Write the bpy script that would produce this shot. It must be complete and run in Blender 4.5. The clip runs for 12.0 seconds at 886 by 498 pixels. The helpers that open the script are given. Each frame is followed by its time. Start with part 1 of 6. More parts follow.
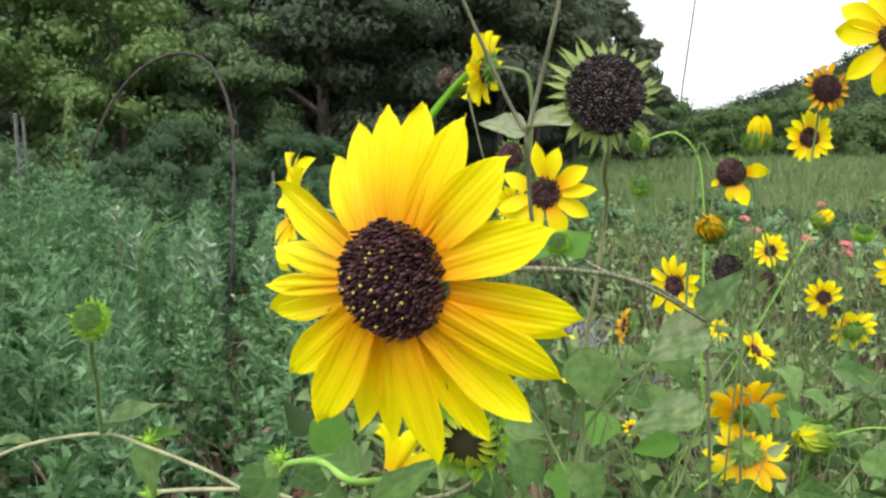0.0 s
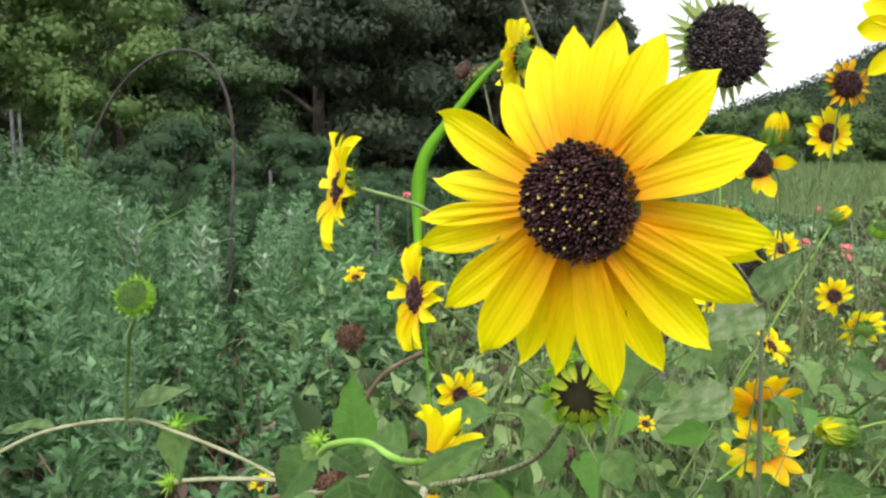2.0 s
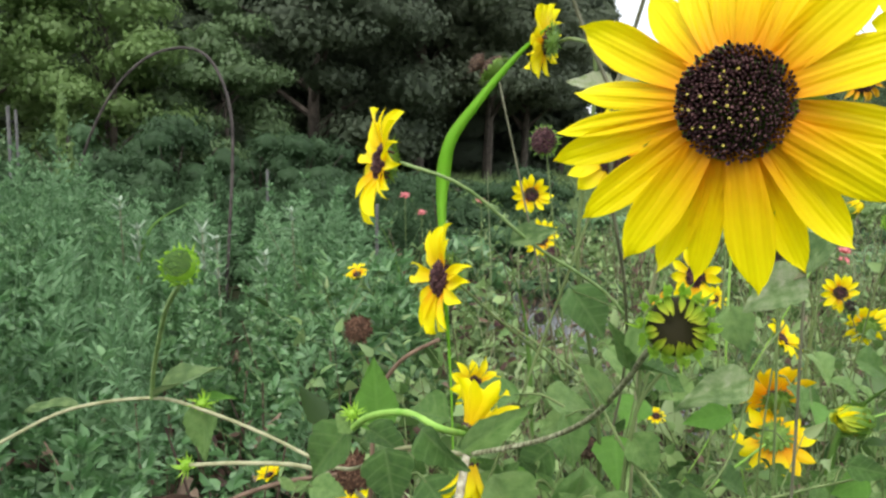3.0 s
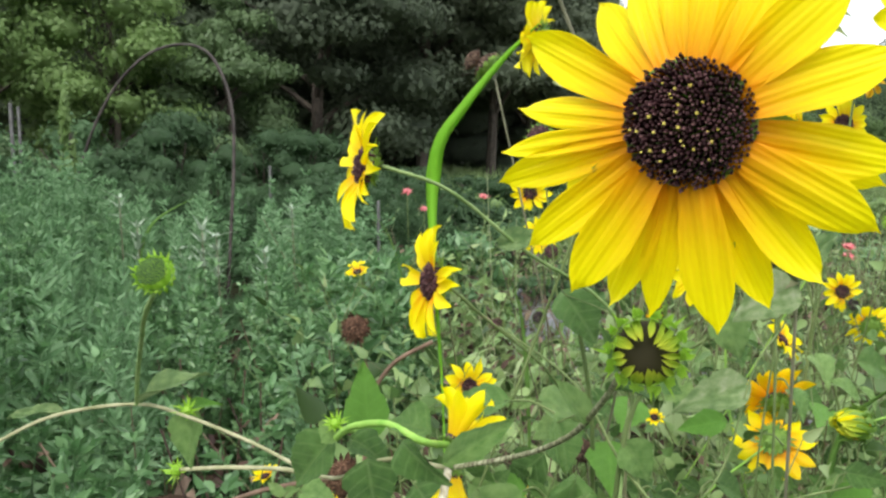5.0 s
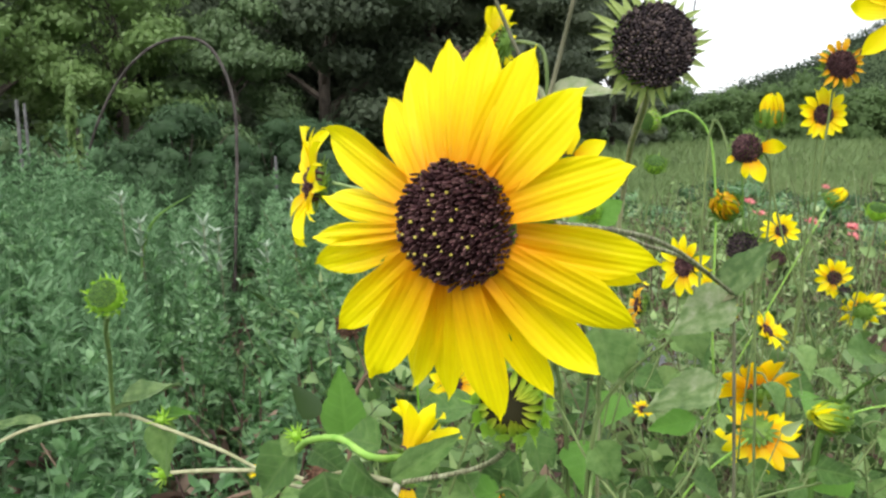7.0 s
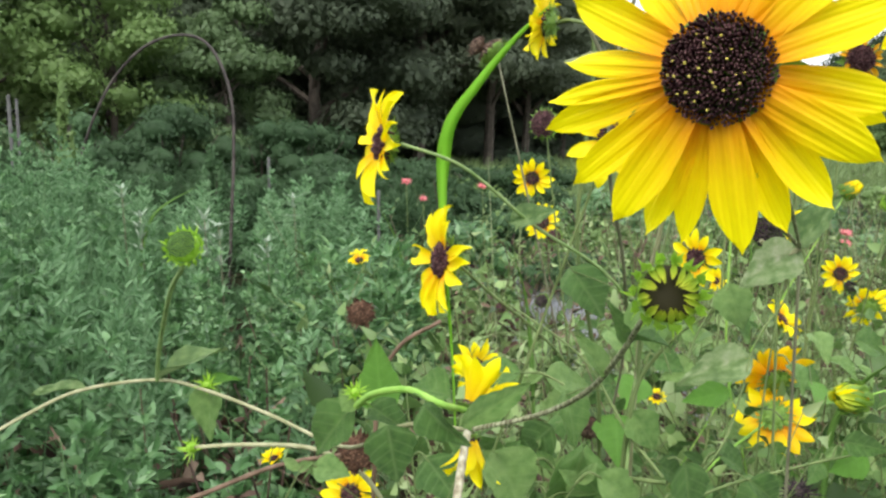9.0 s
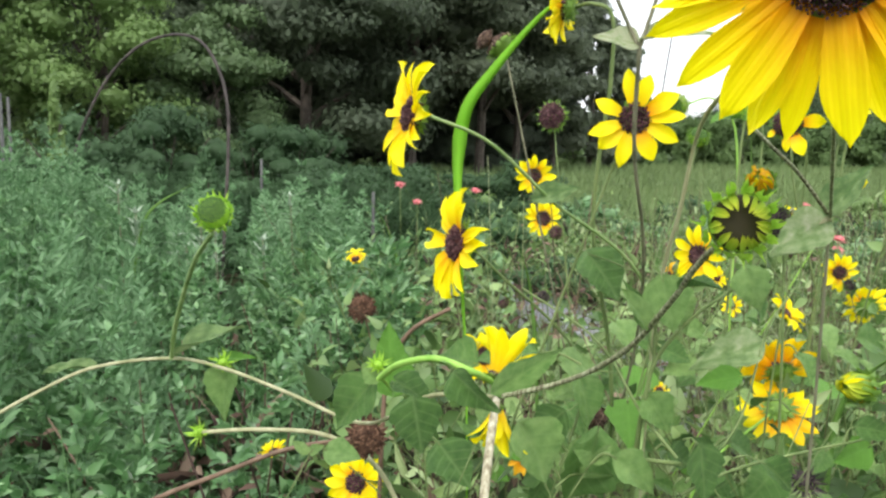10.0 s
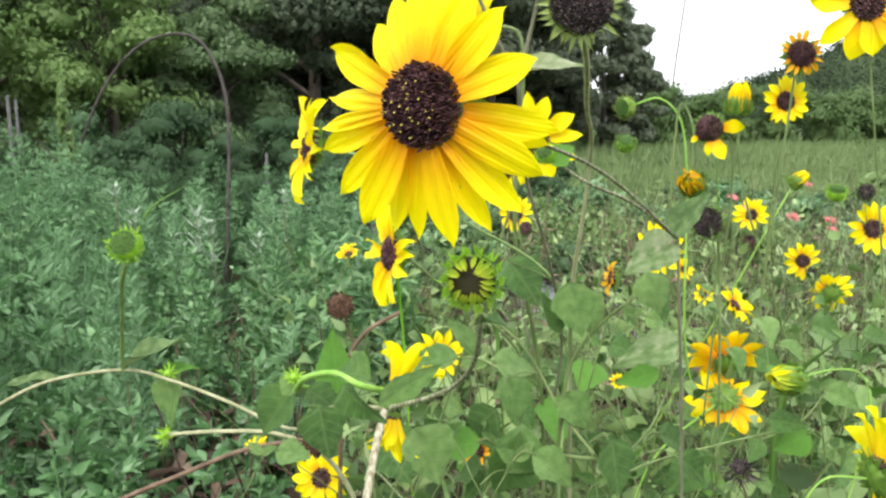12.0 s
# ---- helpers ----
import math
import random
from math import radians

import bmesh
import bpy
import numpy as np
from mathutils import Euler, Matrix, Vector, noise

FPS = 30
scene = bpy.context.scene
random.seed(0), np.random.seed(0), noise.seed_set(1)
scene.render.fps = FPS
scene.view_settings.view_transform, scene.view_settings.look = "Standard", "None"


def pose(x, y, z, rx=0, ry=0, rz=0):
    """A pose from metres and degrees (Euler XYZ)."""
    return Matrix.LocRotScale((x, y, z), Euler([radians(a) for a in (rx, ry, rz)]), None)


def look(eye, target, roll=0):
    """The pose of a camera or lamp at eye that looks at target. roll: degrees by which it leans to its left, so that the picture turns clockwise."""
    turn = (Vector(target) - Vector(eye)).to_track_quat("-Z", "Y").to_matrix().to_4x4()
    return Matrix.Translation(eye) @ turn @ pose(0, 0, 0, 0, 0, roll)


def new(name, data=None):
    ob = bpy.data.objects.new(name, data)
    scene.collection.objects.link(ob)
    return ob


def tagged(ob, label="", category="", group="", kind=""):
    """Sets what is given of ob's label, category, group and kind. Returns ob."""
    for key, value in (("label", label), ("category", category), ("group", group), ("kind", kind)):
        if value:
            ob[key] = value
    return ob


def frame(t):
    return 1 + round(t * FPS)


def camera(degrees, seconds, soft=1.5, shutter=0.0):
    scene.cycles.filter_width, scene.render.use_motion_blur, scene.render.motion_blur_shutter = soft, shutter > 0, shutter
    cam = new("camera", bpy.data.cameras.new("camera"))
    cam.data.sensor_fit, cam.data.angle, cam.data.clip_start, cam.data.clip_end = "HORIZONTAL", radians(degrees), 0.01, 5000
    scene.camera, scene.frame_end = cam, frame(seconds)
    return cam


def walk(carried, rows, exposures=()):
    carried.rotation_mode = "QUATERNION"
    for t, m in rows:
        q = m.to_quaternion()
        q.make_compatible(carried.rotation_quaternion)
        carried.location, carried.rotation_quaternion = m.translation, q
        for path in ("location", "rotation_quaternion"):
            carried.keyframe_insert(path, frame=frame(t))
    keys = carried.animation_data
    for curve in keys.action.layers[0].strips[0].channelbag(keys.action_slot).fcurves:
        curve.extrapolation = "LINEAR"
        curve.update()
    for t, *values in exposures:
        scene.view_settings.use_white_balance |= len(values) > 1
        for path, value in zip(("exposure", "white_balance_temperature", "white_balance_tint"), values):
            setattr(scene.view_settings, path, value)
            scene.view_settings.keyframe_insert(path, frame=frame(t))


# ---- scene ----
cam = camera(58.0, 12.0, soft=2.5)
PATH = [
    (0.0, pose(0.0030, 0.0161, 1.1505, 82.46, 0.73, 0.33)),
    (0.5, pose(0.0077, 0.0221, 1.1510, 82.41, 0.69, 0.42)),
    (1.0, pose(0.0034, 0.0259, 1.1496, 82.31, 0.68, 0.41)),
    (1.5, pose(-0.0107, 0.0293, 1.1438, 82.32, 0.64, 0.25)),
    (2.0, pose(-0.0343, 0.0160, 1.1350, 82.67, 0.09, -0.12)),
    (2.5, pose(-0.0475, 0.0232, 1.1262, 82.80, -0.32, -0.28)),
    (3.0, pose(-0.0679, 0.0076, 1.1144, 82.95, -0.59, -0.58)),
    (5.0, pose(-0.0527, 0.0242, 1.1201, 82.60, -0.41, -0.26)),
    (5.5, pose(-0.0396, 0.0368, 1.1283, 82.27, -0.20, -0.03)),
    (6.0, pose(-0.0302, 0.0394, 1.1372, 81.90, 0.10, 0.06)),
    (6.5, pose(-0.0206, 0.0378, 1.1420, 81.60, 0.57, 0.22)),
    (7.0, pose(-0.0088, 0.0230, 1.1418, 81.44, 1.00, 0.43)),
    (9.0, pose(-0.0667, -0.0002, 1.1103, 81.99, -0.16, -0.49)),
    (9.5, pose(-0.0925, -0.0025, 1.0974, 82.30, -0.76, -1.06)),
    (10.0, pose(-0.0946, -0.0061, 1.0841, 82.54, -0.97, -1.19)),
    (10.5, pose(-0.0858, -0.0177, 1.0794, 82.65, -1.18, -1.11)),
    (11.0, pose(-0.0590, -0.0351, 1.0855, 82.41, -0.89, -0.85)),
    (11.5, pose(-0.0271, -0.0439, 1.1027, 81.89, -0.06, -0.48)),
    (12.0, pose(-0.0033, -0.0496, 1.1181, 81.46, 0.73, -0.25)),
]
walk(cam, PATH, exposures=((0.0, 0.58), (3.0, 0.58), (5.0, 0.66), (7.0, 0.65), (9.5, 0.78), (11.0, 0.93), (12.0, 0.94)))

# ---- world, sun ----
SUN_ELEV, SUN_ROT = radians(50), radians(194)
world = bpy.data.worlds.new("overcast_sky")
scene.world = world
world.use_nodes = True
wn, wl = world.node_tree.nodes, world.node_tree.links
wn.clear()
sky = wn.new("ShaderNodeTexSky")
sky.sky_type = "NISHITA"
sky.sun_disc = False
sky.sun_elevation, sky.sun_rotation = SUN_ELEV, SUN_ROT
sky.dust_density, sky.air_density = 3.0, 1.0
cloud_n = wn.new("ShaderNodeTexNoise")
cloud_n.inputs["Scale"].default_value, cloud_n.inputs["Detail"].default_value = 2.2, 5.0
cloud_r = wn.new("ShaderNodeValToRGB")
cloud_r.color_ramp.elements[0].position, cloud_r.color_ramp.elements[0].color = 0.30, (0.62, 0.62, 0.62, 1)
cloud_r.color_ramp.elements[1].position, cloud_r.color_ramp.elements[1].color = 0.60, (0.93, 0.93, 0.93, 1)
cloud_c = wn.new("ShaderNodeMixRGB")
cloud_c.inputs["Color2"].default_value = (11.0, 11.3, 11.6, 1)
bg = wn.new("ShaderNodeBackground")
bg.inputs["Strength"].default_value = 0.106
wo = wn.new("ShaderNodeOutputWorld")
wl.new(cloud_n.outputs["Fac"], cloud_r.inputs["Fac"])
wl.new(cloud_r.outputs["Color"], cloud_c.inputs["Fac"])
wl.new(sky.outputs["Color"], cloud_c.inputs["Color1"])
wl.new(cloud_c.outputs["Color"], bg.inputs["Color"])
wl.new(bg.outputs["Background"], wo.inputs["Surface"])
sun_data = bpy.data.lights.new("sun", "SUN")
sun_data.energy, sun_data.angle, sun_data.color = 1.35, radians(20), (1.0, 0.97, 0.92)
sun = new("sun", sun_data)
# high behind the camera, a little to the left
sun.matrix_world = look((-7, -28, 34.4), (0, 0, 0))


# ---- materials ----
def mat(name, rough=0.6, spec=0.3):
    m = bpy.data.materials.new(name)
    m.use_nodes = True
    b = m.node_tree.nodes["Principled BSDF"]
    b.inputs["Roughness"].default_value = rough
    b.inputs["Specular IOR Level"].default_value = spec
    return m, m.node_tree.nodes, m.node_tree.links, b


def ramp(nodes, stops):
    r = nodes.new("ShaderNodeValToRGB")
    el = r.color_ramp.elements
    el[0].position, el[0].color = stops[0][0], (*stops[0][1], 1)
    el[1].position, el[1].color = stops[-1][0], (*stops[-1][1], 1)
    for p, c in stops[1:-1]:
        e = el.new(p)
        e.color = (*c, 1)
    return r


def noise_node(nodes, links, scale, detail=4.0, coords="Object", stretch=None):
    tc = nodes.new("ShaderNodeTexCoord")
    n = nodes.new("ShaderNodeTexNoise")
    n.inputs["Scale"].default_value, n.inputs["Detail"].default_value = scale, detail
    src = tc.outputs[coords]
    if stretch:
        mp = nodes.new("ShaderNodeMapping")
        mp.inputs["Scale"].default_value = stretch
        links.new(src, mp.inputs["Vector"])
        src = mp.outputs["Vector"]
    links.new(src, n.inputs["Vector"])
    return n


def bump(nodes, links, b, height, strength, dist=0.001):
    k = nodes.new("ShaderNodeBump")
    k.inputs["Strength"].default_value, k.inputs["Distance"].default_value = strength, dist
    links.new(height, k.inputs["Height"])
    links.new(k.outputs["Normal"], b.inputs["Normal"])


def translucent(m, colour, amount):
    """Lets part of the light through a thin leaf or petal."""
    n, l = m.node_tree.nodes, m.node_tree.links
    b, out = n["Principled BSDF"], n["Material Output"]
    tr, mx = n.new("ShaderNodeBsdfTranslucent"), n.new("ShaderNodeMixShader")
    mx.inputs["Fac"].default_value = amount
    l.new(colour, tr.inputs["Color"])
    l.new(b.outputs["BSDF"], mx.inputs[1])
    l.new(tr.outputs["BSDF"], mx.inputs[2])
    l.new(mx.outputs["Shader"], out.inputs["Surface"])


def foliage(name, stops, scale=30.0, trans=0.25, rough=0.48, island=True, spec=0.4, leafwise=0.62):
    """Leaf material: colour varies leaf by leaf and in soft patches."""
    m, n, l, b = mat(name, rough, spec)
    if island:
        rnd = n.new("ShaderNodeNewGeometry").outputs["Random Per Island"]
    else:
        rnd = n.new("ShaderNodeObjectInfo").outputs["Random"]
    nz = noise_node(n, l, scale)
    mx = n.new("ShaderNodeMath")
    mx.operation = "MULTIPLY_ADD"
    mx.inputs[1].default_value = leafwise
    l.new(rnd, mx.inputs[0])
    sub = n.new("ShaderNodeMath")
    sub.operation = "MULTIPLY"
    sub.inputs[1].default_value = 1 - leafwise
    l.new(nz.outputs["Fac"], sub.inputs[0])
    l.new(sub.outputs[0], mx.inputs[2])
    r = ramp(n, stops)
    l.new(mx.outputs[0], r.inputs["Fac"])
    l.new(r.outputs["Color"], b.inputs["Base Color"])
    translucent(m, r.outputs["Color"], trans)
    return m


def petal_mat(name, tip, mid, base):
    """Ray floret: deeper colour at the base, fine lengthwise veins."""
    m, n, l, b = mat(name, 0.5, 0.2)
    uv = n.new("ShaderNodeUVMap")
    sep = n.new("ShaderNodeSeparateXYZ")
    l.new(uv.outputs["UV"], sep.inputs[0])
    nz = noise_node(n, l, 9.0, 3.0, stretch=(1.0, 5.0, 1.0))
    add = n.new("ShaderNodeMath")
    add.operation = "MULTIPLY_ADD"
    add.inputs[1].default_value = 0.22
    l.new(nz.outputs["Fac"], add.inputs[0])
    l.new(sep.outputs["X"], add.inputs[2])
    r = ramp(n, [(0.18, base), (0.58, mid), (0.95, tip)])
    l.new(add.outputs[0], r.inputs["Fac"])
    wv = n.new("ShaderNodeTexWave")
    wv.bands_direction = "Y"
    wv.inputs["Scale"].default_value, wv.inputs["Distortion"].default_value = 2.6, 1.2
    l.new(uv.outputs["UV"], wv.inputs["Vector"])
    mix = n.new("ShaderNodeMixRGB")
    mix.blend_type = "MULTIPLY"
    vr = ramp(n, [(0.0, (0.93, 0.86, 0.7)), (0.5, (1, 1, 1))])
    l.new(wv.outputs["Fac"], vr.inputs["Fac"])
    mix.inputs["Fac"].default_value = 0.32
    l.new(r.outputs["Color"], mix.inputs["Color1"])
    l.new(vr.outputs["Color"], mix.inputs["Color2"])
    l.new(mix.outputs["Color"], b.inputs["Base Color"])
    bump(n, l, b, wv.outputs["Fac"], 0.22, 0.0006)
    translucent(m, mix.outputs["Color"], 0.3)
    return m


def stem_mat(name, stops, scale=60.0):
    m, n, l, b = mat(name, 0.6, 0.25)
    nz = noise_node(n, l, scale, 5.0, stretch=(1, 1, 0.35))
    r = ramp(n, stops)
    l.new(nz.outputs["Fac"], r.inputs["Fac"])
    l.new(r.outputs["Color"], b.inputs["Base Color"])
    fine = noise_node(n, l, 900.0, 2.0)
    bump(n, l, b, fine.outputs["Fac"], 0.6, 0.0008)
    return m


def leaf_mat(name, stops, vein, mottle=0.55):
    """Broad sunflower leaf with paler veins, blotches and a rough skin."""
    m, n, l, b = mat(name, 0.44, 0.42)
    uv = n.new("ShaderNodeUVMap")
    sep = n.new("ShaderNodeSeparateXYZ")
    l.new(uv.outputs["UV"], sep.inputs[0])
    ab = n.new("ShaderNodeMath")
    ab.operation = "ABSOLUTE"
    l.new(sep.outputs["Y"], ab.inputs[0])
    # side veins run forward from the midrib
    d = n.new("ShaderNodeMath")
    d.operation = "MULTIPLY_ADD"
    d.inputs[1].default_value = -0.55
    l.new(ab.outputs[0], d.inputs[0])
    l.new(sep.outputs["X"], d.inputs[2])
    fr = n.new("ShaderNodeMath")
    fr.operation = "PINGPONG"
    fr.inputs[1].default_value = 0.09
    l.new(d.outputs[0], fr.inputs[0])
    side = ramp(n, [(0.0, (0.7, 0.7, 0.7)), (0.026, (0, 0, 0))])
    l.new(fr.outputs[0], side.inputs["Fac"])
    mid = ramp(n, [(0.0, (1, 1, 1)), (0.05, (0, 0, 0))])
    l.new(ab.outputs[0], mid.inputs["Fac"])
    mx = n.new("ShaderNodeMixRGB")
    mx.blend_type = "LIGHTEN"
    mx.inputs["Fac"].default_value = 1.0
    l.new(side.outputs["Color"], mx.inputs["Color1"])
    l.new(mid.outputs["Color"], mx.inputs["Color2"])
    rnd = n.new("ShaderNodeObjectInfo").outputs["Random"]
    nz = noise_node(n, l, 5.0, 5.0)
    ma = n.new("ShaderNodeMath")
    ma.operation = "MULTIPLY_ADD"
    ma.inputs[1].default_value = 0.5
    l.new(rnd, ma.inputs[0])
    sb = n.new("ShaderNodeMath")
    sb.operation = "MULTIPLY_ADD"
    sb.inputs[1].default_value, sb.inputs[2].default_value = mottle, 0.25 - 0.5 * mottle
    l.new(nz.outputs["Fac"], sb.inputs[0])
    l.new(sb.outputs[0], ma.inputs[2])
    r = ramp(n, stops)
    l.new(ma.outputs[0], r.inputs["Fac"])
    cm = n.new("ShaderNodeMixRGB")
    l.new(r.outputs["Color"], cm.inputs["Color1"])
    cm.inputs["Color2"].default_value = (*vein, 1)
    k = n.new("ShaderNodeMath")
    k.operation = "MULTIPLY"
    k.inputs[1].default_value = 0.3
    l.new(mx.outputs["Color"], k.inputs[0])
    l.new(k.outputs[0], cm.inputs["Fac"])
    l.new(cm.outputs["Color"], b.inputs["Base Color"])
    fine = noise_node(n, l, 40.0, 3.0)
    bump(n, l, b, fine.outputs["Fac"], 0.6, 0.01)
    translucent(m, cm.outputs["Color"], 0.22)
    return m


def plain_noise(name, stops, scale, rough=0.8, bump_s=0.5, bump_scale=None, dist=0.01):
    m, n, l, b = mat(name, rough, 0.2)
    nz = noise_node(n, l, scale, 6.0)
    r = ramp(n, stops)
    l.new(nz.outputs["Fac"], r.inputs["Fac"])
    l.new(r.outputs["Color"], b.inputs["Base Color"])
    fine = noise_node(n, l, bump_scale or scale * 6, 4.0)
    bump(n, l, b, fine.outputs["Fac"], bump_s, dist)
    return m


def island_mat(name, stops, rough=0.7, spec=0.2):
    m, n, l, b = mat(name, rough, spec)
    g = n.new("ShaderNodeNewGeometry")
    r = ramp(n, stops)
    l.new(g.outputs["Random Per Island"], r.inputs["Fac"])
    l.new(r.outputs["Color"], b.inputs["Base Color"])
    return m


M_PETAL = petal_mat("petal_yellow", (0.93, 0.83, 0.002), (0.92, 0.69, 0.002), (0.87, 0.35, 0.004))
M_PETAL_CLEAR = petal_mat("petal_clear", (0.93, 0.83, 0.003), (0.93, 0.76, 0.003), (0.90, 0.62, 0.006))
M_PETAL_DEEP = petal_mat("petal_deep", (0.93, 0.66, 0.003), (0.92, 0.53, 0.003), (0.85, 0.30, 0.004))
M_PETAL_ORANGE = petal_mat("petal_orange", (0.82, 0.50, 0.03), (0.80, 0.41, 0.014), (0.62, 0.21, 0.007))
M_PETAL_LIME = petal_mat("petal_lime", (0.58, 0.64, 0.06), (0.43, 0.56, 0.05), (0.27, 0.43, 0.04))
M_FLORET = island_mat("floret_purple", [(0.0, (0.030, 0.013, 0.015)), (0.6, (0.076, 0.032, 0.036)), (1.0, (0.17, 0.088, 0.088))], 0.55)
M_SEED = island_mat("seed_dark", [(0.0, (0.014, 0.010, 0.012)), (0.6, (0.045, 0.032, 0.035)), (1.0, (0.14, 0.105, 0.10))], 0.65)
M_BROWN = island_mat("dried_brown", [(0.0, (0.05, 0.028, 0.018)), (0.6, (0.13, 0.07, 0.045)), (1.0, (0.24, 0.14, 0.09))], 0.8)
M_OLIVE = island_mat("floret_olive", [(0.0, (0.022, 0.02, 0.009)), (1.0, (0.045, 0.038, 0.015))], 0.6)
M_POLLEN = island_mat("pollen", [(0.0, (0.36, 0.29, 0.05)), (1.0, (0.56, 0.48, 0.11))], 0.8)
M_BRACT = foliage("bract_green", [(0.1, (0.10, 0.22, 0.03)), (0.9, (0.26, 0.42, 0.07))], 60, 0.3)
M_BRACT_PALE = foliage("bract_pale", [(0.1, (0.17, 0.26, 0.05)), (0.9, (0.42, 0.50, 0.17))], 60, 0.3)
M_BUD = foliage("bud_green", [(0.1, (0.15, 0.35, 0.028)), (0.5, (0.33, 0.58, 0.055)), (0.9, (0.56, 0.77, 0.13))], 60, 0.3)
M_BUD_FACE = island_mat("bud_face", [(0.0, (0.032, 0.075, 0.014)), (1.0, (0.085, 0.17, 0.032))], 0.6)
M_STEM = stem_mat("stem_green", [(0.3, (0.085, 0.135, 0.04)), (0.7, (0.20, 0.26, 0.10))])
M_STEM_BRIGHT = stem_mat("stem_bright", [(0.3, (0.20, 0.42, 0.06)), (0.7, (0.34, 0.55, 0.12))])
M_STEM_TAN = stem_mat("stem_tan", [(0.3, (0.24, 0.25, 0.12)), (0.7, (0.46, 0.45, 0.28))])
M_STEM_GREY = stem_mat("stem_grey", [(0.3, (0.10, 0.105, 0.06)), (0.7, (0.26, 0.25, 0.165))])
M_STEM_PALE = stem_mat("stem_pale", [(0.35, (0.22, 0.19, 0.12)), (0.5, (0.38, 0.35, 0.24)), (0.65, (0.54, 0.51, 0.39))], 260.0)
M_STEM_ROUGH = stem_mat("stem_rough", [(0.38, (0.10, 0.085, 0.055)), (0.5, (0.20, 0.21, 0.11)), (0.62, (0.42, 0.43, 0.28))], 420.0)
M_STEM_RED = stem_mat("stem_red", [(0.3, (0.11, 0.07, 0.045)), (0.7, (0.25, 0.165, 0.115))])
M_LEAF = leaf_mat("sunflower_leaf", [(0.18, (0.042, 0.105, 0.022)), (0.5, (0.115, 0.235, 0.055)), (0.82, (0.29, 0.44, 0.145))], (0.29, 0.42, 0.16))
M_LEAF_BRIGHT = leaf_mat("leaf_bright", [(0.15, (0.10, 0.26, 0.03)), (0.9, (0.17, 0.38, 0.06))], (0.22, 0.45, 0.09))
M_LEAF_PALE = leaf_mat("leaf_pale", [(0.20, (0.11, 0.20, 0.065)), (0.42, (0.22, 0.33, 0.125)), (0.58, (0.34, 0.43, 0.215)), (0.74, (0.48, 0.52, 0.33))], (0.16, 0.28, 0.08), 1.2)
M_GRASS_BLADE = foliage("grass_blade", [(0.1, (0.24, 0.58, 0.04)), (0.9, (0.36, 0.72, 0.07))], 20, 0.45)
M_GRASS_DULL = foliage("grass_dull", [(0.1, (0.10, 0.22, 0.04)), (0.9, (0.17, 0.32, 0.07))], 20, 0.3)
M_WEED = foliage("weed_leaf", [(0.22, (0.050, 0.120, 0.040)), (0.5, (0.125, 0.265, 0.098)), (0.76, (0.29, 0.47, 0.22))], 2.2, 0.36, rough=0.36, spec=0.6, leafwise=0.45)
M_WEED_GREY = foliage("weed_grey", [(0.2, (0.090, 0.185, 0.082)), (0.5, (0.162, 0.300, 0.138)), (0.80, (0.31, 0.47, 0.265))], 1.6, 0.34, rough=0.5, spec=0.3, leafwise=0.32)
M_WEED_FAR = foliage("weed_far", [(0.15, (0.057, 0.121, 0.051)), (0.5, (0.086, 0.163, 0.071)), (0.85, (0.129, 0.218, 0.103))], 0.8, 0.4, spec=0.2, leafwise=0.2)
# bank weeds with the shade under the trees put into their colour
M_BANK_SHADED = foliage("bank_shaded", [(0.15, (0.040, 0.082, 0.036)), (0.5, (0.060, 0.112, 0.050)), (0.85, (0.088, 0.15, 0.072))], 0.8, 0.4, spec=0.15, leafwise=0.2)
M_UNDER = foliage("undergrowth_leaf", [(0.2, (0.040, 0.080, 0.020)), (0.5, (0.135, 0.24, 0.068)), (0.80, (0.34, 0.47, 0.18))], 4.0, 0.28)
M_UNDER_PALE = foliage("undergrowth_pale", [(0.15, (0.10, 0.175, 0.055)), (0.5, (0.20, 0.30, 0.11)), (0.82, (0.40, 0.49, 0.24))], 4.0, 0.25)
M_STALK = island_mat("stalk_mix", [(0.0, (0.085, 0.06, 0.038)), (0.3, (0.17, 0.21, 0.08)), (0.7, (0.23, 0.31, 0.12)), (1.0, (0.38, 0.42, 0.24))], 0.55)
M_DRY = island_mat("dry_litter", [(0.0, (0.055, 0.035, 0.03)), (0.6, (0.13, 0.085, 0.062)), (1.0, (0.28, 0.20, 0.145))], 0.85)
M_FIELD = foliage("field_grass", [(0.2, (0.125, 0.185, 0.075)), (0.55, (0.20, 0.285, 0.115)), (0.85, (0.29, 0.36, 0.165))], 0.25, 0.2, spec=0.15, leafwise=0.2)
M_REED = foliage("reed_green", [(0.2, (0.085, 0.145, 0.050)), (0.5, (0.125, 0.20, 0.070)), (0.8, (0.18, 0.27, 0.10))], 0.4, 0.4, spec=0.2, leafwise=0.15)
M_TREE_DARK = foliage("tree_dark", [(0.2, (0.062, 0.084, 0.050)), (0.5, (0.086, 0.114, 0.069)), (0.8, (0.116, 0.150, 0.091))], 0.5, 0.45, spec=0.2, leafwise=0.12)
M_TREE_DUSK = foliage("tree_dusk", [(0.2, (0.098, 0.125, 0.078)), (0.5, (0.135, 0.168, 0.106)), (0.8, (0.178, 0.215, 0.138))], 0.5, 0.45, spec=0.2, leafwise=0.12)
# leaves inside the belt, shade painted into their tone
M_TREE_DEEP_SHADE = foliage("tree_deep_shade", [(0.2, (0.060, 0.078, 0.054)), (0.5, (0.085, 0.108, 0.075)), (0.8, (0.115, 0.142, 0.098))], 0.5, 0.45, spec=0.1, leafwise=0.12)
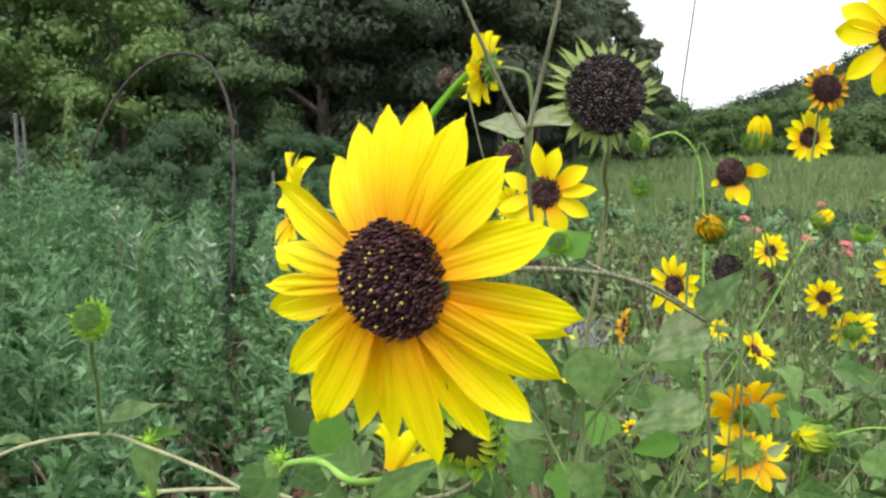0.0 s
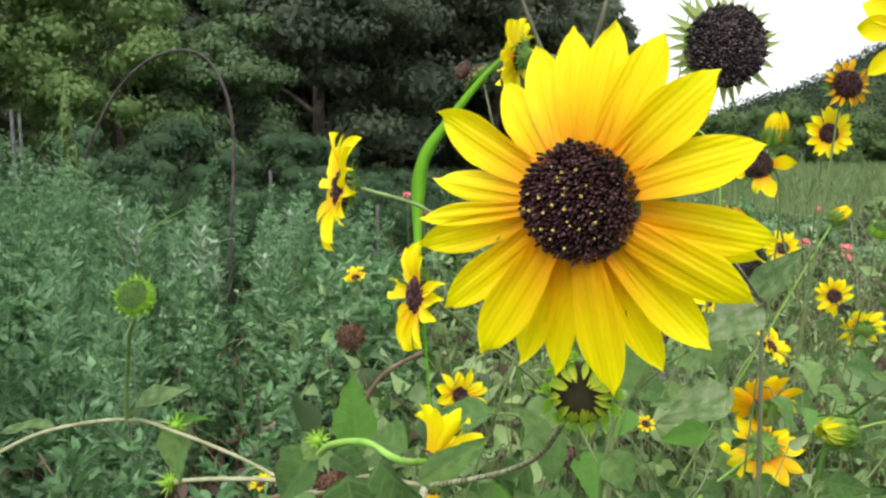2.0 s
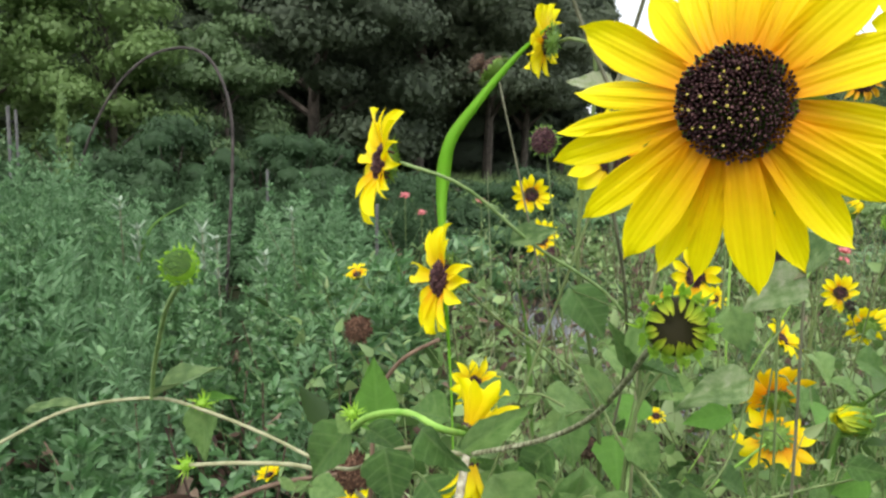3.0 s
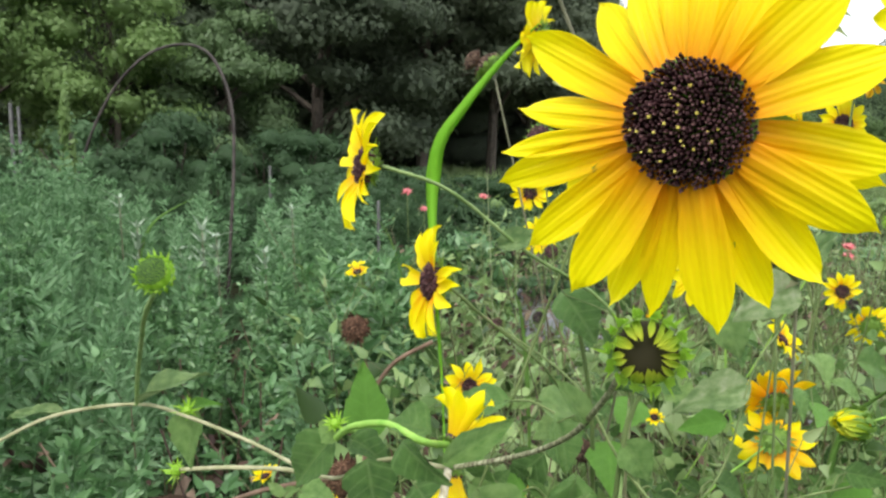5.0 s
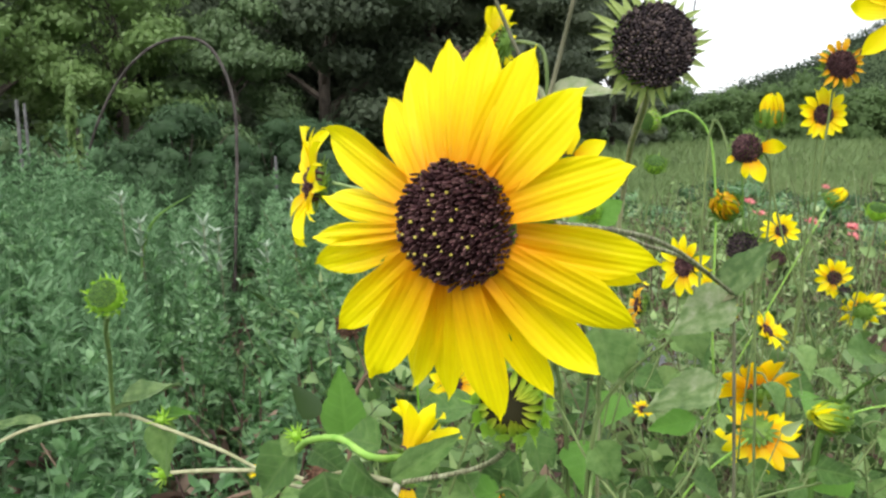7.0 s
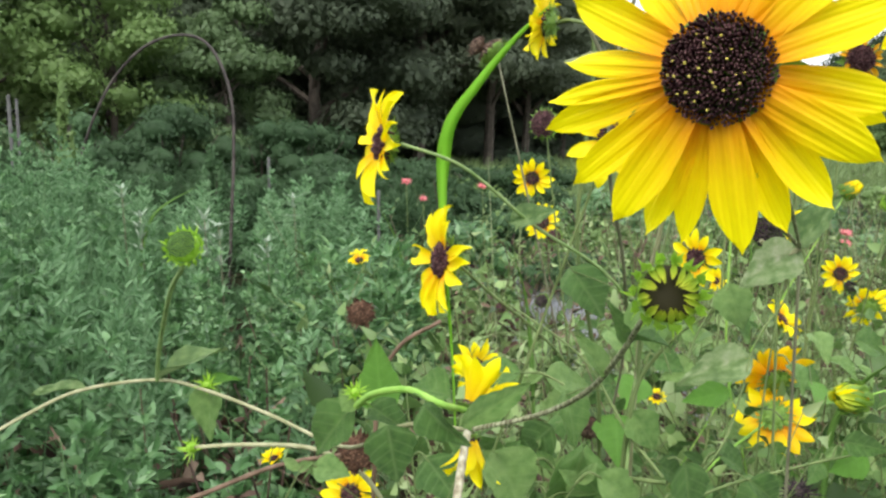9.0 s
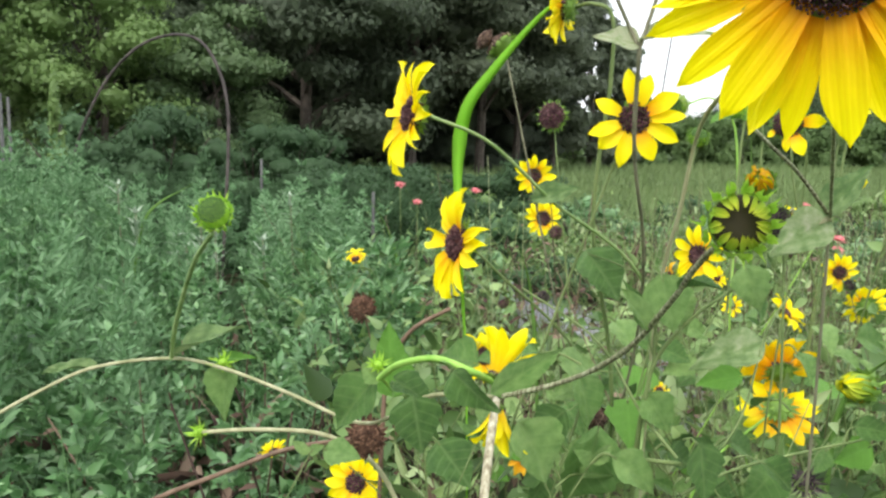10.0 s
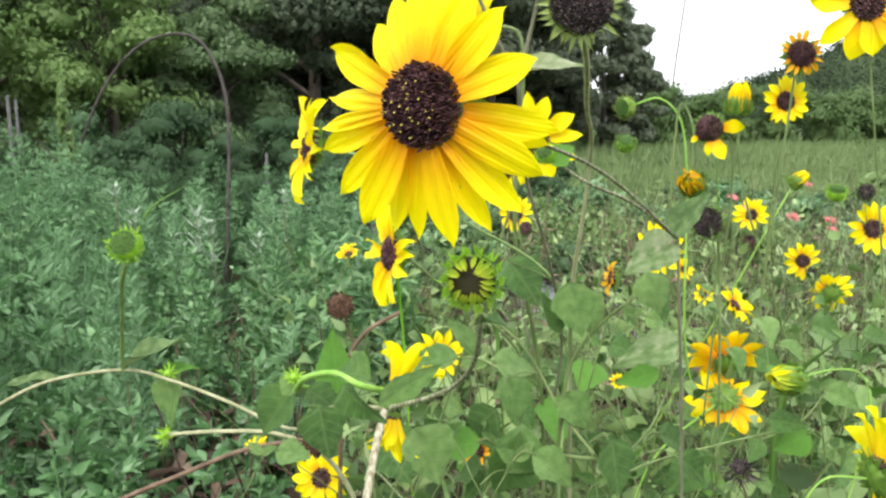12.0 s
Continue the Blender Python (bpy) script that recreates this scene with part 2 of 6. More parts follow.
M_TREE_MID = foliage("tree_mid", [(0.1, (0.10, 0.16, 0.070)), (0.6, (0.142, 0.222, 0.094)), (0.95, (0.20, 0.29, 0.128))], 0.7, 0.42, leafwise=0.12)
M_TREE_LIGHT = foliage("tree_light", [(0.2, (0.145, 0.23, 0.075)), (0.5, (0.195, 0.305, 0.10)), (0.8, (0.25, 0.37, 0.125))], 0.8, 0.48, leafwise=0.12)
M_HILL_LEAF = foliage("hill_woods", [(0.1, (0.026, 0.042, 0.022)), (0.6, (0.042, 0.066, 0.033)), (0.95, (0.064, 0.094, 0.046))], 0.06, 0.1, spec=0.1)
M_BARK = plain_noise("bark", [(0.3, (0.06, 0.05, 0.042)), (0.7, (0.13, 0.11, 0.09))], 6.0, 0.9, 0.8, 25.0, 0.03)
M_SOIL = plain_noise("soil_and_grass", [(0.35, (0.045, 0.037, 0.028)), (0.5, (0.065, 0.065, 0.034)), (0.65, (0.10, 0.125, 0.05))], 0.9, 0.95, 0.6, 12.0, 0.04)
M_HILL = plain_noise("hill_ground", [(0.35, (0.035, 0.055, 0.022)), (0.65, (0.065, 0.098, 0.04))], 0.08, 0.95, 0.4, 0.6, 0.3)
M_SILVER = foliage("silver_leaf", [(0.1, (0.24, 0.33, 0.22)), (0.9, (0.46, 0.54, 0.42))], 20, 0.3)
M_STEM_LIGHT = stem_mat("stem_light", [(0.3, (0.17, 0.28, 0.085)), (0.7, (0.33, 0.44, 0.18))])
M_HOOP = plain_noise("hoop_steel", [(0.35, (0.030, 0.024, 0.022)), (0.7, (0.098, 0.083, 0.075))], 14.0, 0.55, 0.3, 120.0, 0.002)
M_POST = plain_noise("grey_post", [(0.35, (0.09, 0.09, 0.088)), (0.7, (0.19, 0.19, 0.185))], 10.0, 0.7, 0.3, 80.0, 0.003)
M_SHEET = plain_noise("mulch_sheet", [(0.35, (0.26, 0.27, 0.30)), (0.7, (0.48, 0.49, 0.53))], 7.0, 0.5, 0.6, 18.0, 0.02)
M_PINK = island_mat("pink_petal", [(0.0, (0.62, 0.16, 0.2)), (1.0, (0.8, 0.36, 0.34))], 0.6)


# ---- mesh helpers ----
def bulk_mesh(name, verts, faces, material, uv=None, smooth=False):
    """A mesh from arrays; faces all have the same number of corners."""
    verts, faces = np.asarray(verts, dtype=np.float32), np.asarray(faces, dtype=np.int32)
    me = bpy.data.meshes.new(name)
    k = faces.shape[1]
    me.vertices.add(len(verts))
    me.vertices.foreach_set("co", verts.ravel())
    me.loops.add(faces.size)
    me.loops.foreach_set("vertex_index", faces.ravel())
    me.polygons.add(len(faces))
    me.polygons.foreach_set("loop_start", np.arange(0, faces.size, k, dtype=np.int32))
    me.polygons.foreach_set("use_smooth", np.full(len(faces), smooth))
    if uv is not None:
        layer = me.uv_layers.new(name="UVMap")
        layer.data.foreach_set("uv", np.asarray(uv, dtype=np.float32)[faces.ravel()].ravel())
    me.update(calc_edges=True)
    me.validate()
    if material:
        me.materials.append(material)
    return me


def child(name, me, parent, m=None, label=""):
    ob = new(name, me)
    ob.parent = parent
    if m is not None:
        ob.matrix_basis = m
    if label:
        ob["label"] = label
    return ob


def part(name, bm, material, parent, label=""):
    """Links a bmesh as one mesh object under a thing or a part."""
    me = bpy.data.meshes.new(name)
    bm.to_mesh(me)
    bm.free()
    me.materials.append(material)
    return child(name, me, parent, None, label)


def thing(name, base, label, category, group="", kind=""):
    ob = new(name)
    ob.empty_display_size = 0.05
    ob.location = base
    return tagged(ob, label, category, group, kind)


def spline(points, steps=8):
    """Centripetal Catmull-Rom through the points."""
    p = [Vector(q) for q in points]
    p = [p[0] * 2 - p[1]] + p + [p[-1] * 2 - p[-2]]
    out = []
    for i in range(1, len(p) - 2):
        a, b, c, d = p[i - 1], p[i], p[i + 1], p[i + 2]
        t1 = max(1e-4, (b - a).length) ** 0.5
        t2 = t1 + max(1e-4, (c - b).length) ** 0.5
        t3 = t2 + max(1e-4, (d - c).length) ** 0.5
        for s in range(steps):
            t = t1 + (t2 - t1) * s / steps
            e = a.lerp(b, t / t1)
            f = b.lerp(c, (t - t1) / (t2 - t1))
            g = c.lerp(d, (t - t2) / (t3 - t2))
            out.append(e.lerp(f, t / t2).lerp(f.lerp(g, (t - t1) / (t3 - t1)), (t - t1) / (t2 - t1)))
    out.append(p[-2])
    return out


def tube_arrays(points, r0, r1, sides=8, steps=8, lump=0.06):
    line = spline(points, steps)
    n = len(line)
    vs, fs = [], []
    a = Vector((0.8, 0.5, 0.33))
    for i, q in enumerate(line):
        tan = (line[min(i + 1, n - 1)] - line[max(i - 1, 0)]).normalized()
        a = a - tan * a.dot(tan)
        if a.length < 0.05:
            a = tan.orthogonal()
        a.normalize()
        b = tan.cross(a)
        r = r0 + (r1 - r0) * i / (n - 1)
        for k in range(sides):
            w = 2 * math.pi * k / sides
            rr = r * (1 + lump * math.sin(3.1 * i + 2.3 * k))
            vs.append(q + (a * math.cos(w) + b * math.sin(w)) * rr)
    for i in range(n - 1):
        for k in range(sides):
            j = (k + 1) % sides
            fs.append((i * sides + k, i * sides + j, (i + 1) * sides + j, (i + 1) * sides + k))
    for row in (0, n - 1):
        c = len(vs)
        vs.append(line[row])
        for k in range(0, sides):
            j = (k + 1) % sides
            fs.append((row * sides + k, row * sides + j, c, c))
    return [tuple(v) for v in vs], fs


def tube(name, points, r0, r1, material, parent, label="", sides=8, steps=8):
    """A tapering stem through world points, under a thing."""
    vs, fs = tube_arrays(points, r0, r1, sides, steps)
    o = parent.location if parent else Vector((0, 0, 0))
    me = bpy.data.meshes.new(name)
    me.from_pydata([tuple(Vector(v) - o) for v in vs], [], [f if f[2] != f[3] else f[:3] for f in fs])
    me.materials.append(material)
    for p in me.polygons:
        p.use_smooth = True
    me.update()
    return child(name, me, parent, None, label)


def frame_of(normal, up=(0, 0, 1), roll=0.0):
    """Turn whose z axis is the given normal."""
    z = Vector(normal).normalized()
    x = Vector(up).cross(z)
    if x.length < 1e-3:
        x = Vector((1, 0, 0))
    x.normalize()
    y = z.cross(x)
    m = Matrix((x, y, z)).transposed().to_4x4()
    return m @ Matrix.Rotation(roll, 4, "Z")


# ---- petals, leaves, florets ----
def petal_mesh(name, material, nu=12, nv=6, bend=0.10, cup=0.10, tip=0.0, torn=0.0, seed=0, twist=0.0):
    """Unit ray floret along +x, one long and one wide at its broadest; two lengthwise grooves."""
    rnd = random.Random(seed)
    ph = rnd.uniform(0, 6)
    vs, uv, fs = [], [], []
    for i in range(nu + 1):
        u = i / nu
        w = ((u + 0.20) / 0.72) ** 0.55 if u < 0.52 else max(0.0, 1 - ((u - 0.52) / 0.48) ** 2.1)
        w = max(w, 0.015)
        for j in range(nv + 1):
            v = 2 * j / nv - 1
            ww = w
            if torn and v > 0:
                ww = w * (1 - torn * max(0, min(1, (u - 0.35) * 4)))
            y = 0.5 * v * ww * (1 + 0.03 * math.sin(9 * u + ph + 2 * v))
            z = bend * math.sin(u * 2.6) - tip * u * u + cup * v * v * w * 0.5
            z += 0.011 * math.cos(v * 7.2) * math.sin(math.pi * min(1, u * 1.1)) + twist * v * u * 0.3
            x = u - 0.015 * abs(v) * (u > 0.9) + 0.008 * math.sin(5 * v + ph) * u
            vs.append((x, y, z))
            uv.append((u, 0.5 + 0.5 * v * w))
    for i in range(nu):
        for j in range(nv):
            a = i * (nv + 1) + j
            fs.append((a, a + nv + 1, a + nv + 2, a + 1))
    me = bulk_mesh(name, vs, fs, material, uv, smooth=True)
    return me


def leaf_mesh(name, material, nu=12, nv=6, fold=0.22, droop=0.25, heart=True, seed=0, wave=0.03):
    """Unit sunflower leaf along +x: heart-shaped or lance-shaped, folded at the midrib."""
    rnd = random.Random(seed)
    ph = rnd.uniform(0, 6)
    vs, uv, fs = [], [], []
    for i in range(nu + 1):
        u = i / nu
        if heart:
            w = min(1.0, (u / 0.27) ** 0.55) if u < 0.27 else max(0.0, 1 - ((u - 0.27) / 0.73) ** 1.45)
        else:
            w = math.sin(math.pi * u ** 0.8) ** 0.9 if 0 < u < 1 else 0.0
        w = max(w, 0.02)
        for j in range(nv + 1):
            v = 2 * j / nv - 1
            edge = 1 + 0.05 * math.sin(17 * u + 3 * v + ph) + 0.05 * math.sin(2 * i * 1.7)
            y = 0.5 * v * w * edge
            x = u - (0.10 * abs(v) ** 1.5 * (1 - u) if heart and u < 0.3 else 0)
            z = fold * abs(y) - droop * u * u + wave * math.sin(8 * u + 2.5 * v + ph) * abs(v)
            vs.append((x, y, z))
            uv.append((u, v * w * 0.5))
    for i in range(nu):
        for j in range(nv):
            a = i * (nv + 1) + j
            fs.append((a, a + nv + 1, a + nv + 2, a + 1))
    return bulk_mesh(name, vs, fs, material, uv, smooth=True)


PETALS = [petal_mesh("petal", M_PETAL, 9, 4, bend=0.05 + 0.05 * i, cup=0.16 - 0.05 * i, tip=0.04 * i, seed=i, twist=0.3 * (i - 1)) for i in range(4)]
PETALS_CLEAR = [petal_mesh("petal", M_PETAL_CLEAR, 9, 4, bend=0.05 + 0.05 * i, cup=0.2 - 0.05 * i, tip=0.05 * i, seed=i + 80, twist=0.4 * (i - 1)) for i in range(3)]
PETALS_DEEP = [petal_mesh("petal", M_PETAL_DEEP, 9, 4, bend=0.05 + 0.05 * i, cup=0.2 - 0.05 * i, tip=0.05 * i, seed=i + 60, twist=0.4 * (i - 1)) for i in range(3)]
PETALS_ORANGE = [petal_mesh("petal", M_PETAL_ORANGE, 9, 4, bend=0.1, cup=0.3, tip=-0.2 + 0.25 * i, seed=i + 9, twist=0.8 * (i - 1)) for i in range(3)]
PETALS_LIME = [petal_mesh("petal", M_PETAL_LIME, 8, 4, bend=0.04, cup=0.3, tip=-0.06, seed=i + 20) for i in range(3)]
PETALS_MIXED = PETALS_CLEAR + [PETALS[1], PETALS_CLEAR[0]]
FINE = [petal_mesh("petal", M_PETAL, 20, 12, bend=0.015 * i, cup=0.10 - 0.05 * i, tip=0.0, seed=i + 40, twist=0.10 * (i - 1.5)) for i in range(4)]
LEAVES = [leaf_mesh("leaf", M_LEAF, fold=0.25 + 0.15 * i, droop=0.1 + 0.12 * i, seed=i, wave=0.03 + 0.02 * i) for i in range(4)]
LEAVES_BRIGHT = [leaf_mesh("leaf", M_LEAF_BRIGHT, fold=0.3, droop=0.12, seed=i + 5) for i in range(2)]
LEAVES_PALE = [leaf_mesh("leaf", M_LEAF_PALE, fold=0.35, droop=0.15 + 0.1 * i, seed=i + 8, wave=0.05) for i in range(2)]
LEAVES_LANCE_PALE = [leaf_mesh("leaf", M_LEAF_PALE, fold=0.3, droop=0.1 + 0.15 * i, heart=False, seed=i + 16, wave=0.05) for i in range(2)]
LEAVES_LANCE = [leaf_mesh("leaf", M_LEAF, fold=0.4, droop=0.15 + 0.2 * i, heart=False, seed=i + 12) for i in range(2)]


def leaf(parent, base, tip, width, kind=None, facing=(0, -0.6, 0.8), i=0, label=""):
    """A leaf blade from base to tip, its face turned as near as may be towards facing."""
    kind = kind or LEAVES
    a, b = Vector(base), Vector(tip)
    facing = Vector(facing) + Vector((0.35 * math.sin(71 * a.x + i), 0.2 * math.sin(53 * a.z), 0.25 * math.sin(37 * a.y + 2 * i)))
    x = (b - a).normalized()
    z = Vector(facing) - x * Vector(facing).dot(x)
    z.normalize()
    y = z.cross(x)
    m = Matrix((x, y, z)).transposed().to_4x4()
    s = (b - a).length
    m = Matrix.Translation(a - parent.location) @ m @ Matrix.Diagonal((s, width, s * 0.8, 1))
    return child("leaf", kind[i % len(kind)], parent, m, label)


def floret_arrays(R, n, h, dome, rnd, flare=0.35, thick=1.0, inner=0.0):
    """Disc florets: small tapering prisms set in a sunflower spiral on a dome."""
    vs, fs = [], []
    cell = R / math.sqrt(n)
    for i in range(n):
        r = R * math.sqrt((i + 0.5) / n) + rnd.uniform(-0.3, 0.3) * cell
        a = i * 2.39996 + rnd.uniform(-0.35, 0.35) * cell / max(r, cell)
        c, s = math.cos(a), math.sin(a)
        z0 = dome * (1 - (r / R) ** 2) - inner * max(0, 1 - (r / R) * 2.2)
        hh = h * rnd.uniform(0.5, 1.25)
        lean = flare * r / R + rnd.uniform(-0.12, 0.12)
        sx, sy = c * lean * hh, s * lean * hh
        q = cell * thick * rnd.uniform(0.8, 1.15)
        k = len(vs)
        w0 = rnd.uniform(0, 1.5)
        for zz, g, t in ((z0 - h * 1.6, 1.0, 0.0), (z0 + hh * 0.75, 1.05, 0.75), (z0 + hh, 0.5, 1.0)):
            for e in range(4):
                w = w0 + e * math.pi / 2
                vs.append((r * c + sx * t + q * g * math.cos(w), r * s + sy * t + q * g * math.sin(w), zz))
        for lv in (0, 4):
            for e in range(4):
                f = (e + 1) % 4
                fs.append((k + lv + e, k + lv + f, k + lv + 4 + f, k + lv + 4 + e))
        fs.append((k + 8, k + 9, k + 10, k + 11))
    return vs, fs


def dome_arrays(R, dome, back, rings=6, sides=20):
    """The body behind the florets: shallow dome in front, cup behind."""
    prof = [(R * math.sin(math.pi / 2 * i / rings), dome * math.cos(math.pi / 2 * i / rings)) for i in range(1, rings + 1)]
    prof += [(R * 1.04, -back * 0.25), (R * 0.9, -back * 0.6), (R * 0.55, -back * 0.92), (R * 0.18, -back)]
    vs = [(0, 0, dome)]
    for r, z in prof:
        for k in range(sides):
            w = 2 * math.pi * k / sides
            vs.append((r * math.cos(w), r * math.sin(w), z))
    fs = []
    for k in range(sides):
        j = (k + 1) % sides
        fs.append((0, 1 + k, 1 + j))
    for i in range(len(prof) - 1):
        for k in range(sides):
            j = (k + 1) % sides
            a, b = 1 + i * sides, 1 + (i + 1) * sides
            fs.append((a + k, b + k, b + j))
            fs.append((a + k, b + j, a + j))
    vs.append((0, 0, -back * 1.03))
    a = 1 + (len(prof) - 1) * sides
    for k in range(sides):
        fs.append((a + k, len(vs) - 1, a + (k + 1) % sides))
    return vs, fs


def bract_arrays(R, n, length, width, rnd, open_a=0.2, curl=0.3, z0=0.0, rows=2, seg=5):
    """Green bracts ringing a head: narrow pointed tongues. open_a: angle out of the disc's plane, in radians."""
    vs, fs = [], []
    for row in range(rows):
        for i in range(n):
            a = 2 * math.pi * (i + 0.5 * row + rnd.uniform(-0.25, 0.25)) / n
            ln = length * rnd.uniform(0.6, 1.3)
            op = open_a + rnd.uniform(-0.18, 0.18) - 0.12 * row
            c, s = math.cos(a), math.sin(a)
            r, z = R * (0.96 - 0.06 * row), z0 - 0.10 * R * row
            sidew = rnd.uniform(-0.3, 0.3)
            k = len(vs)
            for q in range(seg + 1):
                u = q / seg
                w = width * (1 - u) ** 1.6 * (0.8 + 1.9 * u) * 0.5
                ox, oy = -s, c
                px, py = r * c + ox * sidew * ln * u * u, r * s + oy * sidew * ln * u * u
                vs.append((px - ox * w, py - oy * w, z + 0.1 * width))
                vs.append((px, py, z))
                vs.append((px + ox * w, py + oy * w, z + 0.1 * width))
                ang = op + curl * u * rnd.uniform(0.6, 1.4)
                r += ln / seg * math.cos(ang)
                z += ln / seg * math.sin(ang)
            for q in range(seg):
                for e in (0, 1):
                    p = k + 3 * q + e
                    fs.append((p, p + 3, p + 4, p + 1))
    return vs, fs


def ring_of_bracts(head, vs, fs, material, split=False, label=""):
    """The bracts of a head: each its own part on large heads, one calyx on small ones."""
    if not split:
        child("calyx", quads("calyx", vs, fs, material), head, None, label)
        return
    nv, nf = 18, 10
    for i in range(len(vs) // nv):
        k = i * nv
        child("bract", quads("bract", vs[k:k + nv], [tuple(q - k for q in f) for f in fs[i * nf:(i + 1) * nf]], material), head, None)


def quads(me_name, vs, fs, material, smooth=False):
    me = bpy.data.meshes.new(me_name)
    me.from_pydata(vs, [], fs)
    me.materials.append(material)
    if smooth:
        for p in me.polygons:
            p.use_smooth = True
    me.update()
    return me


def head_at(parent, centre, normal, name, me, roll=0.0, label=""):
    m = Matrix.Translation(Vector(centre) - parent.location) @ frame_of(normal, roll=roll)
    return child(name, me, parent, m, label)


def ray_petals(disc, R, specs, kinds, rnd, lift=0.12, wide=0.6, z=0.0):
    """Petals round a disc. specs: (angle in degrees, length from the disc's rim, width)."""
    for i, (a, ln, w) in enumerate(specs):
        tilt = lift + rnd.uniform(-0.12, 0.12)
        m = Matrix.Rotation(radians(a), 4, "Z") @ Matrix.Translation((R * 0.86, 0, z - 0.03 * R + 0.05 * R * (i % 3))) @ Matrix.Rotation(-tilt, 4, "Y")
        m = m @ Matrix.Rotation(rnd.uniform(-0.15, 0.15), 4, "X") @ Matrix.Diagonal((ln, w, ln, 1))
        child("petal", kinds[rnd.randrange(len(kinds))], disc, m)


def flower_head(parent, centre, normal, R, petal_len, n, seed=0, lift=0.15, missing=(), kinds=None, disc_mat=None, florets=90, width=0.62, dome=0.35, bract_mat=None, roll=0.0):
    """An open head: disc with florets, petals of their own, bracts behind."""
    rnd = random.Random(seed)
    me = quads("flower_disc", *floret_arrays(R, florets, R * 0.22, R * dome, rnd), disc_mat or M_FLORET)
    disc = head_at(parent, centre, normal, "flower_disc", me, roll, "dark purple-brown flower disc")
    body = quads("receptacle", *dome_arrays(R * 0.97, R * 0.02, R * 0.75), M_BRACT, True)
    child("receptacle", body, disc)
    specs = []
    for i in range(n):
        if i in missing:
            continue
        specs.append((360 / n * (i + rnd.uniform(-0.28, 0.28)), petal_len * rnd.uniform(0.82, 1.1), petal_len * width * rnd.uniform(0.62, 0.9)))
    ray_petals(disc, R, specs, kinds or PETALS_MIXED, rnd, lift)
    vs, fs = bract_arrays(R, 13, R * 0.7, R * 0.42, rnd, open_a=-0.15, z0=-0.3 * R)
    for rr, zz, op in ((0.80, -0.58, 0.35), (0.48, -0.78, 0.15)):
        v, f = bract_arrays(R * rr, 11, R * 0.5, R * 0.34, rnd, open_a=op, curl=-0.7, z0=zz * R, rows=1)
        k = len(vs)
        vs += v
        fs += [tuple(q + k for q in g) for g in f]
    ring_of_bracts(disc, vs, fs, bract_mat or M_BRACT)
    return disc


def seed_head(parent, centre, normal, R, seed=0, bract_len=0.8, material=None, bmat=None, florets=260, dome=0.45, label="dark seed disc without petals", curl=0.3, split=False):
    rnd = random.Random(seed)
    me = quads("seed_disc", *floret_arrays(R, florets, R * 0.12, R * dome, rnd, thick=1.0), material or M_SEED)
    disc = head_at(parent, centre, normal, "seed_disc", me, 0.0, label)
    child("receptacle", quads("receptacle", *dome_arrays(R * 0.98, R * 0.02, R * 0.7), M_BRACT, True), disc)
    if bract_len:
        ring_of_bracts(disc, *bract_arrays(R, 17, R * bract_len, R * 0.22, rnd, open_a=-0.1, curl=curl, z0=-0.2 * R), bmat or M_BRACT_PALE, split)
    return disc


def closed_bud(parent, centre, normal, R, seed=0, label="closed green bud with curling bracts", split=False, material=None):
    """A round green bud: a knob wrapped in rows of curling bracts, open a little in front."""
    rnd = random.Random(seed)
    vs, fs = dome_arrays(R * 0.86, R * 0.55, R * 1.0)
    bud = head_at(parent, centre, normal, "bud", quads("bud", vs, fs, M_BUD, True), 0.0, label)
    vs, fs = [], []
    for row, (rr, op, ln, z0) in enumerate(((0.98, 1.35, 0.34, 0.22), (1.03, 1.2, 0.44, 0.04), (1.03, 1.1, 0.5, -0.20), (0.98, 0.9, 0.5, -0.45), (0.84, 0.6, 0.45, -0.68), (1.06, 0.85, 0.56, 0.0))):
        v, f = bract_arrays(R * rr, 15, R * ln, R * (0.36 if row < 5 else 0.20), rnd, open_a=op, curl=(1.2, 0.9, 0.5, 0.2, -0.2, -0.6)[row], z0=R * z0, rows=1)
        k = len(vs)
        vs += v
        fs += [tuple(i + k for i in q) for q in f]
    ring_of_bracts(bud, vs, fs, material or M_BUD, split)
    child("bud_centre", quads("bud_centre", *floret_arrays(R * 0.84, 260, R * 0.03, R * 0.18, rnd), M_BUD_FACE), bud, Matrix.Translation((0, 0, R * 0.46)))
    return bud


def young_bud(parent, centre, normal, R, seed=0, label="tiny star-shaped green bud"):
    """A small unopened bud: a knob inside a star of spreading pointed bracts."""
    rnd = random.Random(seed)
    bud = head_at(parent, centre, normal, "bud", quads("bud", *dome_arrays(R * 0.6, R * 0.5, R * 0.8), M_BUD, True), 0.0, label)
    vs, fs = [], []
    for rr, op, ln, z0 in ((0.5, 1.35, 0.9, 0.1), (0.6, 0.9, 1.3, -0.1), (0.6, 0.35, 1.5, -0.3)):
        v, f = bract_arrays(R * rr, 9, R * ln, R * 0.34, rnd, open_a=op, curl=0.1, z0=R * z0, rows=1)
        k = len(vs)
        vs += v
        fs += [tuple(i + k for i in q) for q in f]
    ring_of_bracts(bud, vs, fs, M_BUD, True)
    return bud


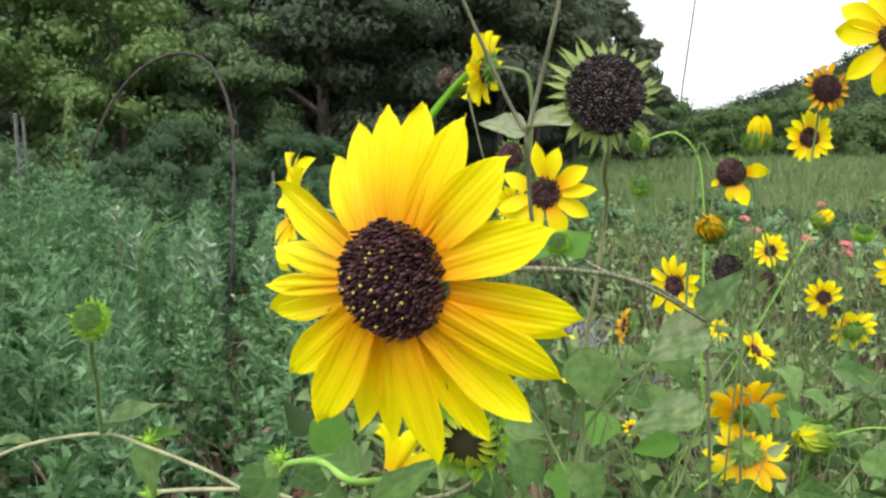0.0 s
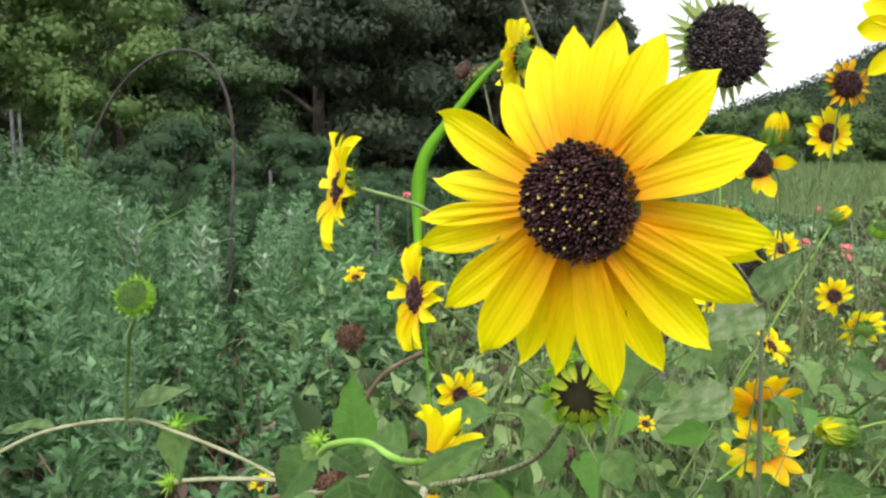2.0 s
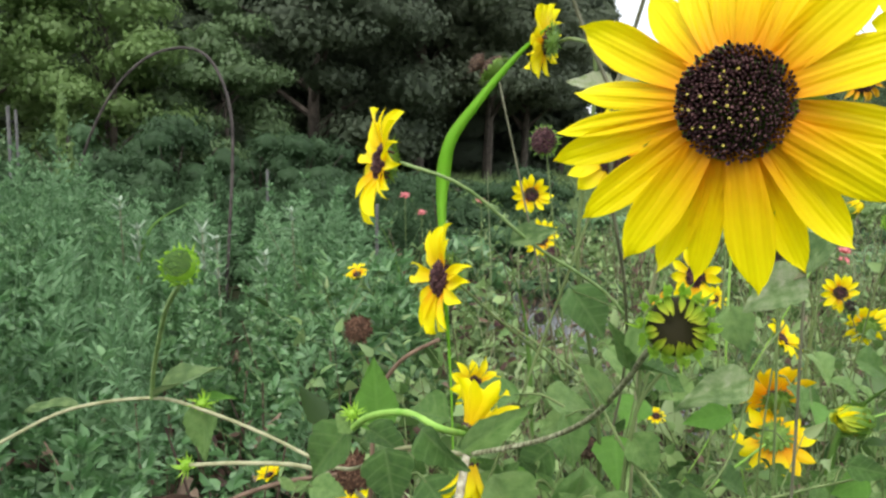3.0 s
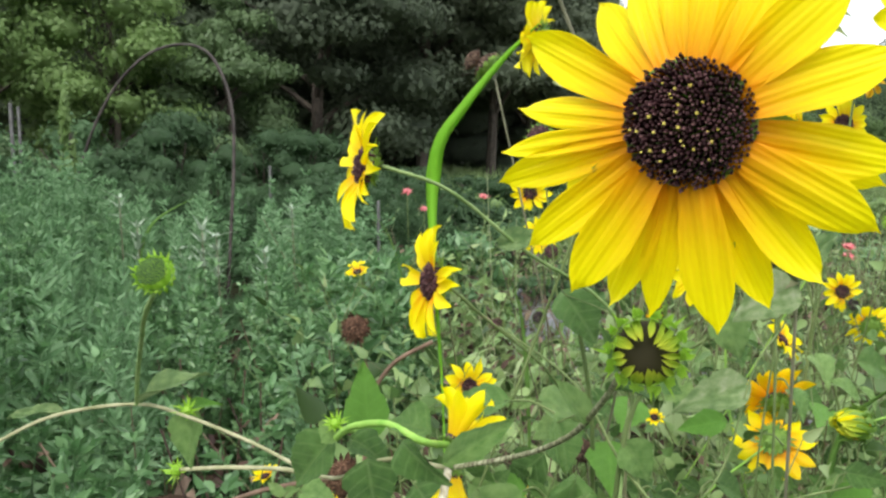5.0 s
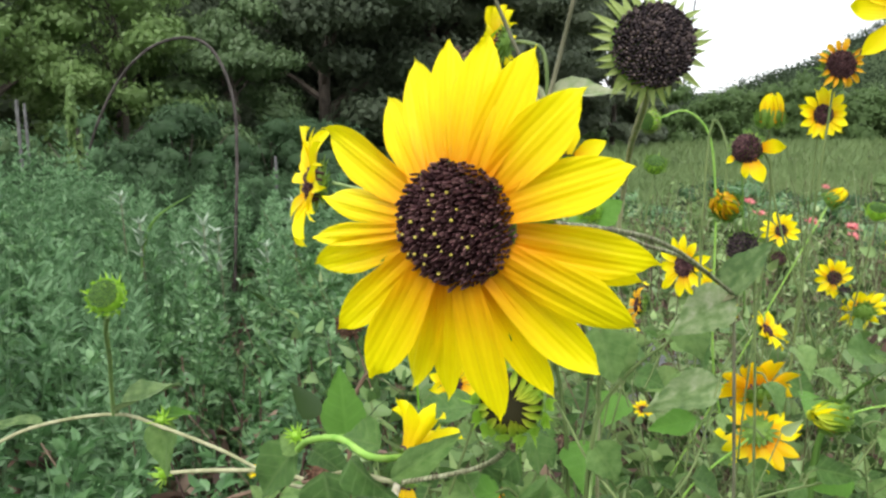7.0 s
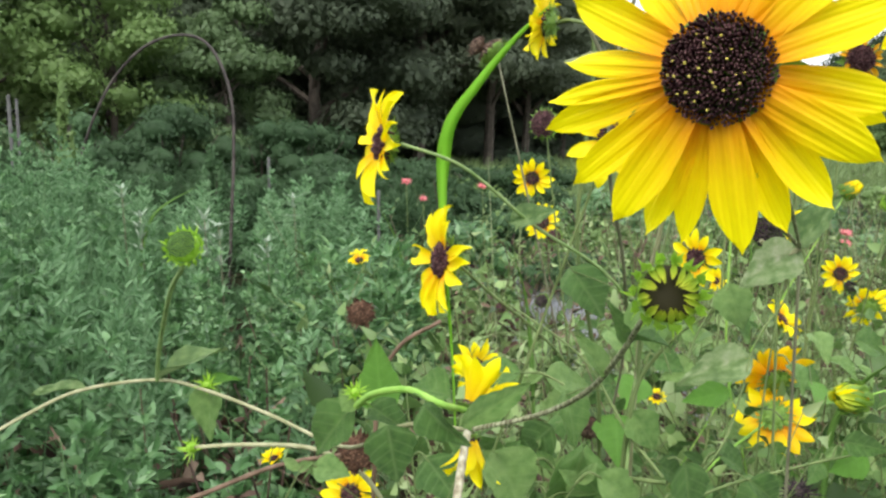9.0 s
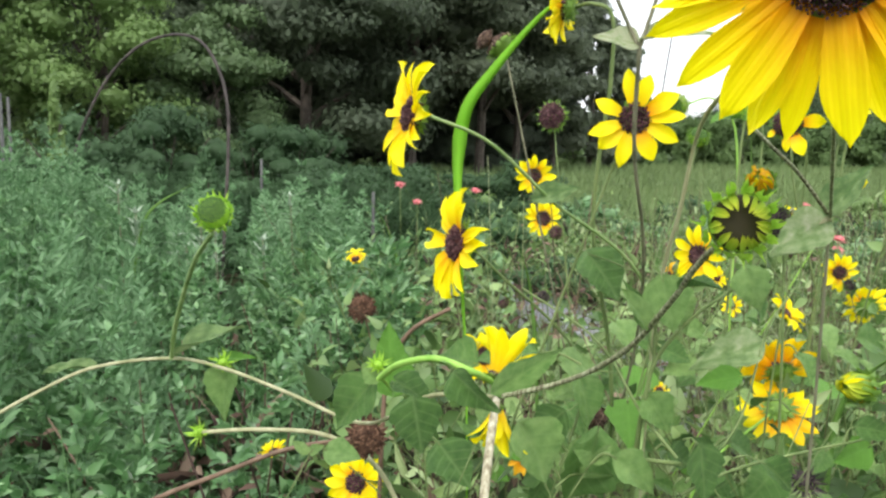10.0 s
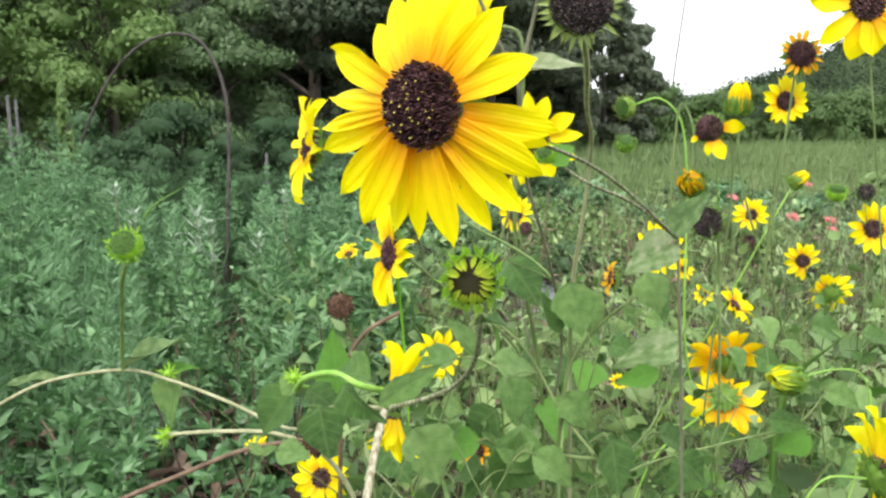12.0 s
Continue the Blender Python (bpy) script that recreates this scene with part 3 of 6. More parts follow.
def opening_bud(parent, centre, normal, R, seed=0):
    """A half-open bud: lime petals bending in over a dark centre, green bracts round it."""
    rnd = random.Random(seed)
    disc = head_at(parent, centre, normal, "bud", quads("bud", *dome_arrays(R * 1.0, R * 0.01, R * 0.95), M_BRACT, True), 0.0, "half-open bud with lime petals folding inward")
    child("bud_centre", quads("bud_centre", *dome_arrays(R * 0.98, R * 0.16, R * 0.1, 8, 28), M_OLIVE, True), disc)
    for i in range(21):
        a = 360 / 21 * i + rnd.uniform(-7, 7)
        ln = R * rnd.uniform(0.60, 0.82) * (1.3 if a < 80 or a > 310 else 0.95)
        m = Matrix.Rotation(radians(a), 4, "Z") @ Matrix.Translation((R * rnd.uniform(1.0, 1.08), 0, R * rnd.uniform(0.06, 0.22))) @ Matrix.Rotation(-radians(rnd.uniform(134, 156)), 4, "Y") @ Matrix.Rotation(math.pi + rnd.uniform(-0.5, 0.5), 4, "X") @ Matrix.Diagonal((ln, R * rnd.uniform(0.21, 0.29), ln, 1))
        child("petal", PETALS_LIME[i % 3], disc, m, "lime-yellow petal")
    vs, fs = [], []
    for rr, op, ln, z0, cu, wd in ((1.04, 1.25, 0.44, 0.05, 0.8, 0.34), (1.14, 1.05, 0.52, -0.10, 0.7, 0.36), (1.20, 0.9, 0.52, -0.30, 0.5, 0.34), (1.16, 0.9, 0.62, -0.35, -0.4, 0.16), (1.20, 1.05, 0.78, -0.15, 0.9, 0.26), (1.08, 0.7, 0.5, -0.60, 0.5, 0.30)):
        v, f = bract_arrays(R * rr, 14, R * ln, R * wd, rnd, open_a=op, curl=cu, z0=R * z0, rows=1)
        k = len(vs)
        vs += v
        fs += [tuple(i + k for i in q) for q in f]
    ring_of_bracts(disc, vs, fs, M_BUD, True)
    return disc


def yellow_bud(parent, centre, normal, R, seed=0, orange=False, out=0.0, pale=False):
    """A bud showing yellow: petals folded over the top of a green cup."""
    rnd = random.Random(seed)
    bud = head_at(parent, centre, normal, "bud", quads("bud", *dome_arrays(R * 0.8, R * 0.9, R * 0.9), M_BRACT, True), 0.0, "half-open bud with folded yellow petals")
    kinds = (PETALS[0], PETALS_ORANGE[1], PETALS_ORANGE[0]) if orange else (PETALS[0], PETALS[2], PETALS_ORANGE[1])
    if pale:
        kinds = (PETALS_LIME[0], PETALS[0], PETALS_LIME[1])
    for i in range(16):
        a = 22.5 * i + rnd.uniform(-7, 7)
        ln = R * rnd.uniform(1.75, 2.1)
        m = Matrix.Rotation(radians(a), 4, "Z") @ Matrix.Translation((R * (0.86 - 0.06 * (i % 3)), 0, R * -0.45)) @ Matrix.Rotation(-radians(rnd.uniform(102, 113) - out), 4, "Y") @ Matrix.Rotation(math.pi, 4, "X") @ Matrix.Diagonal((ln, R * 0.62, ln * 0.5, 1))
        child("petal", kinds[i % 3], bud, m)
    vs, fs = [], []
    for rr, op, ln, z0 in ((0.94, 1.5, 0.85, -0.45), (1.0, 1.35, 0.8, -0.6), (0.96, 1.0, 0.65, -0.8), (0.7, 0.3, 0.5, -0.9)):
        v, f = bract_arrays(R * rr, 12, R * ln, R * 0.42, rnd, open_a=op, curl=0.3, z0=R * z0, rows=1)
        k = len(vs)
        vs += v
        fs += [tuple(i + k for i in q) for q in f]
    ring_of_bracts(bud, vs, fs, M_BRACT)
    return bud


def dried_head(parent, centre, normal, R, seed=0, material=None):
    """A brown dried head with shrivelled bracts."""
    rnd = random.Random(seed)
    disc = head_at(parent, centre, normal, "seed_disc", quads("seed_disc", *floret_arrays(R, 150, R * 0.16, R * 0.5, rnd, flare=0.4), material or M_BROWN), 0.0, "brown dried seed head")
    child("receptacle", quads("receptacle", *dome_arrays(R * 0.95, R * 0.4, R * 0.7), M_BROWN, True), disc)
    ring_of_bracts(disc, *bract_arrays(R, 14, R * 0.7, R * 0.3, rnd, open_a=0.5, curl=0.8, z0=-0.2 * R), material or M_BROWN)
    return disc


# ---- scattered foliage ----
def leaf_cloud(pos, dirs, length, width, rs, fold=0.25, up_bias=0.8):
    """Folded leaf blades at many places: four corners and two faces each."""
    n = len(pos)
    d = dirs / np.linalg.norm(dirs, axis=1, keepdims=True)
    r = rs.normal(size=(n, 3))
    r[:, 2] += up_bias
    side = np.cross(d, r)
    side /= np.linalg.norm(side, axis=1, keepdims=True) + 1e-9
    nrm = np.cross(side, d)
    ln = (length * rs.uniform(0.65, 1.3, n))[:, None]
    wd = (width * rs.uniform(0.7, 1.25, n))[:, None]
    mid = pos + d * ln * 0.42
    v = np.stack([pos, mid + side * wd * 0.5 + nrm * wd * fold, pos + d * ln - nrm * ln * 0.12, mid - side * wd * 0.5 + nrm * wd * fold], axis=1).reshape(-1, 3)
    k = np.arange(n)[:, None] * 4
    f = np.concatenate([k + [0, 1, 2], k + [0, 2, 3]], axis=1).reshape(-1, 3)
    return v, f


def broad_cloud(pos, dirs, length, width, rs, outline, droop=0.35, fold=0.22, up_bias=1.4):
    """Curved leaf blades with a midrib; outline: (place along the blade, half width) between base and tip."""
    n = len(pos)
    d = dirs / np.linalg.norm(dirs, axis=1, keepdims=True)
    r = rs.normal(size=(n, 3))
    r[:, 2] += up_bias
    side = np.cross(d, r)
    side /= np.linalg.norm(side, axis=1, keepdims=True) + 1e-9
    nrm = np.cross(side, d)
    ln = (length * rs.uniform(0.6, 1.25, n))[:, None]
    wd = (width * rs.uniform(0.75, 1.2, n))[:, None]
    dr = (droop * rs.uniform(0.2, 1.6, n))[:, None]
    rows = [pos]
    for u, w in outline:
        mid = pos + d * ln * u - nrm * ln * dr * u * u
        rows += [mid + side * wd * w + nrm * wd * w * 2 * fold, mid, mid - side * wd * w + nrm * wd * w * 2 * fold]
    rows.append(pos + d * ln - nrm * ln * dr)
    m = len(outline)
    tri = [(0, 1, 2), (0, 2, 3)]
    for q in range(m - 1):
        a, b = 1 + 3 * q, 4 + 3 * q
        tri += [(a, b, b + 1), (a, b + 1, a + 1), (a + 1, b + 1, b + 2), (a + 1, b + 2, a + 2)]
    a, t = 1 + 3 * (m - 1), 1 + 3 * m
    tri += [(a, t, a + 1), (a + 1, t, a + 2)]
    k = np.arange(n)[:, None] * (t + 1)
    f = np.concatenate([k + q for q in tri], axis=1).reshape(-1, 3)
    return np.stack(rows, axis=1).reshape(-1, 3), f


HEART = ((0.06, 0.30), (0.22, 0.50), (0.48, 0.40), (0.76, 0.18))
LANCE = ((0.25, 0.42), (0.62, 0.40))
OVATE = ((0.28, 0.46), (0.64, 0.40))


def join_clouds(clouds):
    vs, fs, k = [], [], 0
    for v, f in clouds:
        vs.append(v)
        fs.append(f + k)
        k += len(v)
    return np.concatenate(vs), np.concatenate(fs)


def weed_cloud(xy, heights, rs, nodes=12, leaves=2, leaflets=5, size=0.045, wide=0.2, span=0.45, fine=False, lift=0.0):
    """Upright weeds with cut leaves: at each node of the stem a few leaves of narrow leaflets."""
    n = len(xy)
    P, D, S = [], [], []
    lean = rs.normal(scale=0.05, size=(n, 2))
    for k in range(nodes):
        u = (k + rs.uniform(0, 1, n)) / nodes
        z = heights * (1 - span) + heights * span * u
        cx = xy[:, 0] + lean[:, 0] * u
        cy = xy[:, 1] + lean[:, 1] * u
        for q in range(leaves):
            a = rs.uniform(0, 2 * np.pi, n)
            rise = rs.uniform(0.1, 0.9, n) + 0.9 * u ** 3 + lift
            ad = np.stack([np.cos(a), np.sin(a), rise], axis=1)
            ad /= np.linalg.norm(ad, axis=1, keepdims=True)
            reach = size * (1.5 - 0.9 * u) * rs.uniform(0.7, 1.3, n)
            base = np.stack([cx, cy, z], axis=1)
            for e in range(leaflets):
                t = (e + 1) / leaflets
                sgn = (-1) ** e * (1 - t) * 1.1
                sd = np.stack([-np.sin(a), np.cos(a), np.zeros(n)], axis=1) * sgn
                P.append(base + ad * (reach * t * 0.9)[:, None])
                D.append(ad + sd + rs.normal(scale=0.15, size=(n, 3)))
                S.append(size * (1.25 - 0.55 * u) * np.ones(n))
    P, D, S = np.concatenate(P), np.concatenate(D), np.concatenate(S)
    if fine:
        return broad_cloud(P, D, S, S * wide, rs, OVATE, 0.4, 0.25, 0.7)
    return leaf_cloud(P, D, S, S * wide, rs)


def stem_cloud(xy, heights, rs, r=0.003):
    """Thin upright stems as three-sided spikes."""
    n = len(xy)
    a = np.array([0, 2.1, 4.2])
    ring = np.stack([np.cos(a), np.sin(a), np.zeros(3)], axis=1) * r
    top = np.concatenate([xy + rs.normal(scale=0.16, size=(n, 2)), heights[:, None]], axis=1)
    base = np.concatenate([xy, np.zeros((n, 1)) - 0.02], axis=1)
    v = np.concatenate([base[:, None, :] + ring, top[:, None, :] + ring * 0.5], axis=1).reshape(-1, 3)
    k = np.arange(n)[:, None] * 6
    f = np.concatenate([k + q for q in ([0, 1, 4], [0, 4, 3], [1, 2, 5], [1, 5, 4], [2, 0, 3], [2, 3, 5])], axis=1).reshape(-1, 3)
    return v, f


def twig_cloud(xy, length, rs, r=0.0018, lean=0.7, z0=0.0, seg=4):
    """Thin arching stems, each bending its own way."""
    n = len(xy)
    a = rs.uniform(0, 2 * np.pi, n)
    out = np.stack([np.cos(a), np.sin(a)], axis=1) * (lean * rs.uniform(0.1, 1, n))[:, None]
    ln = length * rs.uniform(0.5, 1.2, n)
    rise = rs.uniform(0.55, 1.0, n)
    bend = rs.uniform(-0.2, 0.55, n)
    ring = np.stack([np.cos([0, 2.1, 4.2]), np.sin([0, 2.1, 4.2]), np.zeros(3)], axis=1)
    rows = []
    for q in range(seg + 1):
        u = q / seg
        c = np.column_stack([xy + out * (ln * u ** 1.3)[:, None], z0 + ln * (rise * u - bend * u ** 3)])
        rows.append(c[:, None, :] + ring * r * (1.15 - 0.6 * u))
    v = np.concatenate(rows, axis=1).reshape(-1, 3)
    m = 3 * (seg + 1)
    k = np.arange(n)[:, None] * m
    tri = []
    for q in range(seg):
        for e in range(3):
            f = (e + 1) % 3
            tri += [(3 * q + e, 3 * q + f, 3 * q + 3 + f), (3 * q + e, 3 * q + 3 + f, 3 * q + 3 + e)]
    return v, np.concatenate([k + t for t in tri], axis=1).reshape(-1, 3)


def branch_cloud(xy, high, rs, coarse=False):
    """Leaning stalks with thin side branches. Returns the stems, and where leaves sit with their directions."""
    n = len(xy)
    ring = np.stack([np.cos([0, 2.1, 4.2]), np.sin([0, 2.1, 4.2]), 0.3 * np.ones(3)], axis=1)
    vs, fs, P, D, k = [], [], [], [], 0
    for i in range(n):
        h = high * rs.uniform(0.62, 1.06)
        lean = rs.normal(scale=0.30, size=2)
        kink = rs.normal(scale=0.03, size=(4, 2))
        r = rs.uniform(0.0013, 0.0026)
        main = np.array([np.append(xy[i] + lean * h * u ** 1.4 + kink[q], h * u) for q, u in enumerate((0, 0.35, 0.7, 1.0))])
        lines = [(main, r)]
        for b in range(rs.randint(3, 8)):
            u = rs.uniform(0.45, 0.97)
            q = min(2, int(u * 3))
            base = main[q] + (main[q + 1] - main[q]) * (u * 3 - q)
            a = rs.uniform(0, 6.28)
            d = np.array([np.cos(a), np.sin(a), rs.uniform(0.1, 1.5)])
            ln = rs.uniform(0.06, 0.26)
            d /= np.linalg.norm(d)
            end = base + d * ln + np.array([0, 0, rs.uniform(-0.3, 0.3) * ln])
            lines.append((np.array([base, base + d * ln * 0.55, end]), r * 0.55))
            for w in (0.6, 1.0):
                P.append(base + (end - base) * w)
                D.append(d + rs.normal(scale=0.7, size=3))
        for line, rr in lines:
            m = len(line)
            for e, c in enumerate(line):
                vs.append(c + ring * rr * (1 - 0.5 * e / (m - 1)) * (1.5 if coarse else 1.0))
            for e in range(m - 1):
                for g in range(3):
                    f = (g + 1) % 3
                    fs += [(k + 3 * e + g, k + 3 * e + f, k + 3 * e + 3 + f), (k + 3 * e + g, k + 3 * e + 3 + f, k + 3 * e + 3 + g)]
            k += 3 * m
    P, D = np.array(P), np.array(D)
    order = rs.permutation(len(P))
    return (np.concatenate(vs), np.array(fs)), (P[order], D[order])


def wedge(n, d0, d1, s0, s1, rs, power=1.0):
    """Places in a wedge ahead of the camera's start: distance y from d0 to d1, x from s0*y to s1*y."""
    y = d0 + (d1 - d0) * rs.uniform(0, 1, n) ** power
    return np.stack([y * rs.uniform(s0, s1, n), y], axis=1)


def stuff(name, cloud, material, label, category, smooth=False):
    ob = new(name, bulk_mesh(name, cloud[0], cloud[1], material, None, smooth))
    return tagged(ob, label, category, kind="stuff")


# ---- ground and hill ----
def ground_sheet():
    rs = np.random.RandomState(3)
    line = np.concatenate([-np.geomspace(0.5, 900, 40)[::-1], [0], np.geomspace(0.5, 900, 40)])
    X, Y = np.meshgrid(line, line + 4)
    Z = 0.03 * np.sin(X * 1.7 + 0.4) * np.sin(Y * 1.3) - 0.02
    vs = np.stack([X.ravel(), Y.ravel(), Z.ravel()], axis=1)
    k = len(line)
    i = np.arange((k - 1) * k).reshape(k - 1, k)[:, :-1].ravel()
    fs = np.stack([i, i + 1, i + k + 1, i + k], axis=1)
    tagged(new("ground", bulk_mesh("ground", vs, fs, M_SOIL, smooth=True)), "bare soil with patches of short grass and weeds", "ground", kind="structure")


def hill_height(x, y):
    """Ground rising to a wooded ridge on the right, with a low saddle towards the tree belt."""
    ridge = 4.3 + 0.46 * np.maximum(0, x - 36) + 0.006 * np.maximum(0, x - 45) ** 2
    ridge = np.minimum(ridge, 27 + 0.02 * x)
    f = 1 / (1 + np.exp(-(y - 86) / 8)) / (1 + np.exp((y - 124) / 6))
    return (ridge + 0.45 * np.sin(x * 0.21) + 0.35 * np.sin(x * 0.47 + 1)) * f


def hill():
    xs, ys = np.linspace(-120, 220, 86), np.linspace(58, 190, 34)
    X, Y = np.meshgrid(xs, ys)
    Z = hill_height(X, Y) - 0.05
    vs = np.stack([X.ravel(), Y.ravel(), Z.ravel()], axis=1)
    k = len(xs)
    i = np.arange((len(ys) - 1) * k).reshape(len(ys) - 1, k)[:, :-1].ravel()
    fs = np.stack([i, i + 1, i + k + 1, i + k], axis=1)
    tagged(new("ground_hill", bulk_mesh("ground_hill", vs, fs, M_HILL, smooth=True)), "low green hill rising behind the field", "hill", kind="structure")
    rs = np.random.RandomState(8)
    n = 3300
    c = np.stack([rs.uniform(0, 80, n), rs.uniform(72, 124, n)], axis=1)
    cz = hill_height(c[:, 0], c[:, 1])
    m = 21
    pos = np.repeat(np.column_stack([c, cz + 0.3]), m, axis=0) + np.clip(rs.normal(size=(n * m, 3)), -1.6, 1.6) * np.array([0.9, 0.9, 0.55])
    pos[:, 2] = np.maximum(pos[:, 2], hill_height(pos[:, 0], pos[:, 1]))
    v, f = leaf_cloud(pos, rs.normal(size=(n * m, 3)) + [0, 0, 0.2], 0.3, 0.22, rs)
    stuff("hillside_woods", (v, f), M_HILL_LEAF, "dense dark green woods covering the hillside", "woods")


# ---- trees and bushes ----
def shell_cloud(pos, out, length, width, rs):
    """Leaves lying like loose shingles on the outside of a mass of foliage; out: outward direction at each."""
    n = len(pos)
    o = out / (np.linalg.norm(out, axis=1, keepdims=True) + 1e-9) + np.array([0, 0, 0.35]) + rs.normal(scale=0.33, size=(n, 3))
    o /= np.linalg.norm(o, axis=1, keepdims=True)
    d = np.cross(o, rs.normal(size=(n, 3)))
    d /= np.linalg.norm(d, axis=1, keepdims=True) + 1e-9
    d[:, 2] -= 0.25
    side = np.cross(d, o)
    ln = (length * rs.uniform(0.6, 1.35, n))[:, None]
    wd = (width * rs.uniform(0.7, 1.25, n))[:, None]
    mid = pos + d * ln * 0.1
    v = np.stack([pos - d * ln * 0.45, mid + side * wd * 0.5, pos + d * ln * 0.55 - o * ln * 0.1, mid - side * wd * 0.5], axis=1).reshape(-1, 3)
    k = np.arange(n)[:, None] * 4
    return v, np.concatenate([k + [0, 1, 2], k + [0, 2, 3]], axis=1).reshape(-1, 3)


def lump_arrays(centres, radii, rs, level):
    """Uneven rounded masses of leaves that fill the inside of a crown."""
    bm = bmesh.new()
    bmesh.ops.create_icosphere(bm, subdivisions=level, radius=1.0)
    unit = np.array([tuple(v.co) for v in bm.verts])
    tri = np.array([[v.index for v in f.verts] for f in bm.faces])
    bm.free()
    vs, fs = [], []
    for i, (c, r) in enumerate(zip(centres, radii)):
        a = rs.uniform(0, 6, 3)
        wob = 1 + 0.22 * np.sin(3.1 * unit[:, 0] + a[0]) * np.sin(2.7 * unit[:, 1] + a[1]) + 0.16 * np.sin(7 * unit[:, 2] + 4 * unit[:, 0] + a[2]) + rs.normal(scale=0.05, size=len(unit))
        vs.append(c + unit * wob[:, None] * r)
        fs.append(tri + i * len(unit))
    return np.concatenate(vs), np.concatenate(fs)


def tree(name, base, height, spread, low, n, material, seed, label, leaf_len=0.22, blobs=46, group="belt of trees", flat=0.45, core=0.70):
    """Tapered trunk with limbs and a ragged crown of many small leaves gathered in layered clumps."""
    rnd, rs = random.Random(seed), np.random.RandomState(seed)
    t = thing(name, base, label, "tree", group)
    b = Vector(base)
    trunk_top = b + Vector((rnd.uniform(-0.5, 0.5), rnd.uniform(-0.5, 0.5), height * 0.8))
    vs, fs = tube_arrays([b - Vector((0, 0, 0.2)), b + Vector((0.1, 0, height * 0.3)), b.lerp(trunk_top, 0.7) + Vector((0.2, 0, 0)), trunk_top], height * 0.018, height * 0.005, 8, 5)
    centres = []
    for i in range(blobs):
        u = low + (1 - low) * ((i + rnd.random()) / blobs)
        a = rnd.uniform(0, 6.283)
        prof = math.sin(math.pi * min(1, 0.22 + 0.78 * (u - low) / (1 - low))) ** 0.6 if low < 1 else 1
        r = spread * prof * math.sqrt(rnd.uniform(0.25, 1.0))
        c = Vector((b.x + r * math.cos(a), b.y + r * math.sin(a), height * u + rnd.uniform(-0.4, 0.4)))
        centres.append(c)
        if i % 5 == 0:
            st = b.lerp(trunk_top, max(0.12, u * 0.85))
            v2, f2 = tube_arrays([st, st.lerp(c, 0.5) + Vector((0, 0, 0.15 * r)), c], height * 0.009, height * 0.002, 5, 3)
            k = len(vs)
            vs += v2
            fs += [tuple(q + k for q in f) for f in f2]
    me = bpy.data.meshes.new("trunk")
    me.from_pydata([tuple(Vector(v) - t.location) for v in vs], [], [f if f[2] != f[3] else f[:3] for f in fs])
    me.materials.append(M_BARK)
    child("trunk", me, t, None, "dark brown trunk and limbs")
    C = np.array([tuple(c) for c in centres])
    which = rs.randint(0, blobs, n)
    each = rs.uniform(0.6, 1.25, blobs) * spread * 0.27
    g = rs.normal(size=(n, 3))
    g = g / np.linalg.norm(g, axis=1, keepdims=True) * (0.84 + 0.55 * rs.uniform(0, 1, n) ** 1.6)[:, None] * np.array([1, 1, flat * 1.25]) * each[which][:, None]
    pos = C[which] + g
    lumps = lump_arrays(C, each[:, None] * np.array([core, core, flat * 1.29 * core]), rs, 1)
    lumps[0][:, 2] = np.maximum(lumps[0][:, 2], 0.05)
    pos[:, 2] = np.maximum(pos[:, 2], 0.1)
    v, f = shell_cloud(pos, g / np.array([1, 1, flat]), leaf_len, leaf_len * 0.6, rs)
    v, f = join_clouds([(v, f), lumps])
    child("crown", bulk_mesh("crown", v - np.array(t.location), f, material, None, True), t, None)
    return t


def bush(name, base, height, spread, n, material, seed, label, leaf_len=0.14, group="bushes before the trees"):
    rs = np.random.RandomState(seed)
    t = thing(name, base, label, "bush", group)
    vs, fs = [], []
    for i in range(6):
        a = rs.uniform(0, 6.28)
        v, f = tube_arrays([(0, 0, -0.1), (0.25 * spread * math.cos(a), 0.25 * spread * math.sin(a), height * 0.4), (0.6 * spread * math.cos(a), 0.6 * spread * math.sin(a), height * 0.75)], 0.025, 0.006, 5, 3)
        k = len(vs)
        vs += v
        fs += [tuple(q + k for q in g) for g in f]
    me = bpy.data.meshes.new("branch")
    me.from_pydata(vs, [], [f if f[2] != f[3] else f[:3] for f in fs])
    me.materials.append(M_BARK)
    child("branch", me, t)
    blobs = 26
    a, u = rs.uniform(0, 6.283, blobs), rs.uniform(0.02, 1, blobs)
    r = spread * np.sqrt(rs.uniform(0, 1, blobs)) * np.sqrt(np.clip(1.05 - u ** 2, 0.05, 1))
    C = np.stack([r * np.cos(a), r * np.sin(a), height * u * 0.92], axis=1)
    which = rs.randint(0, blobs, n)
    ax = np.array([0.24 * spread, 0.24 * spread, 0.13 * height])
    g = rs.normal(size=(n, 3))
    g = g / np.linalg.norm(g, axis=1, keepdims=True) * (0.8 + 0.8 * rs.uniform(0, 1, n) ** 1.6)[:, None] * ax
    pos = C[which] + g
    lumps = lump_arrays(C, np.ones((blobs, 1)) * ax * 0.84, rs, 1)
    lumps[0][:, 2] = np.maximum(lumps[0][:, 2], 0.02)
    pos[:, 2] = np.abs(pos[:, 2])
    v, f = shell_cloud(pos, g / ax, leaf_len, leaf_len * 0.45, rs)
    v, f = join_clouds([(v, f), lumps])
    child("foliage", bulk_mesh("foliage", v, f, material, None, True), t)
    return t


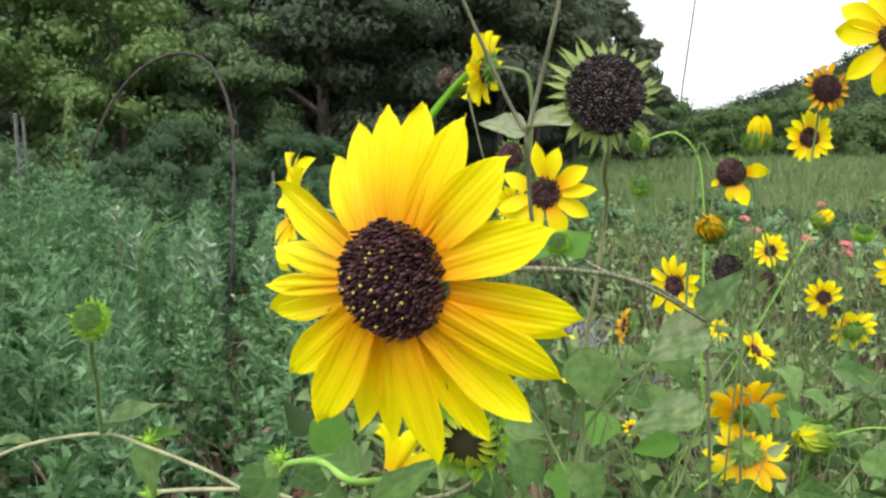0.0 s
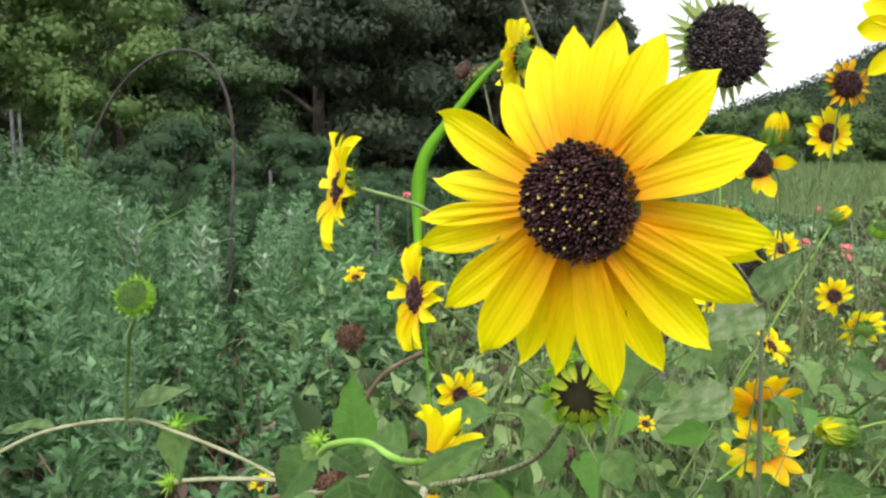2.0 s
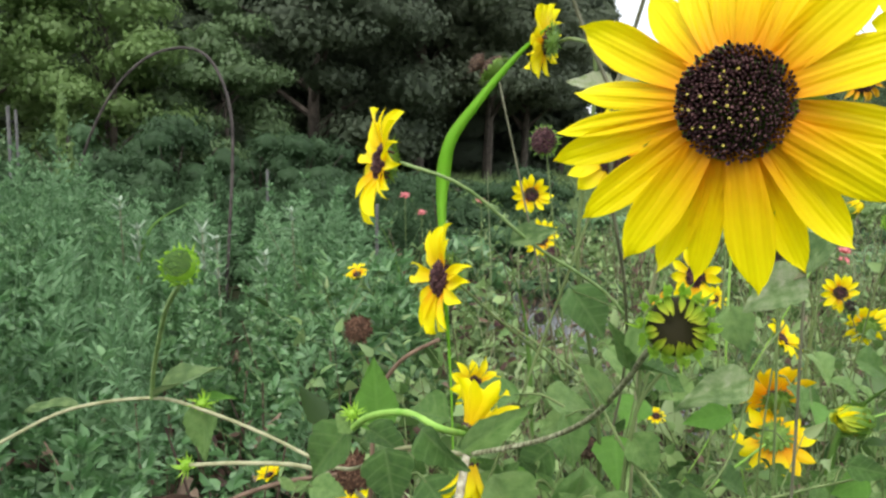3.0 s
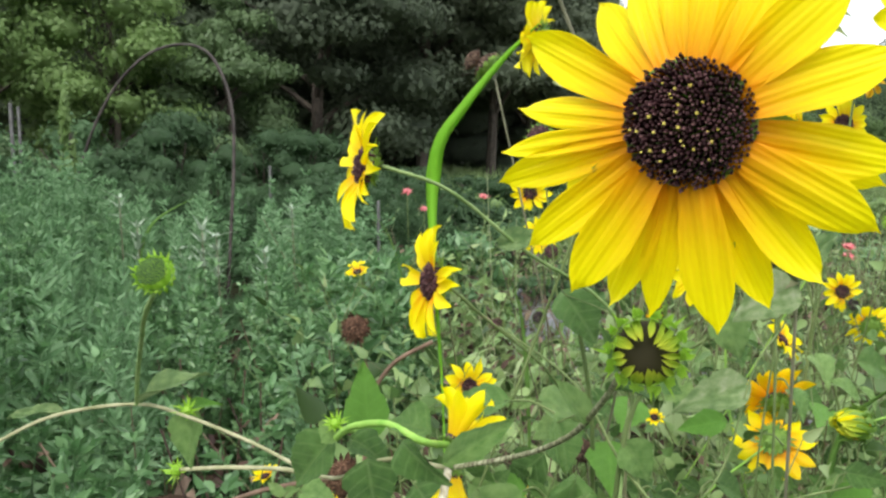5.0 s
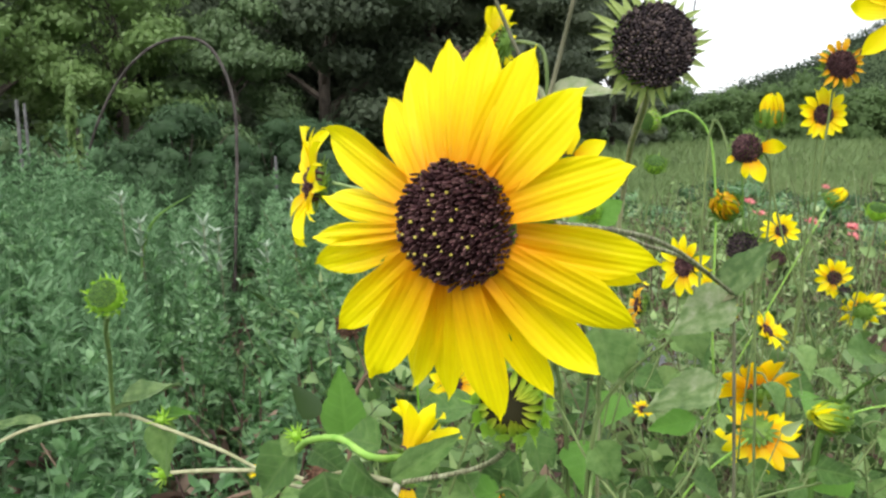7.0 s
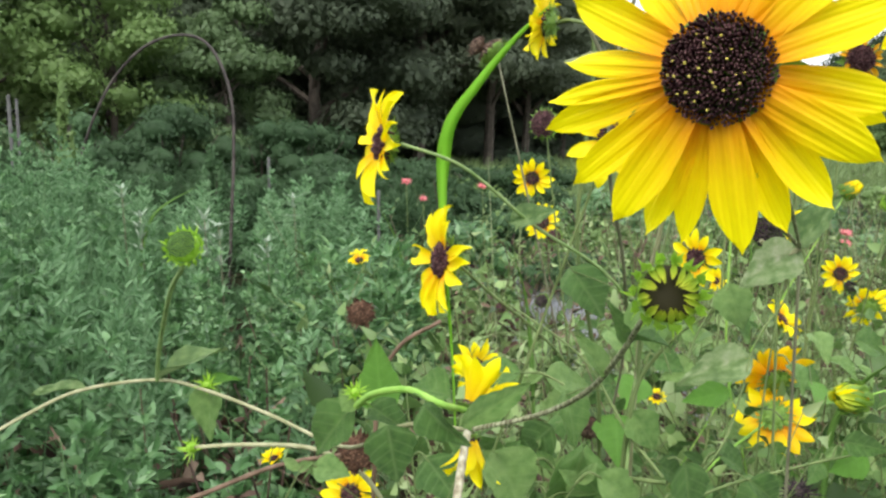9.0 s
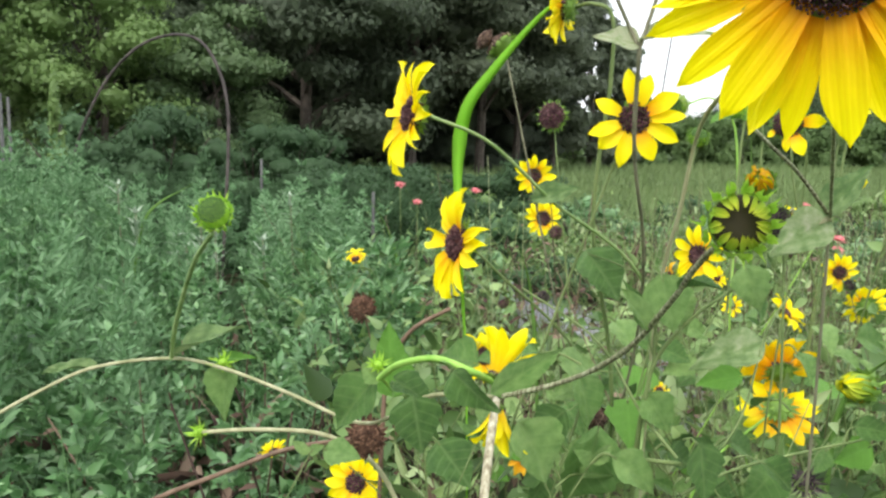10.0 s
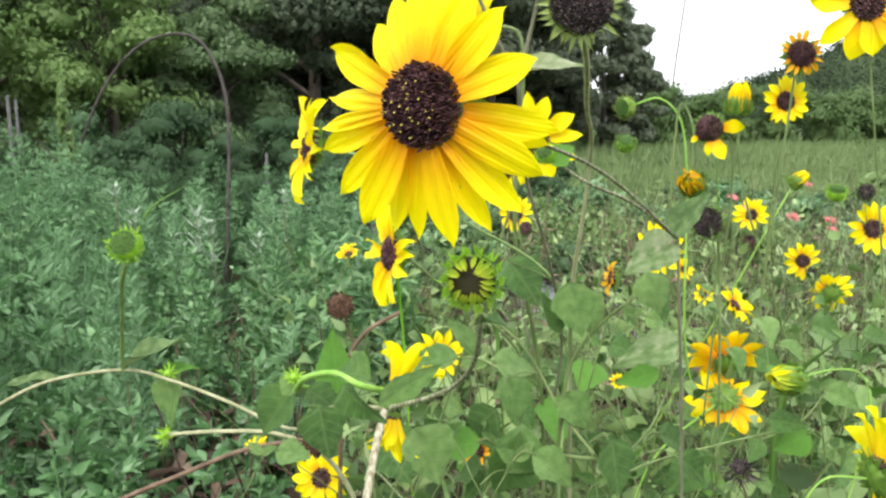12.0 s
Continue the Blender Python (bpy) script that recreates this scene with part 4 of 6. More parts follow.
def background():
    dark = "tall dark green broadleaf tree with layered branches"
    rnd = random.Random(5)
    # belt of dark trees, running from the left edge to its end before the saddle
    for i, (x, y, h, s) in enumerate(((-13.5, 24, 11, 3.6), (-9.5, 21, 10.5, 3.5), (-6.2, 23.5, 11.5, 3.7), (-3.2, 20.5, 10, 3.4), (-0.6, 24, 11, 3.6), (1.6, 26, 9.6, 2.9), (3.1, 29, 8.4, 2.2))):
        tree("tree", (x, y, 0), h, s, 0.10 if i < 4 else 0.29, 30000 if i < 2 else 56000 if i < 5 else 32000, M_TREE_MID if i == 0 else M_TREE_DARK if i < 4 else M_TREE_DUSK, 30 + i, dark, 0.17 if i < 2 else 0.155, 100, flat=0.36)
    for i, (x, y, h, s) in enumerate(((4.9, 32, 8.6, 1.7), (7.0, 35, 7.3, 1.7), (9.2, 38, 5.9, 1.35), (8.4, 36.5, 5.2, 1.2))):
        tree("tree", (x, y, 0), h, s, 0.12, 9000, M_TREE_DUSK, 50 + i, "dark green tree at the end of the belt", 0.26, 40)
    # second row closes the gaps; its dark leaf colour stands for shade there
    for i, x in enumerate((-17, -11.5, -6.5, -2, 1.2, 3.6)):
        tree("tree", (x, 33, 0), 12.5 - 0.5 * i, 4.6 if i < 5 else 2.6, 0.03, 14000, M_TREE_DEEP_SHADE, 60 + i, "tree deep in the belt with shade in its leaf colour", 0.2, 110, core=0.92)
    # light green shrubs on the left, in front of the belt
    for i, (x, y, h, s) in enumerate(((-8.6, 14.5, 5.4, 2.1), (-6.3, 15.5, 4.8, 1.9), (-9.8, 13, 4.2, 1.8), (-4.4, 16.5, 3.6, 1.5))):
        tree("tree", (x, y, 0), h, s, 0.26 if i < 2 else 0.1, 24000, M_TREE_LIGHT if i < 2 else M_TREE_MID, 70 + i, "light green leafy small tree before the dark belt", 0.10, 60, "small light trees", 0.40)
    # weedy bank before the trees, its right part coloured for shade under them
    for i in range(15):
        x = -8.0 + 0.66 * i + rnd.uniform(-0.3, 0.3)
        y = 10.2 + rnd.uniform(-1.2, 1.6) + 0.15 * i
        bush("bush", (x, y, 0), rnd.uniform(1.05, 1.5) * (1 if i < 10 else 0.62), rnd.uniform(0.8, 1.15), 3800, M_BANK_SHADED if i > 5 else M_WEED_FAR if i % 4 else M_TREE_MID, 90 + i, "mid-green bushy weeds below the trees", 0.075)
    for i in range(9):
        x = -4.6 + 0.62 * i + rnd.uniform(-0.2, 0.2)
        y = 8.3 + rnd.uniform(-0.8, 0.7)
        bush("bush", (x, y, 0), rnd.uniform(0.62, 0.95), rnd.uniform(0.5, 0.8), 4500, M_WEED_FAR if i < 5 else M_BANK_SHADED, 140 + i, "soft blue-green mound of weeds on the bank", 0.06)
    c = (-2.3330, 8.2099, 0.9463)
    bush("bush", (c[0], c[1], 0.0), c[2], 0.16, 1800, M_WEED_FAR, 160, "pointed upright green weed on the bank", 0.07)
    bush("bush", (-3.7345, 8.0060, 1.5843)[:2] + (0.0,), 1.62, 0.10, 900, M_TREE_LIGHT, 118, "narrow upright light green weed", 0.075)
    # low clumps of weeds in the near part of the field
    for i in range(18):
        y = 4.4 + 0.28 * i + rnd.uniform(-0.2, 0.2)
        x = y * (0.02 + 0.6 * ((i * 0.618) % 1.0))
        bush("bush", (x, y, 0), rnd.uniform(0.34, 0.62), rnd.uniform(0.28, 0.55), 1500, (M_WEED, M_TREE_LIGHT, M_WEED_FAR)[i % 3], 170 + i, "low green clump of weeds in the field", 0.06, "weed clumps in the field")
    # hedge of bushes across the far side of the field
    for i in range(13):
        x = 5.2 + 2.35 * i + rnd.uniform(-0.5, 0.5)
        y = 42 + rnd.uniform(-3, 3)
        bush("bush", (x, y, 0), rnd.uniform(2.6, 3.9), rnd.uniform(1.7, 2.3), 4500, (M_TREE_MID if i > 8 and i % 2 else M_REED), 120 + i, "green bush at the far side of the field", 0.24, "bushes across the field")


def field():
    rs = np.random.RandomState(14)
    clouds = []
    for n, d0, d1, ln, sp in ((21000, 3.2, 9, 0.15, 0.5), (21000, 8, 20, 0.20, 0.6), (17000, 18, 62, 0.36, 0.8)):
        xy = wedge(n, d0, d1, -0.12, 0.75, rs)
        h = ln * rs.uniform(0.2, 1.0, n)
        pos = np.column_stack([xy, h * 0.4])
        d = rs.normal(size=(n, 3)) * np.array([0.5, 0.5, 0.1]) + np.array([0, 0, 1.0])
        clouds.append(leaf_cloud(pos, d, ln, ln * 0.09, rs))
        clouds.append(leaf_cloud(np.column_stack([xy + rs.normal(size=(n, 2)) * 0.2, h * 0.3]), d + rs.normal(size=(n, 3)) * 0.6, ln * 0.5, ln * 0.12, rs))
    # rough grass on all sides of the beds
    n = 42000
    xy = np.concatenate([np.stack([rs.uniform(-16, 16, n // 3), rs.uniform(-12, 16, n // 3)], axis=1), rs.normal(size=(n - n // 3, 2)) * np.array([3.4, 3.0])])
    a = xy[:, 0] / np.maximum(xy[:, 1], 0.01)
    keep = ((xy[:, 1] < 0.9) | (a < -0.7) | (a > 0.6)) & (np.hypot(xy[:, 0], xy[:, 1]) > 0.1)
    xy = xy[keep]
    n = len(xy)
    d = rs.normal(size=(n, 3)) * np.array([0.6, 0.6, 0.1]) + np.array([0, 0, 0.8])
    clouds.append(leaf_cloud(np.column_stack([xy, np.zeros(n)]), d, 0.2, 0.03, rs))
    stuff("field_grass", join_clouds(clouds), M_FIELD, "rough pale green grass covering the open field", "grass")


def on_leg_line(xy, half):
    """Places on the narrow trodden line that runs up to the hoop's right foot."""
    return np.abs(xy[:, 0] / xy[:, 1] + 0.03 / xy[:, 1] + 0.259) < half


def weed_height(xy, rs, low, high):
    """Taller towards the left edge of the bed, in uneven clumps."""
    side = np.clip((-xy[:, 0] / xy[:, 1] - 0.36) / 0.2, 0, 1)
    clump = 0.11 * np.sin(xy[:, 0] * 5.1 + 1) * np.sin(xy[:, 1] * 4.3) + 0.04 * np.sin(xy[:, 0] * 11 + xy[:, 1] * 7)
    h = rs.uniform(low, high, len(xy)) + clump + 0.24 * side * np.clip((xy[:, 1] - 1.6) / 1.6, 0, 1)
    # a trodden gap in front of the hoop's right foot
    gap = on_leg_line(xy, 0.034) & (xy[:, 1] < 4.75)
    return np.where(gap, np.minimum(h, np.maximum(0.20, 0.86 - 0.197 * xy[:, 1])), h)


def weeds():
    rs = np.random.RandomState(21)
    clouds, far = [], []
    # near bed on the left, then further rows
    for n, d0, d1, s1, lo, hi, nodes, size, wide, span in ((250, 1.3, 2.3, -0.19, 0.30, 0.66, 9, 0.040, 0.56, 0.8), (540, 2.2, 3.3, -0.15, 0.36, 0.76, 10, 0.036, 0.50, 0.65), (850, 3.3, 5.2, -0.12, 0.44, 0.84, 11, 0.042, 0.34, 0.5)):
        xy = wedge(n, d0, d1, -0.80, s1 + 0.12, rs)
        a = xy[:, 0] / xy[:, 1]
        patch = np.sin(xy[:, 0] * 6.3 + 2 * np.sin(xy[:, 1] * 3.1)) * np.sin(xy[:, 1] * 5.2 + 1.3 * xy[:, 0])
        thin = np.clip((a - s1 + 0.06) / 0.18, 0, 1) + np.where(patch < -0.25, 0.85, 0) + np.where((a > -0.42) & (xy[:, 1] < 2.0), 0.45, 0)
        xy = xy[rs.uniform(0, 1, n) > thin]
        h = weed_height(xy, rs, lo * 0.8, hi * 1.04) * np.clip(1 - (xy[:, 0] / xy[:, 1] - s1) * 2.0, 0.6, 1)
        cloud = weed_cloud(xy, h, rs, nodes, 3, 4 if d1 < 4 else 5, size, wide, span, d1 < 4, -0.15)
        if d1 > 4:
            far.append(cloud)
        else:
            clouds.append(cloud)
            clouds.append(stem_cloud(xy, h * 0.95, rs, 0.0025))
    # tall plumes that stand out of the bed, with narrow rising leaves
    for n, d0, d1 in ((34, 1.5, 2.4), (60, 2.3, 3.6), (90, 3.4, 5.6)):
        xy = wedge(n, d0, d1, -0.78, -0.2, rs)
        xy = xy[~on_leg_line(xy, 0.045)]
        h = weed_height(xy, rs, 0.74, 0.92) - 0.03 * xy[:, 1]
        far.append(weed_cloud(xy, h, rs, 12, 3, 4, 0.038, 0.28, 0.5, d1 < 3, 0.7))
        far.append(stem_cloud(xy, h, rs, 0.0022))
    # larger grey leafy plants at the near end of the bed
    xy = wedge(85, 2.3, 4.4, -0.32, -0.06, rs)
    xy = xy[~on_leg_line(xy, 0.040)]
    h = rs.uniform(0.45, 0.78, len(xy)) - 0.09 * (xy[:, 1] - 2.3)
    clouds.append(weed_cloud(xy, h, rs, 7, 3, 3, 0.075, 0.36, 0.55, True))
    # the same weeds go on, lower and thinner, on both sides and behind
    n = 2600
    xy = rs.normal(size=(n, 2)) * np.array([3.2, 2.6]) + np.array([0, 0.6])
    a = xy[:, 0] / np.maximum(xy[:, 1], 0.01)
    clump = np.sin(xy[:, 0] * 2.3 + 1.5 * np.sin(xy[:, 1] * 1.7)) * np.sin(xy[:, 1] * 2.9) + rs.normal(scale=0.3, size=n)
    keep = ((xy[:, 1] < 0.6) | (a < -0.78) | (a > 0.68)) & (np.hypot(xy[:, 0], xy[:, 1]) > 0.8) & (clump > -0.25)
    xy = xy[keep]
    clouds.append(weed_cloud(xy, rs.uniform(0.15, 0.5, len(xy)), rs, 6, 3, 3, 0.055, 0.45, 0.8))
    xy = wedge(700, 5.2, 9.5, -0.66, 0.0, rs)
    h = rs.uniform(0.35, 0.7, len(xy)) + 0.25 * np.clip((-xy[:, 0] / xy[:, 1] - 0.38) / 0.15, 0, 1)
    # leaf colour carries the shade that falls on the bank
    stuff("bank_weeds", weed_cloud(xy, h, rs, 8, 3, 4, 0.09, 0.26, 0.6), M_BANK_SHADED, "grassy weeds in painted shade on the bank behind the bed", "weeds")
    stuff("weed_bed", join_clouds(clouds), M_WEED, "dense green bed of waist-high leafy weeds", "weeds", True)
    stuff("feathery_weed_bed", join_clouds(far), M_WEED_GREY, "grey-green feathery weeds further along the bed", "weeds", True)


def low_gap(xy, h):
    """Low growth along the bare strip that leads to the mulch sheet."""
    g = (xy[:, 0] / xy[:, 1] > 0.09) & (xy[:, 0] / xy[:, 1] < 0.20) & (xy[:, 1] < 4.7)
    return np.where(g, np.minimum(h, np.maximum(0.03, 1.0 - 0.225 * xy[:, 1])), h)


def off_strip(xy):
    a = xy[:, 0] / xy[:, 1]
    return xy[(a < 0.09) | (a > 0.20) | (xy[:, 1] < 1.5) | (xy[:, 1] > 4.7)]


def undergrowth():
    rs = np.random.RandomState(33)
    clouds, pale, stalks = [], [], []
    for n, d0, d1, s0, s1, hz, ln in ((560, 1.05, 2.2, -0.2, 0.64, 0.58, 0.078), (1050, 2.0, 4.5, -0.16, 0.68, 0.50, 0.084), (1900, 4.2, 8, -0.12, 0.7, 0.36, 0.085)):
        for share, dest in ((0.82, clouds), (0.18, pale)):
            k = int(n * share)
            xy = wedge(k, d0, d1, s0, s1, rs)
            h = low_gap(xy, hz * rs.uniform(0.0, 1.05, k))
            d = rs.normal(size=(k, 3)) * np.array([1, 1, 0.5])
            dest.append(broad_cloud(np.column_stack([xy, h]), d, ln, ln * 0.72, rs, HEART, up_bias=0.35))
            # narrow leaves between the broad ones
            xy = wedge(k, d0, d1, s0, s1, rs)
            h = low_gap(xy, hz * rs.uniform(0.2, 1.1, k))
            d = rs.normal(size=(k, 3)) * np.array([0.8, 0.8, 0.4]) + np.array([0, 0, 0.5])
            dest.append(broad_cloud(np.column_stack([xy, h]), d, ln * 0.9, ln * 0.2, rs, LANCE, up_bias=0.6))
    for n, d0, d1, ln in ((170, 1.0, 2.4, 0.7), (330, 2.2, 6.0, 0.75)):
        clouds.append(twig_cloud(off_strip(wedge(n, d0, d1, -0.14, 0.66, rs)), ln, rs, 0.0017, 1.0))
    # scraggly branching weeds that stand over the low leaves
    for n, d0, d1, hi in ((90, 1.0, 2.0, 0.80), (140, 1.9, 4.6, 0.74), (100, 4.4, 8.0, 0.60)):
        stems, tips = branch_cloud(off_strip(wedge(n, d0, d1, 0.0 if d1 < 4 else -0.08, 0.68, rs)), hi, rs, d1 > 4)
        stalks.append(stems)
        k = len(tips[0]) // 3
        clouds.append(broad_cloud(tips[0][:2 * k], tips[1][:2 * k], 0.032 if d1 < 4 else 0.042, 0.018, rs, HEART, 0.4, 0.25, 0.6))
        pale.append(broad_cloud(tips[0][2 * k:], tips[1][2 * k:], 0.028 if d1 < 4 else 0.036, 0.014, rs, HEART, 0.4, 0.25, 0.6))
    xy = off_strip(wedge(120, 1.25, 3.8, 0.03, 0.64, rs))
    stalks.append(stem_cloud(xy, rs.uniform(0.62, 1.06, len(xy)), rs, 0.0019))
    stuff("scraggly_stalks", join_clouds(stalks), M_STALK, "thin crossing grey-green and brown stalks in the tangle", "stalks", True)
    stuff("undergrowth", join_clouds(clouds), M_UNDER, "tangle of green leaves and thin stems", "undergrowth", True)
    pale.append(twig_cloud(off_strip(wedge(170, 1.1, 5.0, -0.12, 0.66, rs)), 0.7, rs, 0.0015, 1.1))
    stuff("pale_undergrowth", join_clouds(pale), M_UNDER_PALE, "paler yellow-green leaves and stems in the tangle", "undergrowth", True)
    n = 3600
    xy = wedge(n, 1.0, 6.5, -0.12, 0.66, rs)
    clouds = [broad_cloud(np.column_stack([xy, rs.uniform(0.02, 0.42, n)]), rs.normal(size=(n, 3)), 0.06, 0.024, rs, LANCE, 0.8)]
    n = 1100
    xy = wedge(n, 1.1, 3.5, -0.6, -0.12, rs)
    clouds.append(broad_cloud(np.column_stack([xy, rs.uniform(0.02, 0.4, n)]), rs.normal(size=(n, 3)), 0.07, 0.028, rs, LANCE, 0.8))
    clouds.append(twig_cloud(off_strip(wedge(330, 1.0, 4.5, -0.12, 0.62, rs)), 0.75, rs, 0.0018, 0.9))
    clouds.append(twig_cloud(off_strip(wedge(120, 1.2, 3.0, -0.6, -0.15, rs)), 0.5, rs, 0.0022, 0.4))
    xy = wedge(46, 1.3, 2.3, -0.36, -0.12, rs)
    clouds.append(stem_cloud(xy, rs.uniform(0.32, 0.62, len(xy)), rs, 0.0045))
    xy = wedge(260, 2.6, 7.5, 0.18, 0.62, rs)
    clouds.append(stem_cloud(xy, rs.uniform(0.42, 0.78, len(xy)), rs, 0.003))
    stuff("dry_stalks", join_clouds(clouds), M_DRY, "dry brown stalks and withered leaves in the weeds", "dry stalks", True)


ground_sheet()
hill()
background()
field()
weeds()
undergrowth()


# ---- hoop, posts, pole, sheet ----
def hoop():
    pts = [(-2.4443, 4.9335, 0.2939), (-2.3013, 4.9622, 0.8162), (-2.1585, 4.9532, 1.2056), (-1.9878, 4.9288, 1.4767), (-1.7801, 4.8912, 1.6470), (-1.5571, 4.8379, 1.6968), (-1.4083, 4.7815, 1.6482), (-1.3041, 4.7323, 1.5014), (-1.2404, 4.6747, 1.2918), (-1.2256, 4.6172, 1.0074), (-1.2364, 4.5564, 0.6216), (-1.2476, 4.4776, 0.1754)]
    a, b = Vector(pts[0]), Vector(pts[-1])
    pts = [(a.x - 0.12, a.y, -0.05)] + pts + [(b.x - 0.01, b.y, -0.05)]
    t = thing("garden_hoop", pts[0][:2] + (0.0,), "bent rusty brown steel hoop standing in the weeds", "hoop")
    tube("hoop", pts, 0.0078, 0.0102, M_HOOP, t, sides=10)


def post(name, top, r, label, lean=0.0):
    t = thing(name, (top[0], top[1], 0.0), label, "post")
    x, y, z = top
    bm = bmesh.new()
    bmesh.ops.create_cone(bm, cap_ends=True, segments=12, radius1=r, radius2=r * 0.95, depth=z + 0.1)
    bmesh.ops.translate(bm, verts=bm.verts, vec=(0, 0, z / 2))
    bmesh.ops.bevel(bm, geom=[e for e in bm.edges if e.calc_face_angle(0) > 1.2], offset=r * 0.2, segments=1, affect="EDGES")
    part("shaft", bm, M_POST, t)
    return t


hoop()
post("fence_post", (-3.70, 6.93, 1.40), 0.016, "weathered grey metal post among the weeds")
post("fence_post", (-3.645, 6.95, 1.37), 0.013, "weathered grey metal post among the weeds")
post("fence_post", (-1.5365, 7.0687, 0.8795), 0.013, "thin grey stake among the weeds")
post("fence_post", (-0.369, 4.2, 0.78), 0.009, "thin brown stake at the edge of the weeds")


def utility_pole():
    b = (15.1506, 52.8079, 3.3100)
    t = thing("utility_pole", (b[0], b[1], 0.0), "thin grey leaning utility pole beyond the field", "pole")
    tube("pole", [(b[0] - 0.15, b[1], -0.2), b, (b[0] + 0.75, b[1], b[2] + 6.5), (b[0] + 1.0, b[1], b[2] + 9.0)], 0.06, 0.045, M_POST, t)
    tube("crossarm", [(b[0] + 0.2, b[1], b[2] + 8.6), (b[0] + 1.8, b[1], b[2] + 8.6)], 0.05, 0.05, M_POST, t)


def mulch_sheet(centre, width, length, turn, seed):
    rs = random.Random(seed)
    bm = bmesh.new()
    grid = [[bm.verts.new((width * (i / 8 - 0.5) + rs.uniform(-0.02, 0.02), length * (j / 10 - 0.5), 0.14 + 0.03 * math.sin(i * 1.3 + j) + rs.uniform(0, 0.03) - 0.10 * abs(i / 4 - 1))) for j in range(11)] for i in range(9)]
    for i in range(8):
        for j in range(10):
            bm.faces.new((grid[i][j], grid[i + 1][j], grid[i + 1][j + 1], grid[i][j + 1]))
    bmesh.ops.solidify(bm, geom=bm.faces[:], thickness=0.012)
    me = bpy.data.meshes.new("mulch_sheet")
    bm.to_mesh(me)
    bm.free()
    me.materials.append(M_SHEET)
    ob = tagged(new("mulch_sheet", me), "crumpled grey plastic mulch sheet lying between the plants", "plastic sheet", "mulch sheets")
    ob.location = (centre[0], centre[1], 0.03)
    ob.rotation_euler = (0, 0, turn)


utility_pole()
mulch_sheet((0.6284, 4.5928), 0.72, 1.3, 0.1, 4)
mulch_sheet((0.95, 3.25), 0.62, 1.2, 0.35, 9)


# ---- the large sunflower ----
def big_sunflower():
    c, n = Vector((-0.0077, 0.1699, 1.1244)), Vector((-0.42, -0.905, -0.03))
    R = 0.0118
    node = Vector((0.1554, 0.4805, 1.0436))
    foot = (node.x + 0.10, node.y + 0.12, 0.0)
    t = thing("large_sunflower", foot, "wild sunflower with a large fresh yellow head turned outward", "sunflower")
    rnd = random.Random(2)
    me = quads("flower_disc", *floret_arrays(R * 0.97, 600, R * 0.20, R * 0.44, rnd, flare=0.22, thick=0.82, inner=R * 0.05), M_FLORET)
    disc = head_at(t, c, n, "flower_disc", me, 0.0, "dark purple-brown disc of packed florets")
    child("receptacle", quads("receptacle", *dome_arrays(R * 0.99, R * 0.02, R * 0.6, sides=32), M_BRACT, True), disc)
    # angle in degrees; reach, height and width in disc radii
    rays = ((153, 3.30, -0.85, 1.00), (175, 3.05, -1.0, 0.66), (188.5, 3.45, -1.05, 0.52), (197, 3.72, -1.25, 0.82), (218, 3.56, -0.80, 0.86), (237, 3.40, -0.30, 1.02), (247, 3.42, -0.90, 0.86),
            (259, 3.36, -0.90, 0.72), (279, 3.42, -0.42, 1.04), (293, 3.26, -0.95, 0.84), (309, 3.24, -0.95, 0.92), (329, 3.18, -0.70, 1.06), (341, 2.95, -0.95, 0.80), (348, 3.08, -0.85, 0.98), (18, 2.98, 0.15, 1.02),
            (43, 2.96, 0.28, 1.08), (64, 2.96, -0.15, 0.98), (80, 2.90, -0.30, 0.92), (95, 2.86, -0.5, 0.90), (111, 2.80, -0.75, 0.88), (130, 2.62, -1.0, 0.84))
    for i, (a, reach, high, w) in enumerate(rays):
        out, z0 = (reach - 0.80) * R, R * (-0.02 + 0.05 * (i % 3))
        rise = high * R - z0
        ln = math.hypot(out, rise)
        m = Matrix.Rotation(radians(a), 4, "Z") @ Matrix.Translation((R * 0.80, 0, z0)) @ Matrix.Rotation(-math.atan2(rise, out), 4, "Y") @ Matrix.Rotation(0.10 * math.sin(1.7 * i), 4, "X")
        m = m @ Matrix.Diagonal((ln, w * R * 0.84, ln, 1))
        child("petal", FINE[(i * 3 + i // 4) % 4], disc, m)
    vs, fs = [], []
    for i in range(28):
        r = R * 0.70 * math.sqrt((i + rnd.uniform(0.1, 0.9)) / 28)
        a = 2.39996 * i + rnd.uniform(-0.5, 0.5)
        b2 = bmesh.new()
        bmesh.ops.create_icosphere(b2, subdivisions=1, radius=R * rnd.uniform(0.022, 0.035))
        k = len(vs)
        z = R * (0.66 - 0.46 * (r / R) ** 2)
        vs += [(v.co.x + r * math.cos(a) - R * 0.14, v.co.y + r * math.sin(a) - R * 0.08, v.co.z + z) for v in b2.verts]
        fs += [tuple(v.index + k for v in f.verts) for f in b2.faces]
        b2.free()
    child("pollen", quads("pollen", vs, fs, M_POLLEN, True), disc, None, "pale yellow pollen grains")
    ring_of_bracts(disc, *bract_arrays(R, 16, R * 0.9, R * 0.4, rnd, open_a=-0.25, z0=-0.35 * R), M_BRACT)
    back = c - n * R * 0.55
    tube("stem", [back, back + Vector((0.009219, 0.02305, -0.003073)), back.lerp(node, 0.45) + Vector((0, 0, 0.01152)), node], 0.0007, 0.0010, M_STEM_ROUGH, t)
    tube("main_stem", [node, node + Vector((0.0144, 0.02881, -0.1152)), node + Vector((0.05, 0.10, -0.5)), foot], 0.0010, 0.0013, M_STEM_GREY, t)
